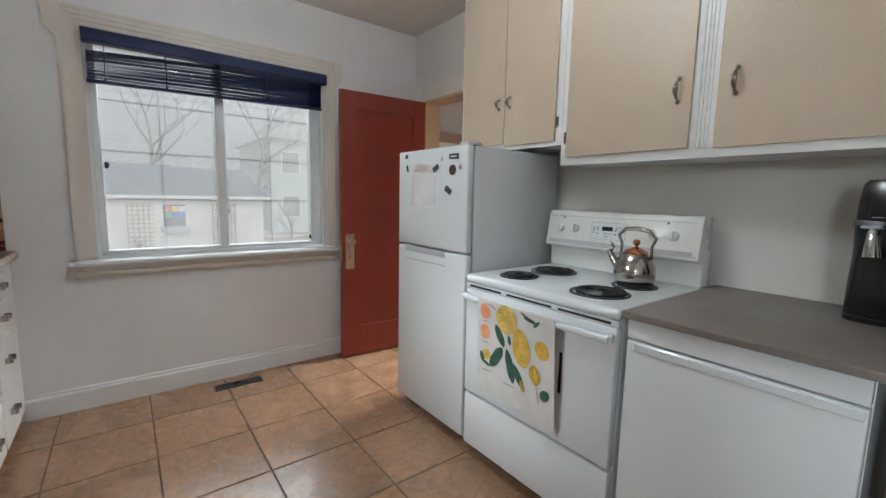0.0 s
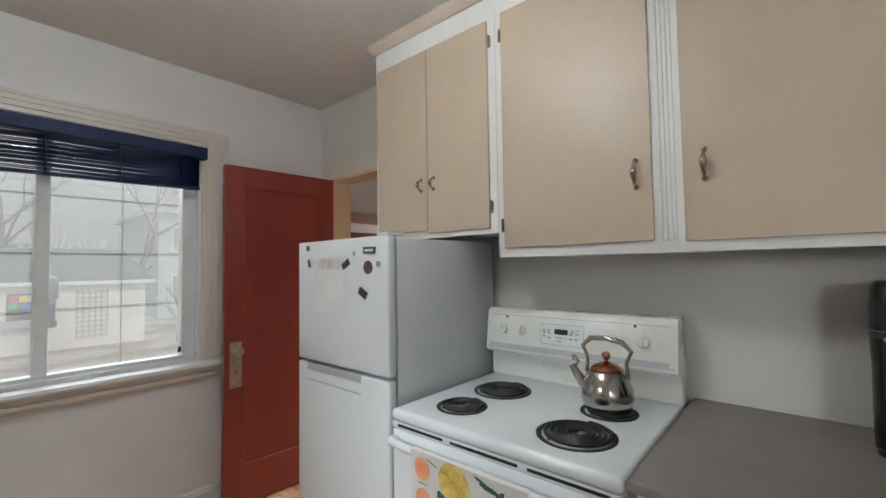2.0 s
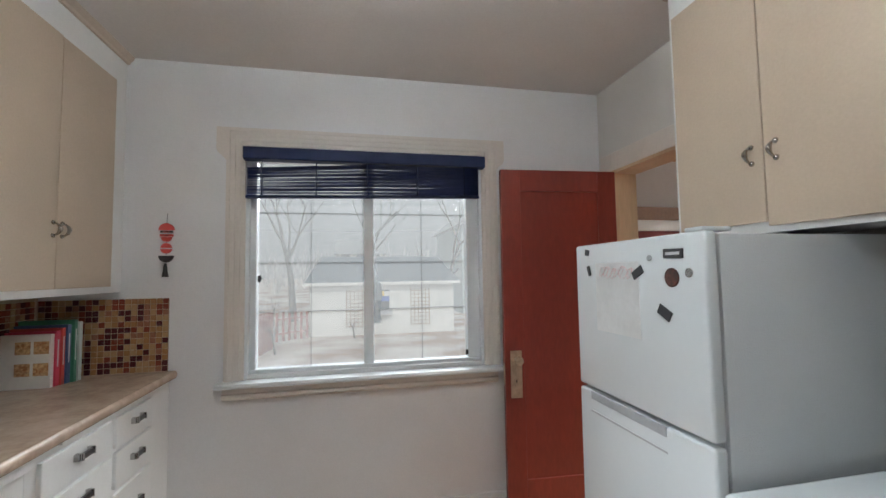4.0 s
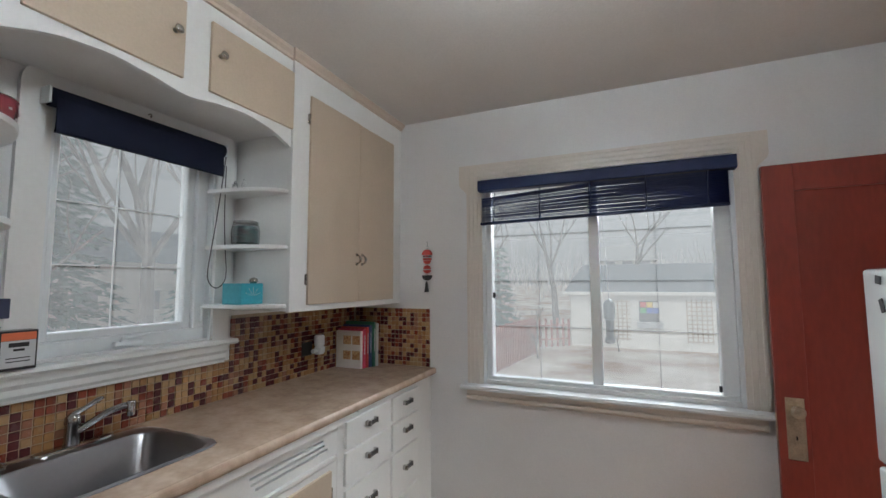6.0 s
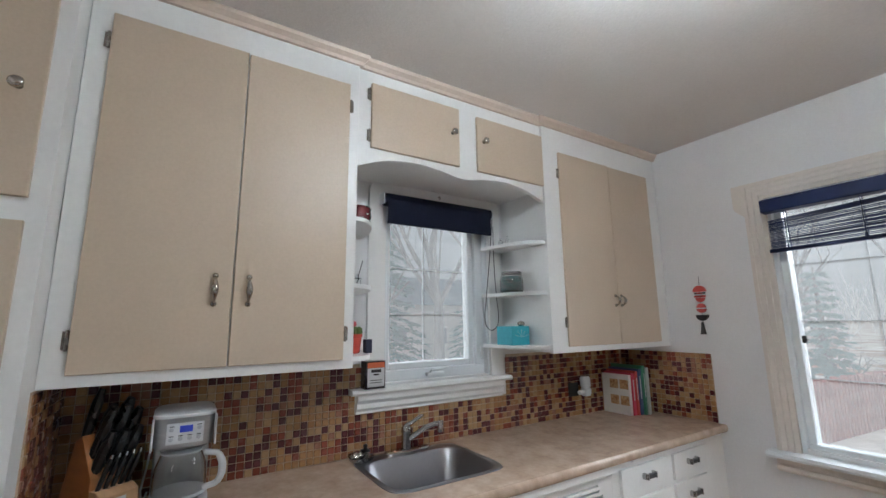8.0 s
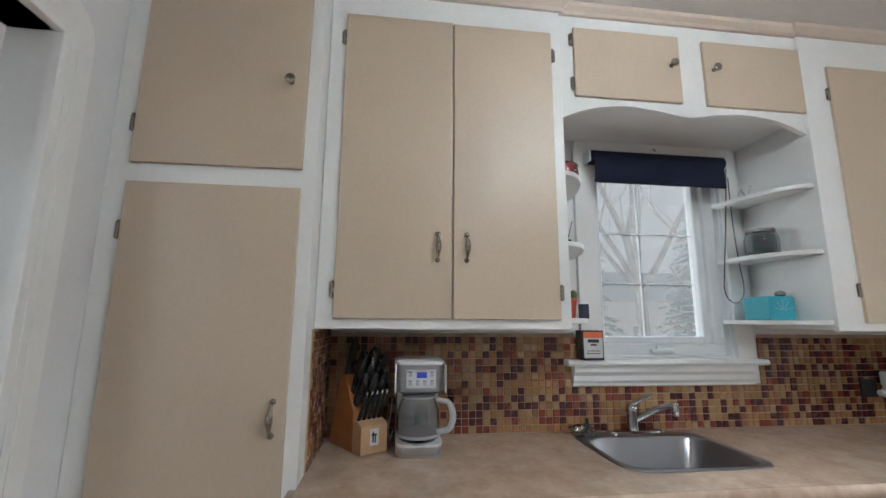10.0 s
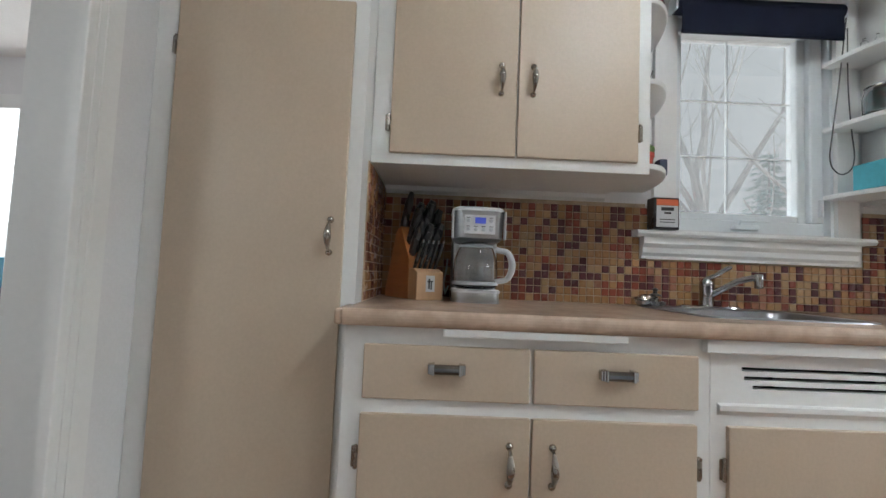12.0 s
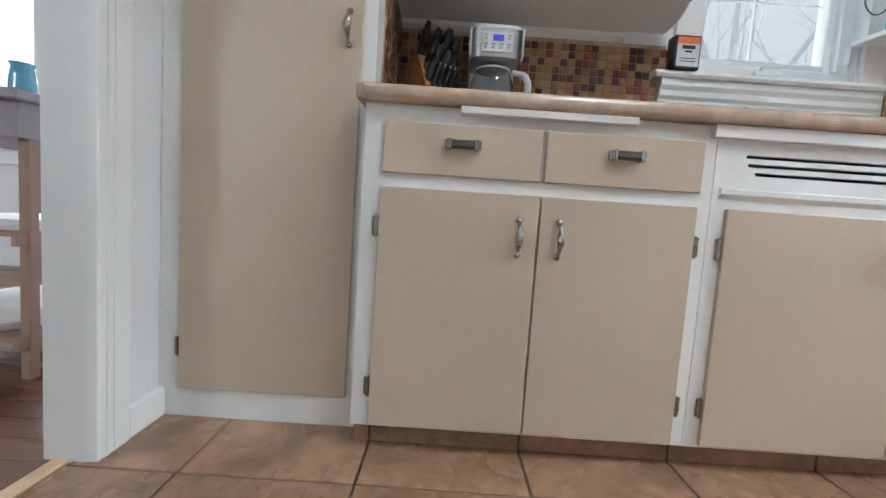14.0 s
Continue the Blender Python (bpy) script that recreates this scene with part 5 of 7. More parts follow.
# books at the end of the worktop
M_PAGES = plain("paper_edges", (0.72, 0.69, 0.62), 0.8)
shelf_y = 2.795
for i, (th, dep, hgt, col, lab) in enumerate(((0.020, 0.190, 0.235, (0.72, 0.70, 0.66), "white cookbook with food pictures on its cover"), (0.026, 0.197, 0.245, (0.55, 0.05, 0.10), "crimson cookbook standing on the worktop"),
        (0.020, 0.204, 0.256, (0.50, 0.06, 0.05), "red cookbook standing on the worktop"), (0.024, 0.212, 0.268, (0.05, 0.09, 0.20), "dark blue cookbook standing on the worktop"),
        (0.020, 0.225, 0.288, (0.05, 0.20, 0.12), "green cookbook standing on the worktop"), (0.024, 0.232, 0.276, (0.50, 0.55, 0.52), "pale grey cookbook standing on the worktop"))):
    m_cov = plain("book_cover", col, 0.38)
    x0, x1 = XW + 0.012, XW + 0.012 + dep
    bk = base("book", ((x0 + x1) / 2, shelf_y + th / 2, CT), lab, "book", "cookbooks on the worktop")
    boxes("cover", [(x0, x1, shelf_y, shelf_y + 0.003, CT + 0.0005, CT + hgt), (x0, x1, shelf_y + th - 0.003, shelf_y + th, CT + 0.0005, CT + hgt), (x1 - 0.003, x1, shelf_y + 0.003, shelf_y + th - 0.003, CT + 0.0005, CT + hgt)], m_cov, 0, bk)
    boxes("pages", [(x0 + 0.002, x1 - 0.004, shelf_y + 0.0032, shelf_y + th - 0.0032, CT + 0.004, CT + hgt - 0.004)], M_PAGES, 0, bk)
    if i == 0:
        M_FOOD = material("food_print", (0.35, 0.14, 0.04), 0.4, 0.25, 60, 0.0, 120, second=(0.55, 0.38, 0.20))
        for fx, fz in ((0.055, 0.15), (0.125, 0.15), (0.055, 0.055), (0.125, 0.055)):
            box("cover_picture", x0 + fx, x0 + fx + 0.058, shelf_y - 0.0006, shelf_y + 0.0002, CT + fz, CT + fz + 0.055, M_FOOD, 0, bk)
    else:
        box("spine_title", x1 - 0.0002, x1 + 0.0006, shelf_y + th * 0.35, shelf_y + th * 0.65, CT + hgt * 0.35, CT + hgt * 0.85, M_PANEL, 0, bk)
    shelf_y += th + 0.0015

# outlet with a plug-in freshener
ot = base("wall_outlet", (-1.07, 2.575, 1.03), "dark wall outlet with a white plug-in air freshener", "outlet")
box("cover_plate", XW + 0.009, XW + 0.016, 2.475, 2.560, 1.045, 1.125, M_BLACK, 0.003, ot)
loft("freshener", [(1.045, -1.048, 2.60, 0.022, 0.026, 3), (1.060, -1.046, 2.60, 0.026, 0.030, 3), (1.085, -1.046, 2.60, 0.026, 0.030, 3), (1.092, -1.048, 2.60, 0.020, 0.026, 3), (1.10, -1.048, 2.60, 0.024, 0.032, 3), (1.150, -1.050, 2.60, 0.022, 0.034, 3), (1.158, -1.05, 2.60, 0.016, 0.028, 3)], M_APPL, ot)
lathe("bulb", [(0.012, 2.535), (0.014, 2.545), (0.014, 2.573), (0.010, 2.578)], -1.045, 0, M_APPL, ot, 14, "y", 1.068)

# folk ornament on the window wall
orn = base("hanging_ornament", (-0.518, YN - 0.012, 1.41), "red and black wooden ornament strung on a cord", "ornament")
M_ORED = plain("ornament_red", (0.55, 0.07, 0.06), 0.45)
M_OBLK = plain("ornament_black", (0.02, 0.018, 0.02), 0.45)
tube("cord", [(-0.518, YN - 0.008, 1.742), (-0.519, YN - 0.010, 1.68), (-0.519, YN - 0.010, 1.46)], 0.0012, M_OBLK, orn, 5)


def half_disc(zc, r, up, mat):
    pts = arc(-0.519, zc, r, 0, 180, 10) if up else arc(-0.519, zc, r, 180, 360, 10)
    prism("disc", pts, "y", YN - 0.018, YN - 0.002, mat, orn)


half_disc(1.655, 0.036, True, M_ORED)
half_disc(1.651, 0.028, False, M_OBLK)
half_disc(1.622, 0.030, True, M_ORED)
box("band", -0.549, -0.489, YN - 0.0185, YN - 0.002, 1.634, 1.641, M_PANEL, 0, orn)
box("band", -0.545, -0.493, YN - 0.0185, YN - 0.002, 1.556, 1.561, M_PANEL, 0, orn)
half_disc(1.619, 0.024, False, M_ORED)
half_disc(1.563, 0.024, True, M_ORED)
half_disc(1.560, 0.026, False, M_ORED)
half_disc(1.522, 0.034, False, M_OBLK)
lathe("tassel", [(0.004, 1.482), (0.008, 1.470), (0.011, 1.44), (0.016, 1.412)], -0.519, YN - 0.018, M_OBLK, orn, 12)

# ---- kettle on the rear burner ----
KX, KY, KZ = 1.668, 0.842, SZ + 0.0135
kt = base("kettle", (KX, KY, KZ), "polished steel kettle with a copper lid", "kettle")
lathe("body", [(0.066, KZ), (0.074, KZ + 0.006), (0.082, KZ + 0.035), (0.080, KZ + 0.065), (0.068, KZ + 0.098), (0.056, KZ + 0.118), (0.052, KZ + 0.122), (0.002, KZ + 0.124)], KX, KY, M_KETTLE, kt, 36)
lathe("lid", [(0.050, KZ + 0.1225), (0.050, KZ + 0.127), (0.040, KZ + 0.138), (0.018, KZ + 0.148), (0.006, KZ + 0.152), (0.006, KZ + 0.157)], KX, KY, M_COPPER, kt, 28)
lathe("lid_knob", [(0.004, KZ + 0.155), (0.012, KZ + 0.160), (0.015, KZ + 0.169), (0.012, KZ + 0.179), (0.003, KZ + 0.183)], KX, KY, M_COPPER, kt, 18)
tube("spout", [(KX - 0.01, KY + 0.066, KZ + 0.062), (KX - 0.012, KY + 0.092, KZ + 0.095), (KX - 0.014, KY + 0.112, KZ + 0.128)], [0.020, 0.015, 0.011], M_KETTLE, kt, 14)
tube("spout_flap", [(KX - 0.014, KY + 0.098, KZ + 0.128), (KX - 0.013, KY + 0.088, KZ + 0.142), (KX - 0.014, KY + 0.104, KZ + 0.152), (KX - 0.014, KY + 0.106, KZ + 0.162)], [0.004, 0.004, 0.010, 0.006], M_KETTLE, kt, 10)
tube("handle", [(KX, KY + 0.066, KZ + 0.108), (KX, KY + 0.062, KZ + 0.16), (KX, KY + 0.078, KZ + 0.196), (KX, KY + 0.050, KZ + 0.222), (KX, KY, KZ + 0.226), (KX, KY - 0.050, KZ + 0.218), (KX, KY - 0.080, KZ + 0.190), (KX, KY - 0.064, KZ + 0.155), (KX, KY - 0.066, KZ + 0.105)], [0.006, 0.006, 0.007, 0.009, 0.009, 0.009, 0.007, 0.006, 0.006], M_KETTLE, kt, 10)

# ---- tea towel over the oven handle ----
tw = base("tea_towel", (1.19, 1.08, 0.41), "white tea towel printed with citrus fruit and leaves", "towel")
M_TOWEL = material("towel_cotton", (0.72, 0.70, 0.68), 0.9, 0.05, 12, 0.25, 300)
TY0, TY1, TZ0, TZ1 = 0.878, 1.288, 0.405, 0.822


def towel_x(u, v):
    """u from the fridge side to the other, v down."""
    return SX - 0.0615 + 0.024 * max(0.0, v) ** 0.8 - 0.006 * math.sin(5 * u + 0.6) * v - 0.003 * math.sin(13 * u + 2 * v) * v


def towel_at(u, v, off=0.0):
    return Vector((towel_x(u, v) - off, TY1 - u * (TY1 - TY0) + 0.012 * v * (0.5 - u), TZ1 - v * (TZ1 - TZ0) - 0.02 * u * v + 0.008 * math.sin(4 * u) * v))


bm = bmesh.new()
nu, nv = 28, 26
grid = [[bm.verts.new(towel_at(i / nu, j / nv)) for i in range(nu + 1)] for j in range(nv + 1)]
back = []
for i in range(nu + 1):
    y = towel_at(i / nu, 0).y
    back.append([bm.verts.new((SX - 0.041 + 0.0185 * math.sin(radians(a)), y, 0.802 + 0.0185 * math.cos(radians(a)))) for a in (-50, 0, 50, 90)] + [bm.verts.new((SX - 0.0205, y, 0.802 - 0.3 * k / 4)) for k in range(1, 5)])
for j in range(nv):
    for i in range(nu):
        bm.faces.new((grid[j][i], grid[j][i + 1], grid[j + 1][i + 1], grid[j + 1][i]))
for i in range(nu):
    bm.faces.new((grid[0][i], grid[0][i + 1], back[i + 1][0], back[i][0]))
    for k in range(7):
        bm.faces.new((back[i][k], back[i + 1][k], back[i + 1][k + 1], back[i][k + 1]))
bmesh.ops.recalc_face_normals(bm, faces=bm.faces)
bmesh.ops.solidify(bm, geom=list(bm.faces), thickness=0.0016)
settle("cloth", bm, M_TOWEL, tw, True)
INKS = {k: material(k, c, 0.9, 0.10, 30, 0.1, 200, second=s) for k, c, s in (("lemon_ink", (0.72, 0.50, 0.10), (0.58, 0.34, 0.05)), ("orange_ink", (0.74, 0.27, 0.14), (0.78, 0.40, 0.22)), ("slice_ink", (0.72, 0.55, 0.20), (0.48, 0.31, 0.06)),
    ("leaf_ink", (0.026, 0.072, 0.056), (0.06, 0.13, 0.085)), ("olive_ink", (0.35, 0.24, 0.03), (0.55, 0.36, 0.05)), ("grey_ink", (0.20, 0.20, 0.20), (0.3, 0.3, 0.3)))}


def ink(kind, u, v, ru, rv, tilt=0, n=18, tip=1.0, lift=0.0022):
    """A printed blob: an ellipse with pointed ends where tip < 1."""
    bm = bmesh.new()
    c = bm.verts.new(towel_at(u, v, lift))
    rim = []
    for i in range(n):
        a = 2 * math.pi * i / n
        ca, sa = math.cos(a), math.sin(a)
        k = tip + (1 - tip) * abs(ca)
        p, q = ru * ca, rv * sa * k ** 0.5 * (1 if tip == 1 else (1 - abs(ca) ** 3 * 0.5))
        t_ = radians(tilt)
        rim.append(bm.verts.new(towel_at(u + (p * math.cos(t_) - q * math.sin(t_)), v + (p * math.sin(t_) + q * math.cos(t_)), lift)))
    for i in range(n):
        bm.faces.new((c, rim[i], rim[(i + 1) % n]))
    bmesh.ops.recalc_face_normals(bm, faces=bm.faces)
    settle("print", bm, INKS[kind], tw)


ink("orange_ink", 0.12, 0.12, 0.075, 0.085)
ink("orange_ink", 0.12, 0.34, 0.075, 0.080)
ink("slice_ink", 0.42, 0.14, 0.140, 0.145)
for k in range(8):
    a = radians(22 + 45 * k)
    ink("lemon_ink", 0.42 + 0.065 * math.cos(a), 0.14 + 0.065 * math.sin(a), 0.040, 0.016, math.degrees(a), 10, 0.6, 0.0028)
ink("lemon_ink", 0.61, 0.37, 0.185, 0.105, 82)
ink("lemon_ink", 0.86, 0.31, 0.085, 0.082, 30)
ink("leaf_ink", 0.33, 0.33, 0.12, 0.060, 60, 14, 0.5)
ink("leaf_ink", 0.46, 0.34, 0.05, 0.03, 80, 12, 0.5)
ink("leaf_ink", 0.28, 0.57, 0.15, 0.075, -55, 16, 0.5)
ink("leaf_ink", 0.47, 0.60, 0.17, 0.065, 75, 16, 0.5)
ink("leaf_ink", 0.57, 0.66, 0.12, 0.050, 60, 14, 0.5)
ink("olive_ink", 0.62, 0.74, 0.06, 0.03, 70, 12, 0.5)
ink("lemon_ink", 0.14, 0.58, 0.06, 0.055)
ink("leaf_ink", 0.08, 0.62, 0.06, 0.04, 70, 12, 0.5, 0.0028)
ink("leaf_ink", 0.14, 0.68, 0.06, 0.025, 20, 12, 0.5)
ink("olive_ink", 0.77, 0.57, 0.095, 0.075, 80, 16, 0.8)
ink("lemon_ink", 0.78, 0.57, 0.08, 0.025, 80, 12, 0.5, 0.0028)
ink("grey_ink", 0.80, 0.74, 0.10, 0.008, 80, 8, 0.5)
ink("leaf_ink", 0.89, 0.71, 0.07, 0.055, -40, 14, 0.6)
ink("leaf_ink", 0.72, 0.07, 0.08, 0.025, 10, 12, 0.5)
ink("leaf_ink", 0.80, 0.09, 0.05, 0.022, -40, 12, 0.5)
ink("leaf_ink", 0.66, 0.04, 0.06, 0.015, 20, 12, 0.5)
ink("grey_ink", 0.22, 0.05, 0.06, 0.010, 20, 8, 0.5)
for u, v, w in ((0.12, 0.225, 0.06), (0.12, 0.45, 0.06), (0.45, 0.80, 0.09), (0.14, 0.76, 0.07)):
    ink("grey_ink", u, v, w, 0.006, 0, 8, 0.9)

# ---- soda maker on the taupe worktop ----
sm = base("soda_maker", (1.83, 0.142, 0.904), "glossy black soda maker", "soda maker", rz=163)
EZ = 0.001
# local: x points to the front
loft("body", [(EZ, 0, 0, 0.088, 0.064, 3.2), (EZ + 0.01, 0, 0, 0.095, 0.069, 3.2), (EZ + 0.10, -0.004, 0, 0.095, 0.070, 3.2), (EZ + 0.20, -0.010, 0, 0.092, 0.070, 3.2), (EZ + 0.30, -0.006, 0, 0.098, 0.070, 3.2), (EZ + 0.36, -0.004, 0, 0.098, 0.067, 3.2), (EZ + 0.415, -0.006, 0, 0.092, 0.062, 3.2), (EZ + 0.427, -0.006, 0, 0.084, 0.055, 3)], M_GLOSSB, sm, 40)
loft("foot_tray", [(EZ + 0.001, 0.030, 0, 0.075, 0.062, 3), (EZ + 0.014, 0.030, 0, 0.076, 0.063, 3), (EZ + 0.018, 0.030, 0, 0.070, 0.058, 3)], M_BLACK, sm)
loft("head_lip", [(EZ + 0.288, 0.020, 0, 0.085, 0.068, 3), (EZ + 0.293, 0.020, 0, 0.088, 0.070, 3), (EZ + 0.305, 0.018, 0, 0.086, 0.069, 3)], M_BLACK, sm)
tube("nozzle", [(0.088, 0.0, EZ + 0.290), (0.098, 0.001, EZ + 0.275), (0.101, 0.006, EZ + 0.200)], [0.007, 0.015, 0.022], M_CHROME, sm, 14)
boxes("nozzle_collar", [(0.084, 0.112, -0.028, 0.022, EZ + 0.283, EZ + 0.292)], M_GREY, 0.004, sm)
boxes("emblem", [(0.0925, 0.094, -0.010, 0.020, EZ + 0.316, EZ + 0.3175)], M_GREY, 0, sm)

# ---- black coat hanging past the end of the worktop ----
ct = base("hanging_coat", (1.50, 0.0, 0.2), "black cloth coat hanging from a hook under the cabinet", "coat")
bm = bmesh.new()
loops = []
for j in range(19):
    f = j / 18
    z = 1.345 - 1.13 * f
    w = 0.02 + 0.17 * min(1, f * 2.2) ** 0.7
    loop_ = []
    for i in range(28):
        a = 2 * math.pi * i / 28
        fold = 1 + 0.16 * math.sin(5 * a + 3 * f) * min(1, f * 3) + 0.06 * math.sin(11 * a + 7 * f)
        loop_.append(bm.verts.new((1.50 + w * fold * math.cos(a), -0.055 + (0.012 + 0.085 * min(1, f * 2.5)) * fold * math.sin(a), z)))
    loops.append(loop_)
for a, b in zip(loops, loops[1:]):
    for i in range(28):
        bm.faces.new((a[i], a[(i + 1) % 28], b[(i + 1) % 28], b[i]))
bm.faces.new(loops[0])
bm.faces.new(loops[-1])
bmesh.ops.recalc_face_normals(bm, faces=bm.faces)
settle("cloth", bm, M_CLOTHB, ct, True)
bm = bmesh.new()
add_tube(bm, [(1.55, -0.04, 1.33), (1.66, 0.0, 1.32), (1.72, 0.02, 1.26), (1.73, 0.03, 1.16), (1.73, 0.03, 1.05)], [0.012, 0.012, 0.014, 0.020, 0.022], 6)
bmesh.ops.recalc_face_normals(bm, faces=bm.faces)
settle("belt", bm, M_CLOTHB, ct, True)
tube("hook", [(1.72, -0.055, 1.424), (1.72, -0.055, 1.39), (1.62, -0.055, 1.375), (1.50, -0.055, 1.352), (1.50, -0.055, 1.335)], 0.004, M_CHROME, ct, 6)

# ---- fridge magnets and a drawing ----
def magnet(y, z, w, h, mat, tilt, lab, round_=False):
    bm = bmesh.new()
    if round_:
        add_lathe(bm, [(w / 2, 0.0), (w / 2, -0.003), (w / 2 - 0.002, -0.004), (0.002, -0.004)], 0, 0, 20, "x")
    else:
        add_box(bm, -0.004, 0.0, -w / 2, w / 2, -h / 2, h / 2, 0.001)
    bmesh.ops.recalc_face_normals(bm, faces=bm.faces)
    bmesh.ops.transform(bm, matrix=Matrix.Translation((FX - 0.0002, y, z)) @ Matrix.Rotation(radians(tilt), 4, "X"), verts=bm.verts)
    return tagged(settle("fridge_magnet", bm, mat), lab, "magnet", "magnets on the fridge")


M_DARKM = plain("dark_magnet", (0.03, 0.03, 0.035), 0.5)
M_RUST = material("rust_print", (0.10, 0.03, 0.02), 0.5, 0.3, 60, 0, 90, second=(0.02, 0.02, 0.02))
for y, z, w, h, mt, tilt, lab, rn in ((2.004, 1.475, 0.024, 0.022, M_DARKM, 10, "small dark square magnet on the fridge door", False), (1.995, 1.408, 0.016, 0.036, M_DARKM, -20, "narrow dark magnet on the fridge door", False),
        (1.726, 1.401, 0.050, 0.026, M_DARKM, -28, "dark rectangular magnet holding the drawing", False), (1.673, 1.443, 0.018, 0.018, M_GREY, 0, "tiny round grey magnet on the fridge door", True),
        (1.578, 1.452, 0.072, 0.026, M_DARKM, 2, "black word magnet with a white line", False), (1.587, 1.387, 0.052, 0.052, M_RUST, 0, "round dark rust-coloured magnet", True),
        (1.526, 1.399, 0.024, 0.024, M_CHROME, 0, "round shiny metal magnet", True), (1.619, 1.289, 0.052, 0.030, M_DARKM, 28, "dark tilted rectangular magnet", False)):
    mg = magnet(y, z, w, h, mt, tilt, lab, rn)
    if w == 0.072:
        box("word_bar", FX - 0.0050, FX - 0.0040, 1.553, 1.603, 1.448, 1.456, M_PANEL, 0, mg)
paper = base("childs_drawing", (FX - 0.001, 1.845, 1.20), "white paper with a faint pink crayon drawing", "drawing")
M_PAPER = plain("white_paper", (0.78, 0.79, 0.80), 0.7)
M_CRAYON = material("pink_crayon", (0.78, 0.50, 0.52), 0.9, 0.1, 80, 0, 200, second=(0.78, 0.72, 0.73))
box("sheet", FX - 0.0012, FX - 0.0004, 1.723, 1.955, 1.200, 1.435, M_PAPER, 0, paper)
rng = random.Random(8)
for k in range(4):
    pts = []
    for s in range(16):
        a = s * 0.8 + k
        pts.append((FX - 0.0016, 1.92 - 0.045 * k - 0.02 * math.cos(a) - 0.003 * s, 1.405 + 0.018 * math.sin(a * 1.3) - 0.006 * (k % 2)))
    tube("scribble", pts, 0.0011, M_CRAYON, paper, 4)

# floor register
fv = base("floor_register", (0.53, 2.858, 0.0), "dark metal floor register set in the tiles", "floor vent")
boxes("frame", [(0.388, 0.672, 2.818, 2.826, 0.0005, 0.005), (0.388, 0.672, 2.892, 2.900, 0.0005, 0.005), (0.388, 0.396, 2.826, 2.892, 0.0005, 0.005), (0.664, 0.672, 2.826, 2.892, 0.0005, 0.005)], M_BLACK, 0, fv)
boxes("louvre", [(0.398 + 0.0135 * i, 0.404 + 0.0135 * i, 2.826, 2.892, 0.001, 0.004) for i in range(20)], M_BLACK, 0, fv)
boxes("well", [(0.396, 0.664, 2.826, 2.892, 0.0003, 0.0008)], M_BLACK, 0, fv)

# ---- dining room seen through the south opening ----
M_PLANK = material("red_brown_floorboards", (0.16, 0.065, 0.035), 0.28, 0.15, 5, 0.05, 60, second=(0.10, 0.04, 0.022), per_piece=0.15, stretch=(1, 0.1, 1))
dfl = structure(boxes("floor_dining", [(-2.7, XE, -4.0, YS - 0.06, -0.12, -0.012)], M_GROUT), "dark red-brown wooden floorboards")
structure(prism("threshold", [(YS - 0.085, -0.008), (YS - 0.080, 0.003), (YS - 0.05, 0.005), (YS - 0.042, 0.001), (YS - 0.042, -0.008)], "x", SD[0], SD[1], M_LIGHTWOOD), "pale wooden threshold strip")
DWN = (-3.55, -1.35, 0.92, 2.15)
structure(boxes("wall_dining_west", [(-2.8, -2.7, -4.0, DWN[0], -0.2, ZC + 0.05), (-2.8, -2.7, DWN[1], YS - 0.1, -0.2, ZC + 0.05), (-2.8, -2.7, DWN[0], DWN[1], -0.2, DWN[2]), (-2.8, -2.7, DWN[0], DWN[1], DWN[3], ZC + 0.05)], M_WALL), "pale dining room wall with a wide window")
structure(boxes("wall_dining_south", [(-2.8, XE + T, -4.1, -4.0, -0.2, ZC + 0.05)], M_WALL), "plain pale dining room wall")
structure(boxes("wall_dining_north", [(-2.7, XW - T, YS - 0.10, YS, -0.2, ZC + 0.05)], M_WALL), "plain pale dining room wall")
# east opening is unseen, added to let the fill lamp in
structure(boxes("wall_dining_east", [(XE, XE + T, -4.0, -3.6, -0.2, ZC + 0.05), (XE, XE + T, -3.6, -1.6, -0.2, 0.8), (XE, XE + T, -3.6, -1.6, 2.2, ZC + 0.05)], M_WALL), "pale dining room wall with an added unseen opening")
structure(boxes("ceiling_dining", [(-2.8, XE + T, -4.1, -3.4, ZC, ZC + 0.12)], M_CEIL), "matt off-white plaster ceiling")
w3 = tagged(base("window_3", (-2.7, -2.45, 0.9), "wide dining room window with a white stool and apron", "window"), kind="structure")
boxes("casing", [(-2.7, -2.675, DWN[0] - 0.11, DWN[0], DWN[2] - 0.02, DWN[3] + 0.11), (-2.7, -2.675, DWN[1], DWN[1] + 0.11, DWN[2] - 0.02, DWN[3] + 0.11), (-2.7, -2.675, DWN[0], DWN[1], DWN[3], DWN[3] + 0.11)], M_WHITE, 0.003, w3)
boxes("stool", [(-2.78, -2.62, DWN[0] - 0.14, DWN[1] + 0.14, DWN[2] - 0.025, DWN[2])], M_WHITE, 0.004, w3)
boxes("apron", [(-2.7, -2.665, DWN[0] - 0.11, DWN[1] + 0.11, DWN[2] - 0.13, DWN[2] - 0.025)], M_WHITE, 0.004, w3)
boxes("mullion", [(-2.77, -2.72, y - 0.03, y + 0.03, DWN[2], DWN[3]) for y in (-2.82, -2.08)], M_WHITE, 0.003, w3)
pane = boxes("pane", [(-2.752, -2.748, DWN[0], DWN[1], DWN[2], DWN[3])], M_GLASS, 0, w3)
pane.visible_shadow = False

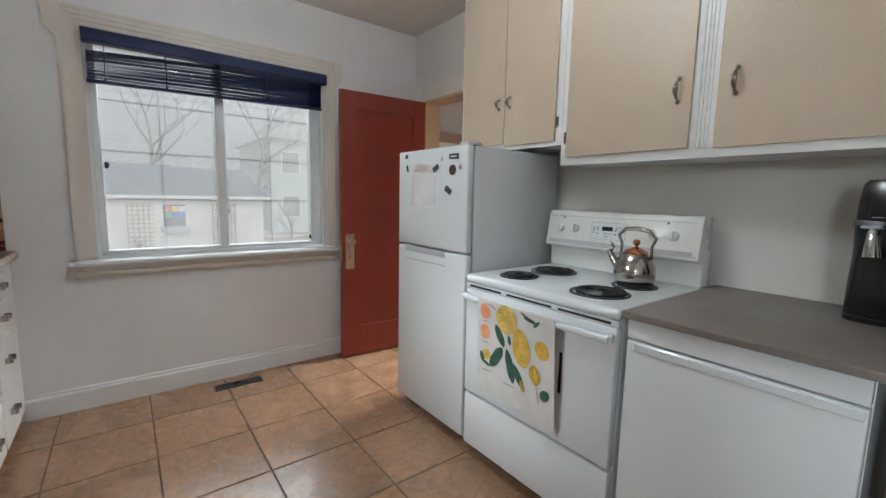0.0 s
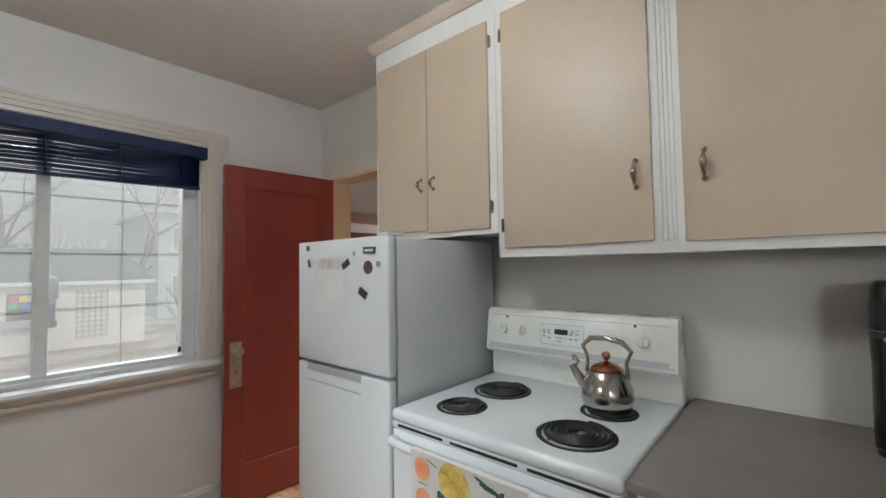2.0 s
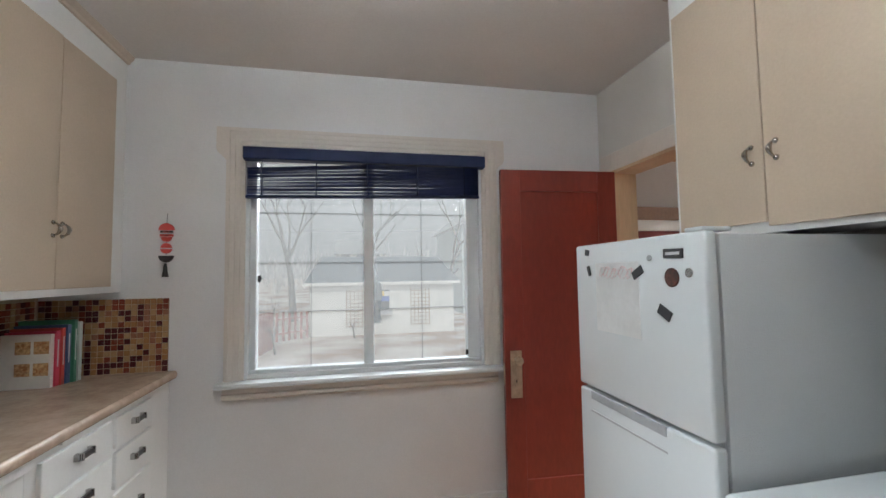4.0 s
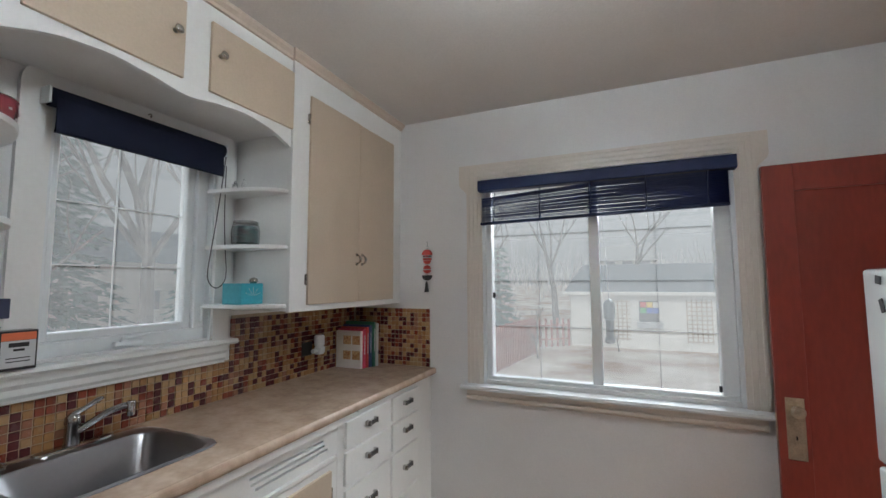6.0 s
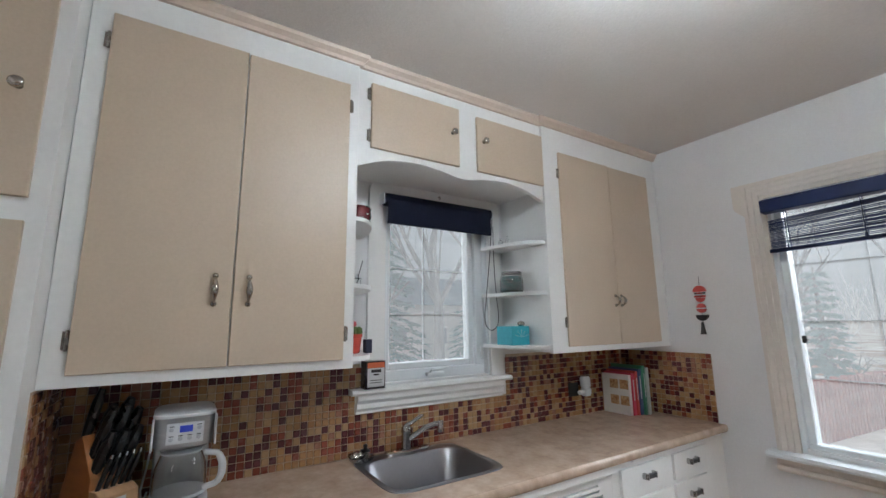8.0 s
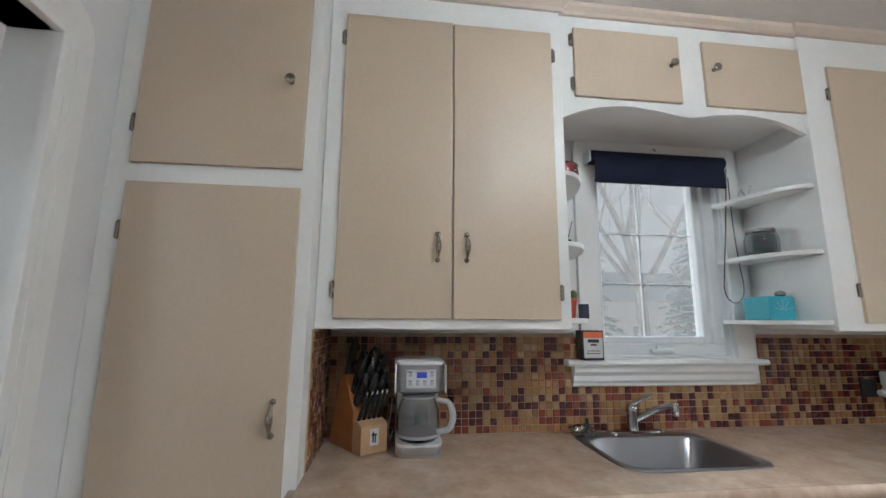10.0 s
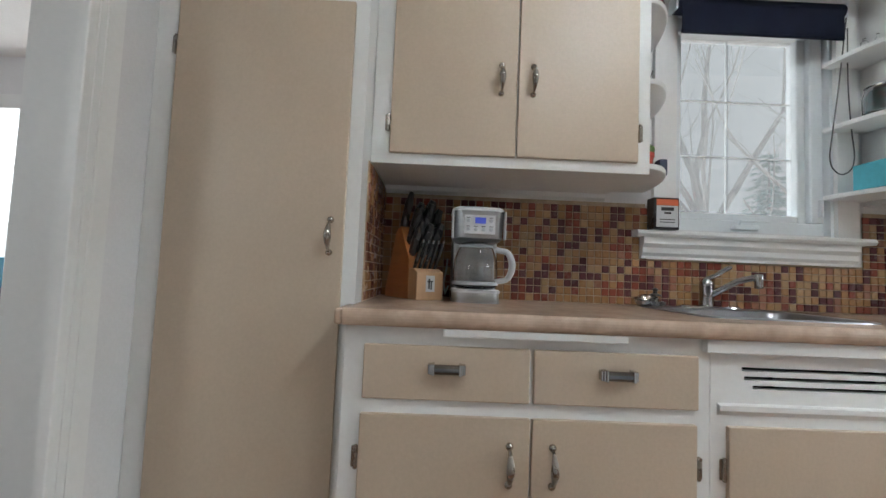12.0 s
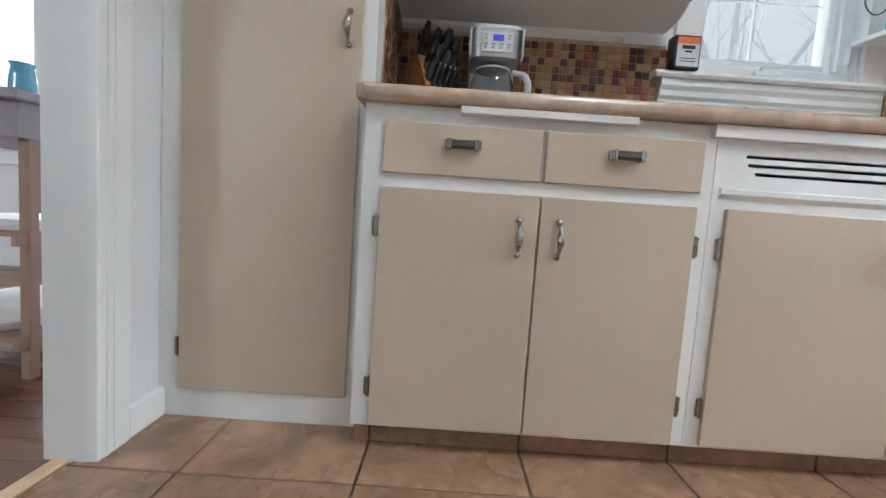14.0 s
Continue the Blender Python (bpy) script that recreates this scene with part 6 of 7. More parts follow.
M_GREYP = material("grey_painted_wood", (0.27, 0.235, 0.26), 0.5, 0.06, 6, 0.04, 60)
M_CARTWOOD = material("rosy_cart_wood", (0.34, 0.21, 0.155), 0.5, 0.08, 5, 0.05, 60, stretch=(1, 1, 0.2))
cart = base("kitchen_cart", (-0.98, -1.12, 0.0), "wooden serving cart with slatted shelves and a grey top", "cart")
boxes("top", [(-1.30, -0.70, -1.45, -0.92, 0.885, 0.917)], M_GREYP, 0.004, cart)
boxes("drawer_apron", [(-1.27, -0.73, -1.43, -0.945, 0.775, 0.885)], M_GREYP, 0.002, cart)
for lx in (-1.27, -0.80):
    for ly in (-1.43, -0.985):
        boxes("leg", [(lx, lx + 0.035, ly, ly + 0.035, 0.0, 0.80)], M_CARTWOOD, 0.003, cart)
for z in (0.47, 0.135):
    for i in range(9):
        boxes("slat", [(-1.27 + 0.062 * i, -1.27 + 0.062 * i + 0.045, -1.42, -0.955, z, z + 0.015)], M_CARTWOOD, 0.002, cart)
    for ry in (-0.975, -1.42):
        boxes("shelf_rail", [(-1.27, -0.73, ry, ry + 0.02, z - 0.03, z)], M_CARTWOOD, 0.002, cart)
rng = random.Random(3)
M_MAG = plain("magazine_paper", (0.66, 0.66, 0.66), 0.5)
for k in range(3):
    tagged(box("magazine", -1.22 + rng.uniform(-0.01, 0.01), -0.78, -1.36, -0.99 + rng.uniform(-0.01, 0.01), 0.4855 + 0.012 * k, 0.4965 + 0.012 * k, M_MAG, 0.001), "pale magazine lying on the cart's shelf", "magazine", "magazines on the cart")
bm = bmesh.new()
add_loft(bm, [(0.1505, -0.98, -1.18, 0.22, 0.17, 3), (0.18, -0.98, -1.18, 0.235, 0.185, 3), (0.215, -0.98, -1.18, 0.225, 0.175, 3), (0.235, -0.98, -1.18, 0.16, 0.12, 2.5)], 24)
bmesh.ops.recalc_face_normals(bm, faces=bm.faces)
tagged(settle("folded_linen", bm, M_TOWEL, None, True), "folded white linen on the cart's lower shelf", "linen")
M_VASE = plain("blue_glass", (0.10, 0.32, 0.45), 0.15, coat=0.5)
tagged(lathe("vase", [(0.030, 0.9175), (0.036, 0.922), (0.034, 0.96), (0.028, 1.0), (0.034, 1.012), (0.030, 1.012), (0.024, 1.0), (0.002, 0.94)], -0.80, -1.0, M_VASE), "small blue vase standing on the cart", "vase")

# ---- back hall behind the red door ----
M_WINE = material("wine_red_paint", (0.16, 0.02, 0.02), 0.5, 0.06, 5, 0.04, 60)
M_BROWNT = material("brown_trim_paint", (0.34, 0.22, 0.16), 0.45, 0.06, 5, 0.04, 60)
# unseen opening cut in the hall's east wall for the added lamp
HE = (1.9, 2.9, 1.15, 2.35)
structure(boxes("wall_hall_east", [(3.5, 3.6, 1.0, HE[0], -0.2, ZC + 0.05), (3.5, 3.6, HE[1], YN, -0.2, ZC + 0.05), (3.5, 3.6, HE[0], HE[1], -0.2, HE[2]), (3.5, 3.6, HE[0], HE[1], HE[3], ZC + 0.05)], M_WALL), "pale back hall wall")
structure(boxes("wall_hall_south", [(XE + T, 3.6, 0.9, 1.0, -0.2, ZC + 0.05)], M_WALL), "pale back hall wall")
structure(boxes("wainscot_hall", [(XE + T, 3.5, YN - 0.03, YN - 0.002, 0.0, 1.665)], M_WINE), "wine red boarded lower wall of the hall")
structure(boxes("trim_hall", [(XE + T, 3.5, YN - 0.045, YN - 0.002, 1.665, 1.735)], M_WHITE, 0.003), "white rail board in the hall")
structure(boxes("trim_hall_shelf", [(XE + T, 3.5, YN - 0.06, YN - 0.002, 1.735, 1.82)], M_BROWNT, 0.004), "brown ledge board in the hall")
structure(boxes("beam_hall", [(2.55, 3.5, 2.2, YN - 0.004, 2.14, 2.24)], M_LIGHTWOOD, 0.004), "bare wooden header in the hall")

# ---- outdoors ----
GZ = -1.1
M_GROUND = material("dry_grass", (0.34, 0.22, 0.15), 0.95, 0.2, 0.42, 0.3, 9, second=(0.74, 0.71, 0.68))
structure(boxes("ground", [(-400, 400, -400, 400, GZ - 0.3, GZ)], M_GROUND), "dry winter lawn with bare and snowy patches")
M_SIDING = material("white_siding", (0.72, 0.72, 0.70), 0.7, 0.05, 2, 0.05, 20)
M_SHINGLE = material("blue_grey_shingle", (0.12, 0.15, 0.18), 0.8, 0.12, 3, 0.2, 30)
M_FENCE = material("red_fence_stain", (0.34, 0.12, 0.10), 0.8, 0.12, 4, 0.1, 30)
M_LATTICE = material("weathered_lattice", (0.50, 0.42, 0.34), 0.8, 0.12, 6, 0.1, 30)
M_BARK = material("grey_bark", (0.14, 0.13, 0.125), 0.95, 0.2, 5, 0.4, 40)
M_NEEDLE = material("spruce_needles", (0.085, 0.165, 0.15), 0.8, 0.25, 1.5, 0.1, 20, second=(0.14, 0.24, 0.23))
M_HOUSE = material("pale_house_paint", (0.55, 0.54, 0.52), 0.8, 0.05, 2, 0.05, 20)
M_DARKWIN = plain("dark_window", (0.06, 0.07, 0.08), 0.15)


def shed():
    s = base("garden_shed", (1.6, 20.0, GZ), "white clapboard shed with a blue-grey shingle roof", "shed")
    x0, x1, y0, y1, ze = -1.4, 4.65, 18.6, 22.0, 1.08
    boxes("wall", [(x0, x1, y0, y1, GZ, ze)], M_SIDING, 0, s)
    boxes("clapboard", [(x0 - 0.01, x1 + 0.01, y0 - 0.018, y0, GZ + 0.12 + 0.16 * i, GZ + 0.12 + 0.16 * i + 0.148) for i in range(13)], M_SIDING, 0.004, s)
    bm = bmesh.new()
    e = [(x0 - 0.25, y0 - 0.3, ze - 0.02), (x1 + 0.25, y0 - 0.3, ze - 0.02), (x1 + 0.25, y1 + 0.3, ze - 0.02), (x0 - 0.25, y1 + 0.3, ze - 0.02)]
    r = [(x0 + 0.35, (y0 + y1) / 2, 2.25), (x1 - 0.35, (y0 + y1) / 2, 2.25)]
    v = [bm.verts.new(p) for p in e + r]
    for f in ((0, 1, 5, 4), (2, 3, 4, 5), (1, 2, 5), (3, 0, 4), (3, 2, 1, 0)):
        bm.faces.new([v[i] for i in f])
    settle("roof", bm, M_SHINGLE, s)
    boxes("fascia", [(x0 - 0.26, x1 + 0.26, y0 - 0.33, y0 - 0.30, ze - 0.10, ze + 0.02)], M_SIDING, 0, s)
    for a, b in ((0.05, 0.85), (2.75, 3.6)):
        rows = [(a, b, y0 - 0.06, y0 - 0.03, -0.75 + 0.16 * i, -0.75 + 0.16 * i + 0.035) for i in range(10)] + [(a + 0.16 * i, a + 0.16 * i + 0.035, y0 - 0.05, y0 - 0.025, -0.8, 0.8) for i in range(int((b - a) / 0.16) + 1)]
        boxes("trellis", rows, M_LATTICE, 0, s)
    boxes("window", [(1.15, 1.85, y0 - 0.03, y0 - 0.018, -0.05, 0.75)], M_DARKWIN, 0, s)
    for i, (c, px, pz) in enumerate((((0.55, 0.06, 0.04), 1.20, 0.50), ((0.75, 0.50, 0.05), 1.42, 0.50), ((0.05, 0.35, 0.12), 1.20, 0.28), ((0.05, 0.12, 0.50), 1.42, 0.28), ((0.08, 0.15, 0.5), 1.64, 0.28), ((0.70, 0.70, 0.68), 1.64, 0.50))):
        box("painted_square", px, px + 0.20, y0 - 0.05, y0 - 0.032, pz, pz + 0.20, plain("bright_paint", c, 0.5), 0.002, s)
    boxes("planter", [(1.05, 1.95, y0 - 0.28, y0 - 0.02, -0.28, -0.05)], M_GREY, 0.01, s)


shed()


def fence(pts, step, h, w, lab):
    f = base("board_fence", (*pts[0], GZ), lab, "fence")
    rows = []
    (ax, ay), (bx, by) = pts
    n = int(math.hypot(bx - ax, by - ay) / step)
    for i in range(n + 1):
        x, y = ax + (bx - ax) * i / n, ay + (by - ay) * i / n
        rows.append((x - w / 2, x + w / 2, y - w / 2, y + w / 2, GZ, GZ + h + 0.04 * math.sin(i * 2.3)))
    boxes("board", rows, M_FENCE, 0, f)
    bm = bmesh.new()
    for z in (GZ + 0.3, GZ + h - 0.25):
        add_tube(bm, [(ax, ay, z), (bx, by, z)], 0.04, 4)
    settle("rail", bm, M_FENCE, f)


fence(((-3.1, 10.4), (-2.45, 16.2)), 0.15, 1.25, 0.13, "faded red board fence along the yard")
fence(((-2.5, 17.6), (-1.5, 18.5)), 0.24, 1.1, 0.09, "faded red picket railing beside the shed")


def bare_tree(name, x, y, height, seed, r0, lean=0.0, limbs=6, lab="bare winter tree with spreading grey branches"):
    t = base(name, (x, y, GZ), lab, "tree", "bare trees")
    rg = random.Random(seed)
    bm = bmesh.new()

    def grow(p, d, length, r, depth):
        pts, rs = [p], [r]
        q = p
        for k in range(4):
            d = (d + Vector((rg.uniform(-0.16, 0.16), rg.uniform(-0.16, 0.16), rg.uniform(-0.05, 0.12)))).normalized()
            q = q + d * length / 4
            pts.append(q)
            rs.append(r * (1 - 0.14 * (k + 1)))
        add_tube(bm, pts, rs, 7 if depth == 0 else 5 if depth < 3 else 3)
        if depth >= 4 or r < 0.006:
            return
        for k in range(rg.choice((2, 3, 3)) if depth else limbs):
            at = pts[rg.choice((2, 3, 4, 4))] if depth else pts[rg.choice((2, 3, 3, 4, 4))]
            side = Vector((rg.uniform(-1, 1), rg.uniform(-1, 1), rg.uniform(0.15, 0.9))).normalized()
            grow(at, (d * 0.55 + side * 0.75).normalized(), length * rg.uniform(0.5, 0.75), rs[2] * rg.uniform(0.42, 0.62), depth + 1)

    grow(Vector((x, y, GZ - 0.05)), Vector((lean, 0, 1)).normalized(), height * 0.42, r0, 0)
    settle("trunk_and_limbs", bm, M_BARK, t, True)
    return t


bare_tree("bare_tree", -2.9, 25.0, 11, 3, 0.22)
bare_tree("bare_tree", 1.2, 30.0, 12, 5, 0.20)
bare_tree("bare_tree", 6.2, 27.0, 11, 9, 0.20)
bare_tree("bare_tree", -8.0, 30.0, 12, 12, 0.22)
bare_tree("bare_tree", -6.2, 4.75, 9.5, 21, 0.15, 0.05, 7)
bare_tree("bare_tree", -7.6, 3.2, 9, 33, 0.12, -0.05)
bare_tree("bare_tree", -5.4, 6.0, 8, 41, 0.09, 0.1)
bare_tree("bare_tree", -8.5, -9.0, 9, 52, 0.15)


for k, (sx, sy, sh) in enumerate(((-3.6, 17.5, 2.6), (-4.4, 19.0, 3.2), (-3.2, 20.5, 2.4), (-5.2, 22.0, 3.4), (5.3, 17.2, 2.4), (6.0, 19.0, 3.0), (-2.1, 15.0, 1.5), (0.4, 17.6, 1.1))):
    bare_tree("bare_shrub", sx, sy, sh, 60 + k, 0.035, 0.0, 9, "leafless twiggy garden shrub")


def spruce(x, y, height, radius, seed):
    t = base("spruce_tree", (x, y, GZ), "blue-green spruce with drooping layered boughs", "tree", "spruce trees")
    rg = random.Random(seed)
    tube("trunk", [(x, y, GZ - 0.05), (x, y, GZ + height * 0.5), (x, y, GZ + height)], [0.16, 0.09, 0.02], M_BARK, t, 8)
    bm = bmesh.new()
    z = 0.35
    while z < height - 0.1:
        f = 1 - z / height
        n = max(5, int(13 * f + 4))
        for k in range(n):
            a = 2 * math.pi * (k + rg.random()) / n
            L = radius * f ** 0.85 * rg.uniform(0.75, 1.1) + 0.12
            for s in range(max(2, int(L / 0.20))):
                u = (s + 0.6) / max(2, int(L / 0.20))
                c = Vector((x + math.cos(a) * L * u, y + math.sin(a) * L * u, GZ + z - 0.22 * L * u * u + rg.uniform(-0.04, 0.04)))
                for q in range(7):
                    b = a + rg.uniform(-1.1, 1.1)
                    d = Vector((math.cos(b), math.sin(b), rg.uniform(-0.55, 0.05))) * rg.uniform(0.20, 0.36)
                    w = Vector((-math.sin(b), math.cos(b), rg.uniform(-0.3, 0.3))) * 0.075
                    bm.faces.new([bm.verts.new(p) for p in (c - w, c + w, c + d)])
        z += 0.20 + 0.10 * f
    settle("boughs", bm, M_NEEDLE, t)


spruce(-11.5, 5.2, 9.5, 2.3, 1)
spruce(-15.5, 13.2, 7.5, 2.2, 2)
spruce(-3.6, 15.5, 4.0, 0.8, 3)


# roof and window tones lightened to paint in the haze of distance
M_PALEROOF = material("haze_paled_shingle", (0.42, 0.43, 0.44), 0.85, 0.12, 3, 0.2, 30)
M_PALEWIN = plain("haze_paled_window", (0.30, 0.32, 0.34), 0.2)


def house(name, x0, x1, y0, y1, eave, ridge, along_x, lab, face, paint=M_HOUSE, shingle=M_SHINGLE):
    h = base(name, ((x0 + x1) / 2, (y0 + y1) / 2, GZ), lab, "house", "neighbouring houses")
    boxes("wall", [(x0, x1, y0, y1, GZ, eave)], paint, 0, h)
    bm = bmesh.new()
    o = 0.4
    if along_x:
        pts = [(y0 - o, eave - 0.05), (y1 + o, eave - 0.05), ((y0 + y1) / 2, ridge)]
        add_prism(bm, pts, "x", x0 - o, x1 + o)
    else:
        pts = [(x0 - o, eave - 0.05), (x1 + o, eave - 0.05), ((x0 + x1) / 2, ridge)]
        add_prism(bm, pts, "y", y0 - o, y1 + o)
    bmesh.ops.recalc_face_normals(bm, faces=bm.faces)
    settle("roof", bm, shingle, h)
    n = 3
    for st_ in range(2):
        z = GZ + 1.0 + 2.6 * st_
        if z + 1.2 > eave:
            break
        for i in range(n):
            if face == "y":
                c = x0 + (x1 - x0) * (i + 0.5) / n
                boxes("window", [(c - 0.5, c + 0.5, y0 - 0.03, y0 + 0.02, z, z + 1.2)], M_PALEWIN, 0, h)
                boxes("window_frame", [(c - 0.58, c + 0.58, y0 - 0.05, y0 + 0.01, z - 0.08, z), (c - 0.58, c + 0.58, y0 - 0.05, y0 + 0.01, z + 1.2, z + 1.28), (c - 0.58, c - 0.5, y0 - 0.05, y0 + 0.01, z, z + 1.2), (c + 0.5, c + 0.58, y0 - 0.05, y0 + 0.01, z, z + 1.2)], M_SIDING, 0, h)
            else:
                c = y0 + (y1 - y0) * (i + 0.5) / n
                boxes("window", [(x1 - 0.02, x1 + 0.03, c - 0.5, c + 0.5, z, z + 1.2)], M_PALEWIN, 0, h)
                boxes("window_frame", [(x1 - 0.01, x1 + 0.05, c - 0.58, c + 0.58, z - 0.08, z), (x1 - 0.01, x1 + 0.05, c - 0.58, c + 0.58, z + 1.2, z + 1.28)], M_SIDING, 0, h)


M_TEALP = material("pale_teal_paint", (0.53, 0.60, 0.61), 0.8, 0.05, 2, 0.05, 20)
house("house", 7.0, 14.0, 26.0, 34.0, 4.5, 7.6, False, "pale teal neighbouring house with a gabled roof", "y", M_TEALP, M_PALEROOF)
house("house", -1.5, 3.5, 48.0, 55.0, 3.8, 5.6, True, "pale two-storey house beyond the shed", "y", M_HOUSE, M_PALEROOF)
house("house", -34.0, -26.0, 12.0, 22.0, 2.8, 5.2, False, "pale house across the street", "x")
house("house", -36.0, -27.0, -12.0, -2.0, 3.0, 5.6, False, "pale house across the street", "x")
house("house", 18.0, 30.0, 52.0, 60.0, 3.8, 6.6, True, "pale distant house behind bare trees", "y")

# far woods as one mass of twigs, paled to paint in haze
rg = random.Random(77)
M_FAR = material("haze_paled_twigs", (0.58, 0.57, 0.57), 1.0, 0.12, 0.2, 0.0, 2)
bm = bmesh.new()
for k in range(520):
    a = radians(rg.uniform(-40, 215))
    d = rg.uniform(62, 95)
    x, y = d * math.cos(a), d * math.sin(a)
    h = rg.uniform(5, 10)
    for q in range(7):
        w = rg.uniform(0.04, 0.10)
        p0 = Vector((x, y, GZ + rg.uniform(0, h * 0.4)))
        p1 = p0 + Vector((rg.uniform(-2.2, 2.2), rg.uniform(-2.2, 2.2), rg.uniform(h * 0.4, h * 0.6)))
        s = Vector((-math.sin(a), math.cos(a), 0)) * w
        bm.faces.new([bm.verts.new(p) for p in (p0 - s, p0 + s, p1 + s * 0.3, p1 - s * 0.3)])
tagged(settle("far_woods", bm, M_FAR), "line of distant bare trees paled with painted haze", "woods", kind="stuff")

# bird feeder just outside the north window
bf = base("bird_feeder", (0.575, 3.32, 1.10), "slim blue-grey bird feeder hanging outside the window", "bird feeder")
M_FEED = plain("blue_grey_plastic", (0.035, 0.06, 0.075), 0.4)
tube("wire", [(0.545, 3.30, 2.2), (0.555, 3.31, 1.8), (0.575, 3.32, 1.36)], 0.003, M_GREY, bf, 5)
lathe("feeder", [(0.022, 1.10), (0.030, 1.11), (0.030, 1.13), (0.022, 1.14), (0.024, 1.24), (0.034, 1.25), (0.034, 1.34), (0.020, 1.36), (0.004, 1.37)], 0.575, 3.32, M_FEED, bf, 16)
tagged(tube("utility_wire", [(-30, 33, 5.2), (0, 32, 4.6), (30, 33, 5.2)], 0.03, M_GREY, None, 4), "sagging utility wire over the back yards", "wire")

# ---- mosaic backsplash ----
M_MGROUT = material("tan_grout", (0.46, 0.36, 0.26), 0.9, 0.1, 30, 0.15, 200)
sp_w = structure(boxes("backsplash_west", [(XW + 0.0005, XW + 0.005, 0.150, 1.149, CT, 1.318), (XW + 0.0005, XW + 0.005, 1.149, 1.999, CT, 1.109), (XW + 0.0005, XW + 0.005, 1.999, YN - 0.001, CT, 1.318)], M_MGROUT), "brown and amber glass mosaic tiles behind the sink")
sp_n = structure(boxes("backsplash_north", [(XW + 0.005, -0.502, YN - 0.005, YN - 0.0005, CT, 1.300)], M_MGROUT), "brown and amber glass mosaic tiles on the return wall")
sp_s = structure(boxes("backsplash_south", [(XW + 0.005, PF - 0.09, 0.1482, 0.1520, CT, 1.338)], M_MGROUT), "brown and amber glass mosaic tiles beside the pantry")
MOS = [material(n, c, 0.26, 0.07, 30, 0.02, 60, second=s, spec=0.35, per_piece=0.14) for n, c, s in (("amber_glass", (0.34, 0.185, 0.085), (0.29, 0.15, 0.065)), ("honey_glass", (0.40, 0.255, 0.135), (0.34, 0.21, 0.105)), ("rust_glass", (0.21, 0.052, 0.030), (0.165, 0.040, 0.024)), ("maroon_glass", (0.085, 0.021, 0.024), (0.062, 0.015, 0.018)), ("tan_glass", (0.28, 0.135, 0.085), (0.24, 0.11, 0.066)))]
PITCH, TS = 0.0287, 0.0262
rg = random.Random(14)


def mosaic_color():
    u = rg.random()
    return 0 if u < 0.26 else 1 if u < 0.44 else 2 if u < 0.60 else 3 if u < 0.88 else 4


def chip(mat):
    bm = bmesh.new()
    h = TS / 2
    lo = [bm.verts.new((0, a * h, b * h)) for a, b in ((-1, -1), (1, -1), (1, 1), (-1, 1))]
    hi = [bm.verts.new((0.0034, a * (h - 0.0012), b * (h - 0.0012))) for a, b in ((-1, -1), (1, -1), (1, 1), (-1, 1))]
    bm.faces.new(hi)
    for i in range(4):
        bm.faces.new((lo[i], lo[(i + 1) % 4], hi[(i + 1) % 4], hi[i]))
    bmesh.ops.recalc_face_normals(bm, faces=bm.faces)
    me = bpy.data.meshes.new("mosaic_tile")
    bm.to_mesh(me)
    bm.free()
    me.materials.append(mat)
    return me


CHIPS = [chip(m) for m in MOS]


def lay(parent, origin, along, out, count_u, count_v, skip, single):
    """Lays chips on a wall: origin, the way along, the way out; single(u, v) picks those that are objects of their own."""
    rest = bmesh.new()
    above = 0
    for i in range(count_u):
        for j in range(count_v):
            c = origin + along * (i + 0.5) * PITCH + Vector((0, 0, (j + 0.5) * PITCH))
            if skip(c):
                continue
            k = above if rg.random() < 0.22 else mosaic_color()
            above = k
            tilt = Matrix.Rotation(rg.uniform(-0.012, 0.012), 4, "Z") @ Matrix.Rotation(rg.uniform(-0.012, 0.012), 4, "Y")
            m = Matrix.Translation(c) @ Matrix((( out.x, along.x, 0, 0), (out.y, along.y, 0, 0), (0, 0, 1, 0), (0, 0, 0, 1))) @ tilt
            if single(c):
                ob = new("mosaic_tile", CHIPS[k])
                ob.parent = parent
                ob.matrix_basis = Matrix.Translation(-ORG[parent]) @ m
            else:
                vs = [rest.verts.new(m @ v.co) for v in CHIPS[k].vertices]
                for p in CHIPS[k].polygons:
                    rest.faces.new([vs[q] for q in p.vertices]).material_index = k
    if len(rest.verts):
        tagged(settle("mosaic_field", rest, MOS, parent), "small square mosaic tiles in amber, rust and maroon", kind="stuff")


def behind_window(c):
    return (1.148 < c.y < 2.0 and c.z > 1.10) or (1.0 < c.y < 2.0 and c.z > 1.318) or c.z > 1.312


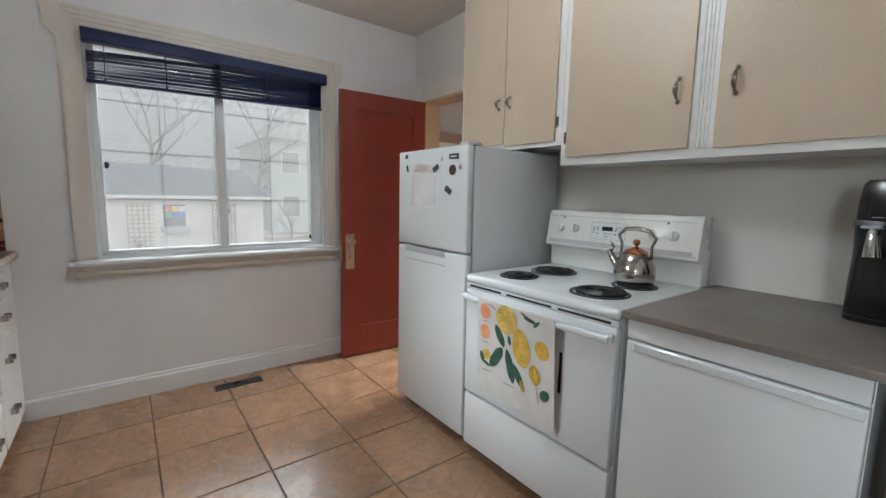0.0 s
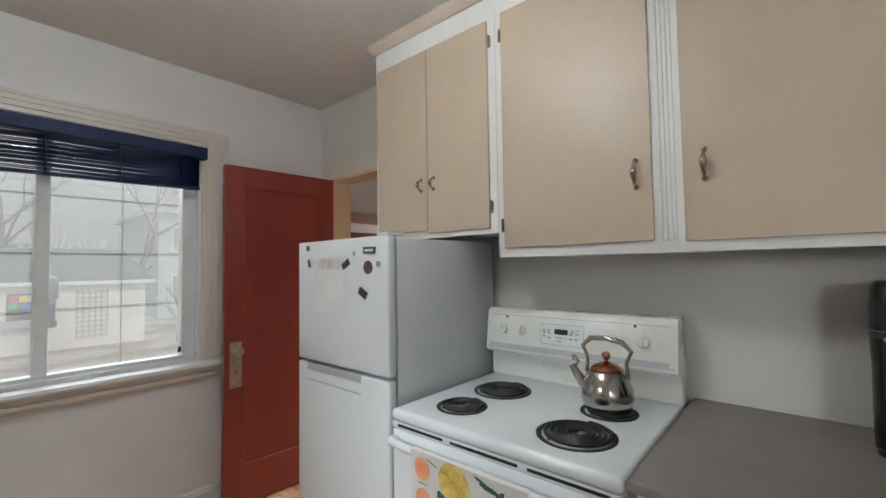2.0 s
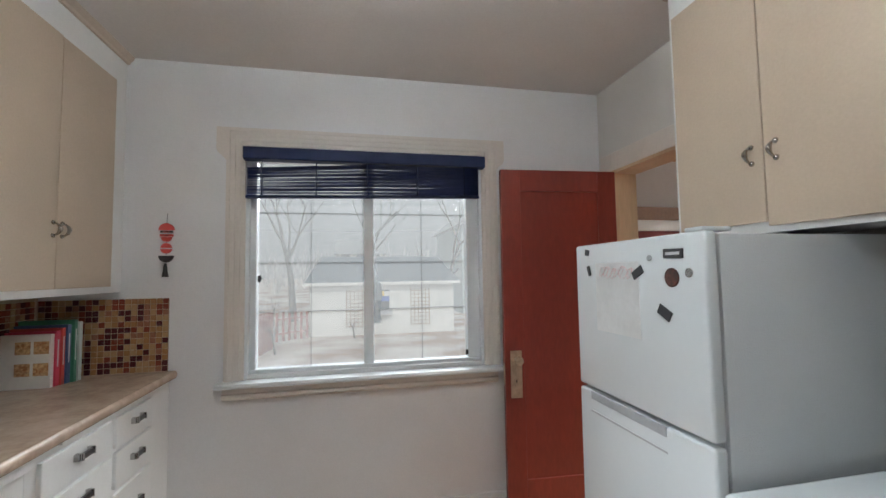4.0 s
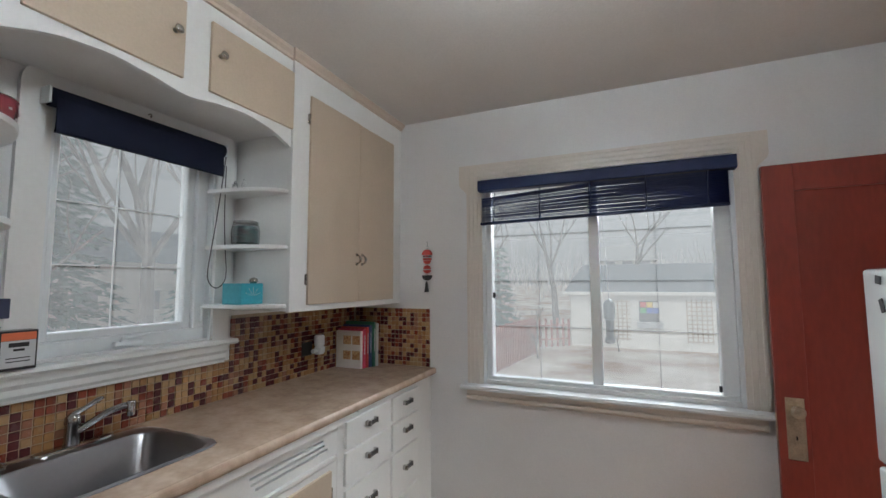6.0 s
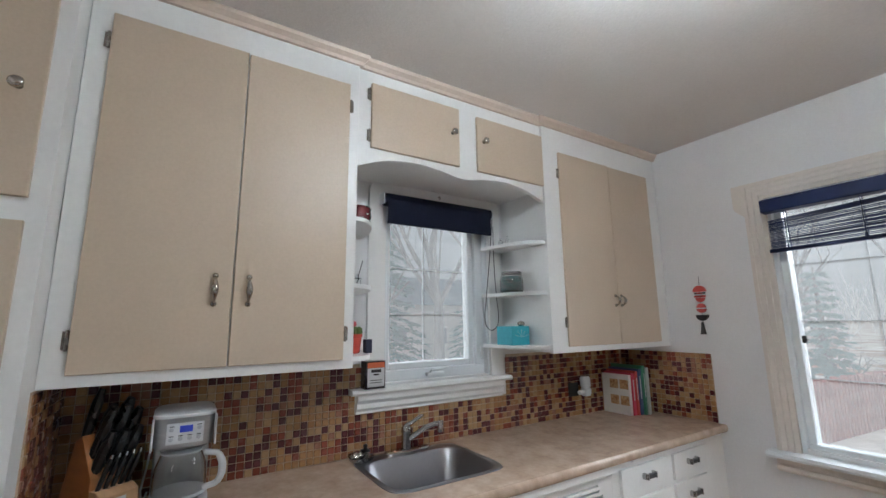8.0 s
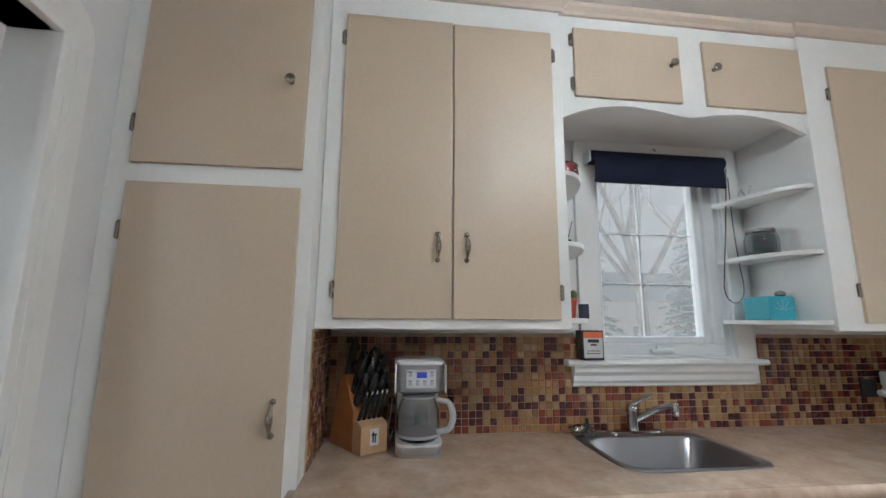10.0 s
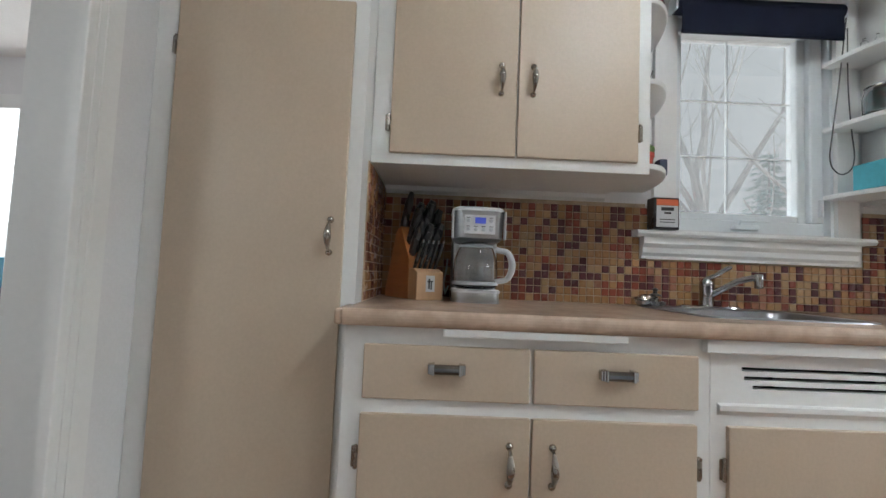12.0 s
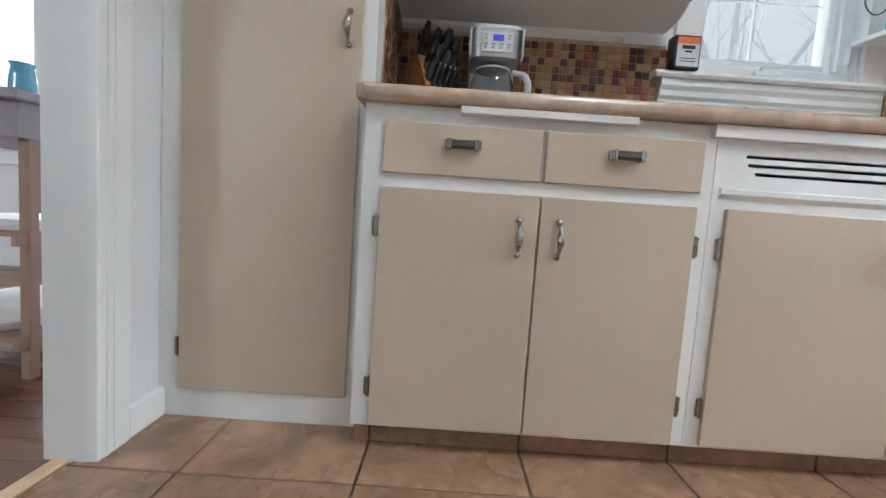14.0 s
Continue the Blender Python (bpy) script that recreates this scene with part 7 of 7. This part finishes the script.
lay(sp_w, Vector((XW + 0.005, 0.1535, CT + 0.001)), Vector((0, 1, 0)), Vector((1, 0, 0)), 99, 14, behind_window, lambda c: 0.40 < c.y < 0.98)
lay(sp_n, Vector((XW + 0.009, YN - 0.005, CT + 0.001)), Vector((1, 0, 0)), Vector((0, -1, 0)), 20, 14, lambda c: c.z > 1.296, lambda c: False)
lay(sp_s, Vector((XW + 0.009, 0.1520, CT + 0.001)), Vector((1, 0, 0)), Vector((0, 1, 0)), 13, 15, lambda c: c.z > 1.332, lambda c: False)

# ---- floor tiles ----
tp, tx0, ty0 = 0.4082, 0.051, 0.195
bm = bmesh.new()
add_box(bm, -tp / 2 + 0.003, tp / 2 - 0.003, -tp / 2 + 0.003, tp / 2 - 0.003, -0.010, 0.0, 0.0018)
tile_me = bpy.data.meshes.new("tile")
bm.to_mesh(tile_me)
bm.free()
tile_me.materials.append(M_FLOOR)
for i in range(-3, 9):
    for j in range(-2, 7):
        cx, cy = tx0 + (i + 0.5) * tp, ty0 + (j + 0.5) * tp
        lo_x, hi_x = max(cx - tp / 2, XW), min(cx + tp / 2, 3.5)
        lo_y, hi_y = max(cy - tp / 2, YS - 0.04), min(cy + tp / 2, YN)
        if hi_x - lo_x < 0.02 or hi_y - lo_y < 0.02:
            continue
        if hi_x - lo_x > tp - 0.001 and hi_y - lo_y > tp - 0.001:
            place("tile", tile_me, (cx, cy, 0), floor)
        else:
            boxes("tile", [(lo_x + 0.003, hi_x - 0.003, lo_y + 0.003, hi_y - 0.003, -0.010, 0.0)], M_FLOOR, 0.0018, floor)
for j in range(-1, 8):
    y0, y1 = max(ty0 + (j - 0.0) * tp, 0.149), min(ty0 + (j + 1) * tp, YN)
    boxes("tile", [(LF - 0.055, LF - 0.047, y0 + 0.002, y1 - 0.002, 0.001, 0.069)], M_FLOOR, 0.001, kick)

# ---- dining room floorboards ----
for i in range(52):
    x0 = -2.7 + 0.09 * i
    for y0, y1 in (((-4.0, -2.3), (-2.3, YS - 0.085)) if i % 2 else ((-4.0, -3.1), (-3.1, -1.4), (-1.4, YS - 0.085))):
        boxes("board", [(x0 + 0.001, x0 + 0.089, y0 + 0.001, y1 - 0.001, -0.012, 0.0)], M_PLANK, 0, dfl)
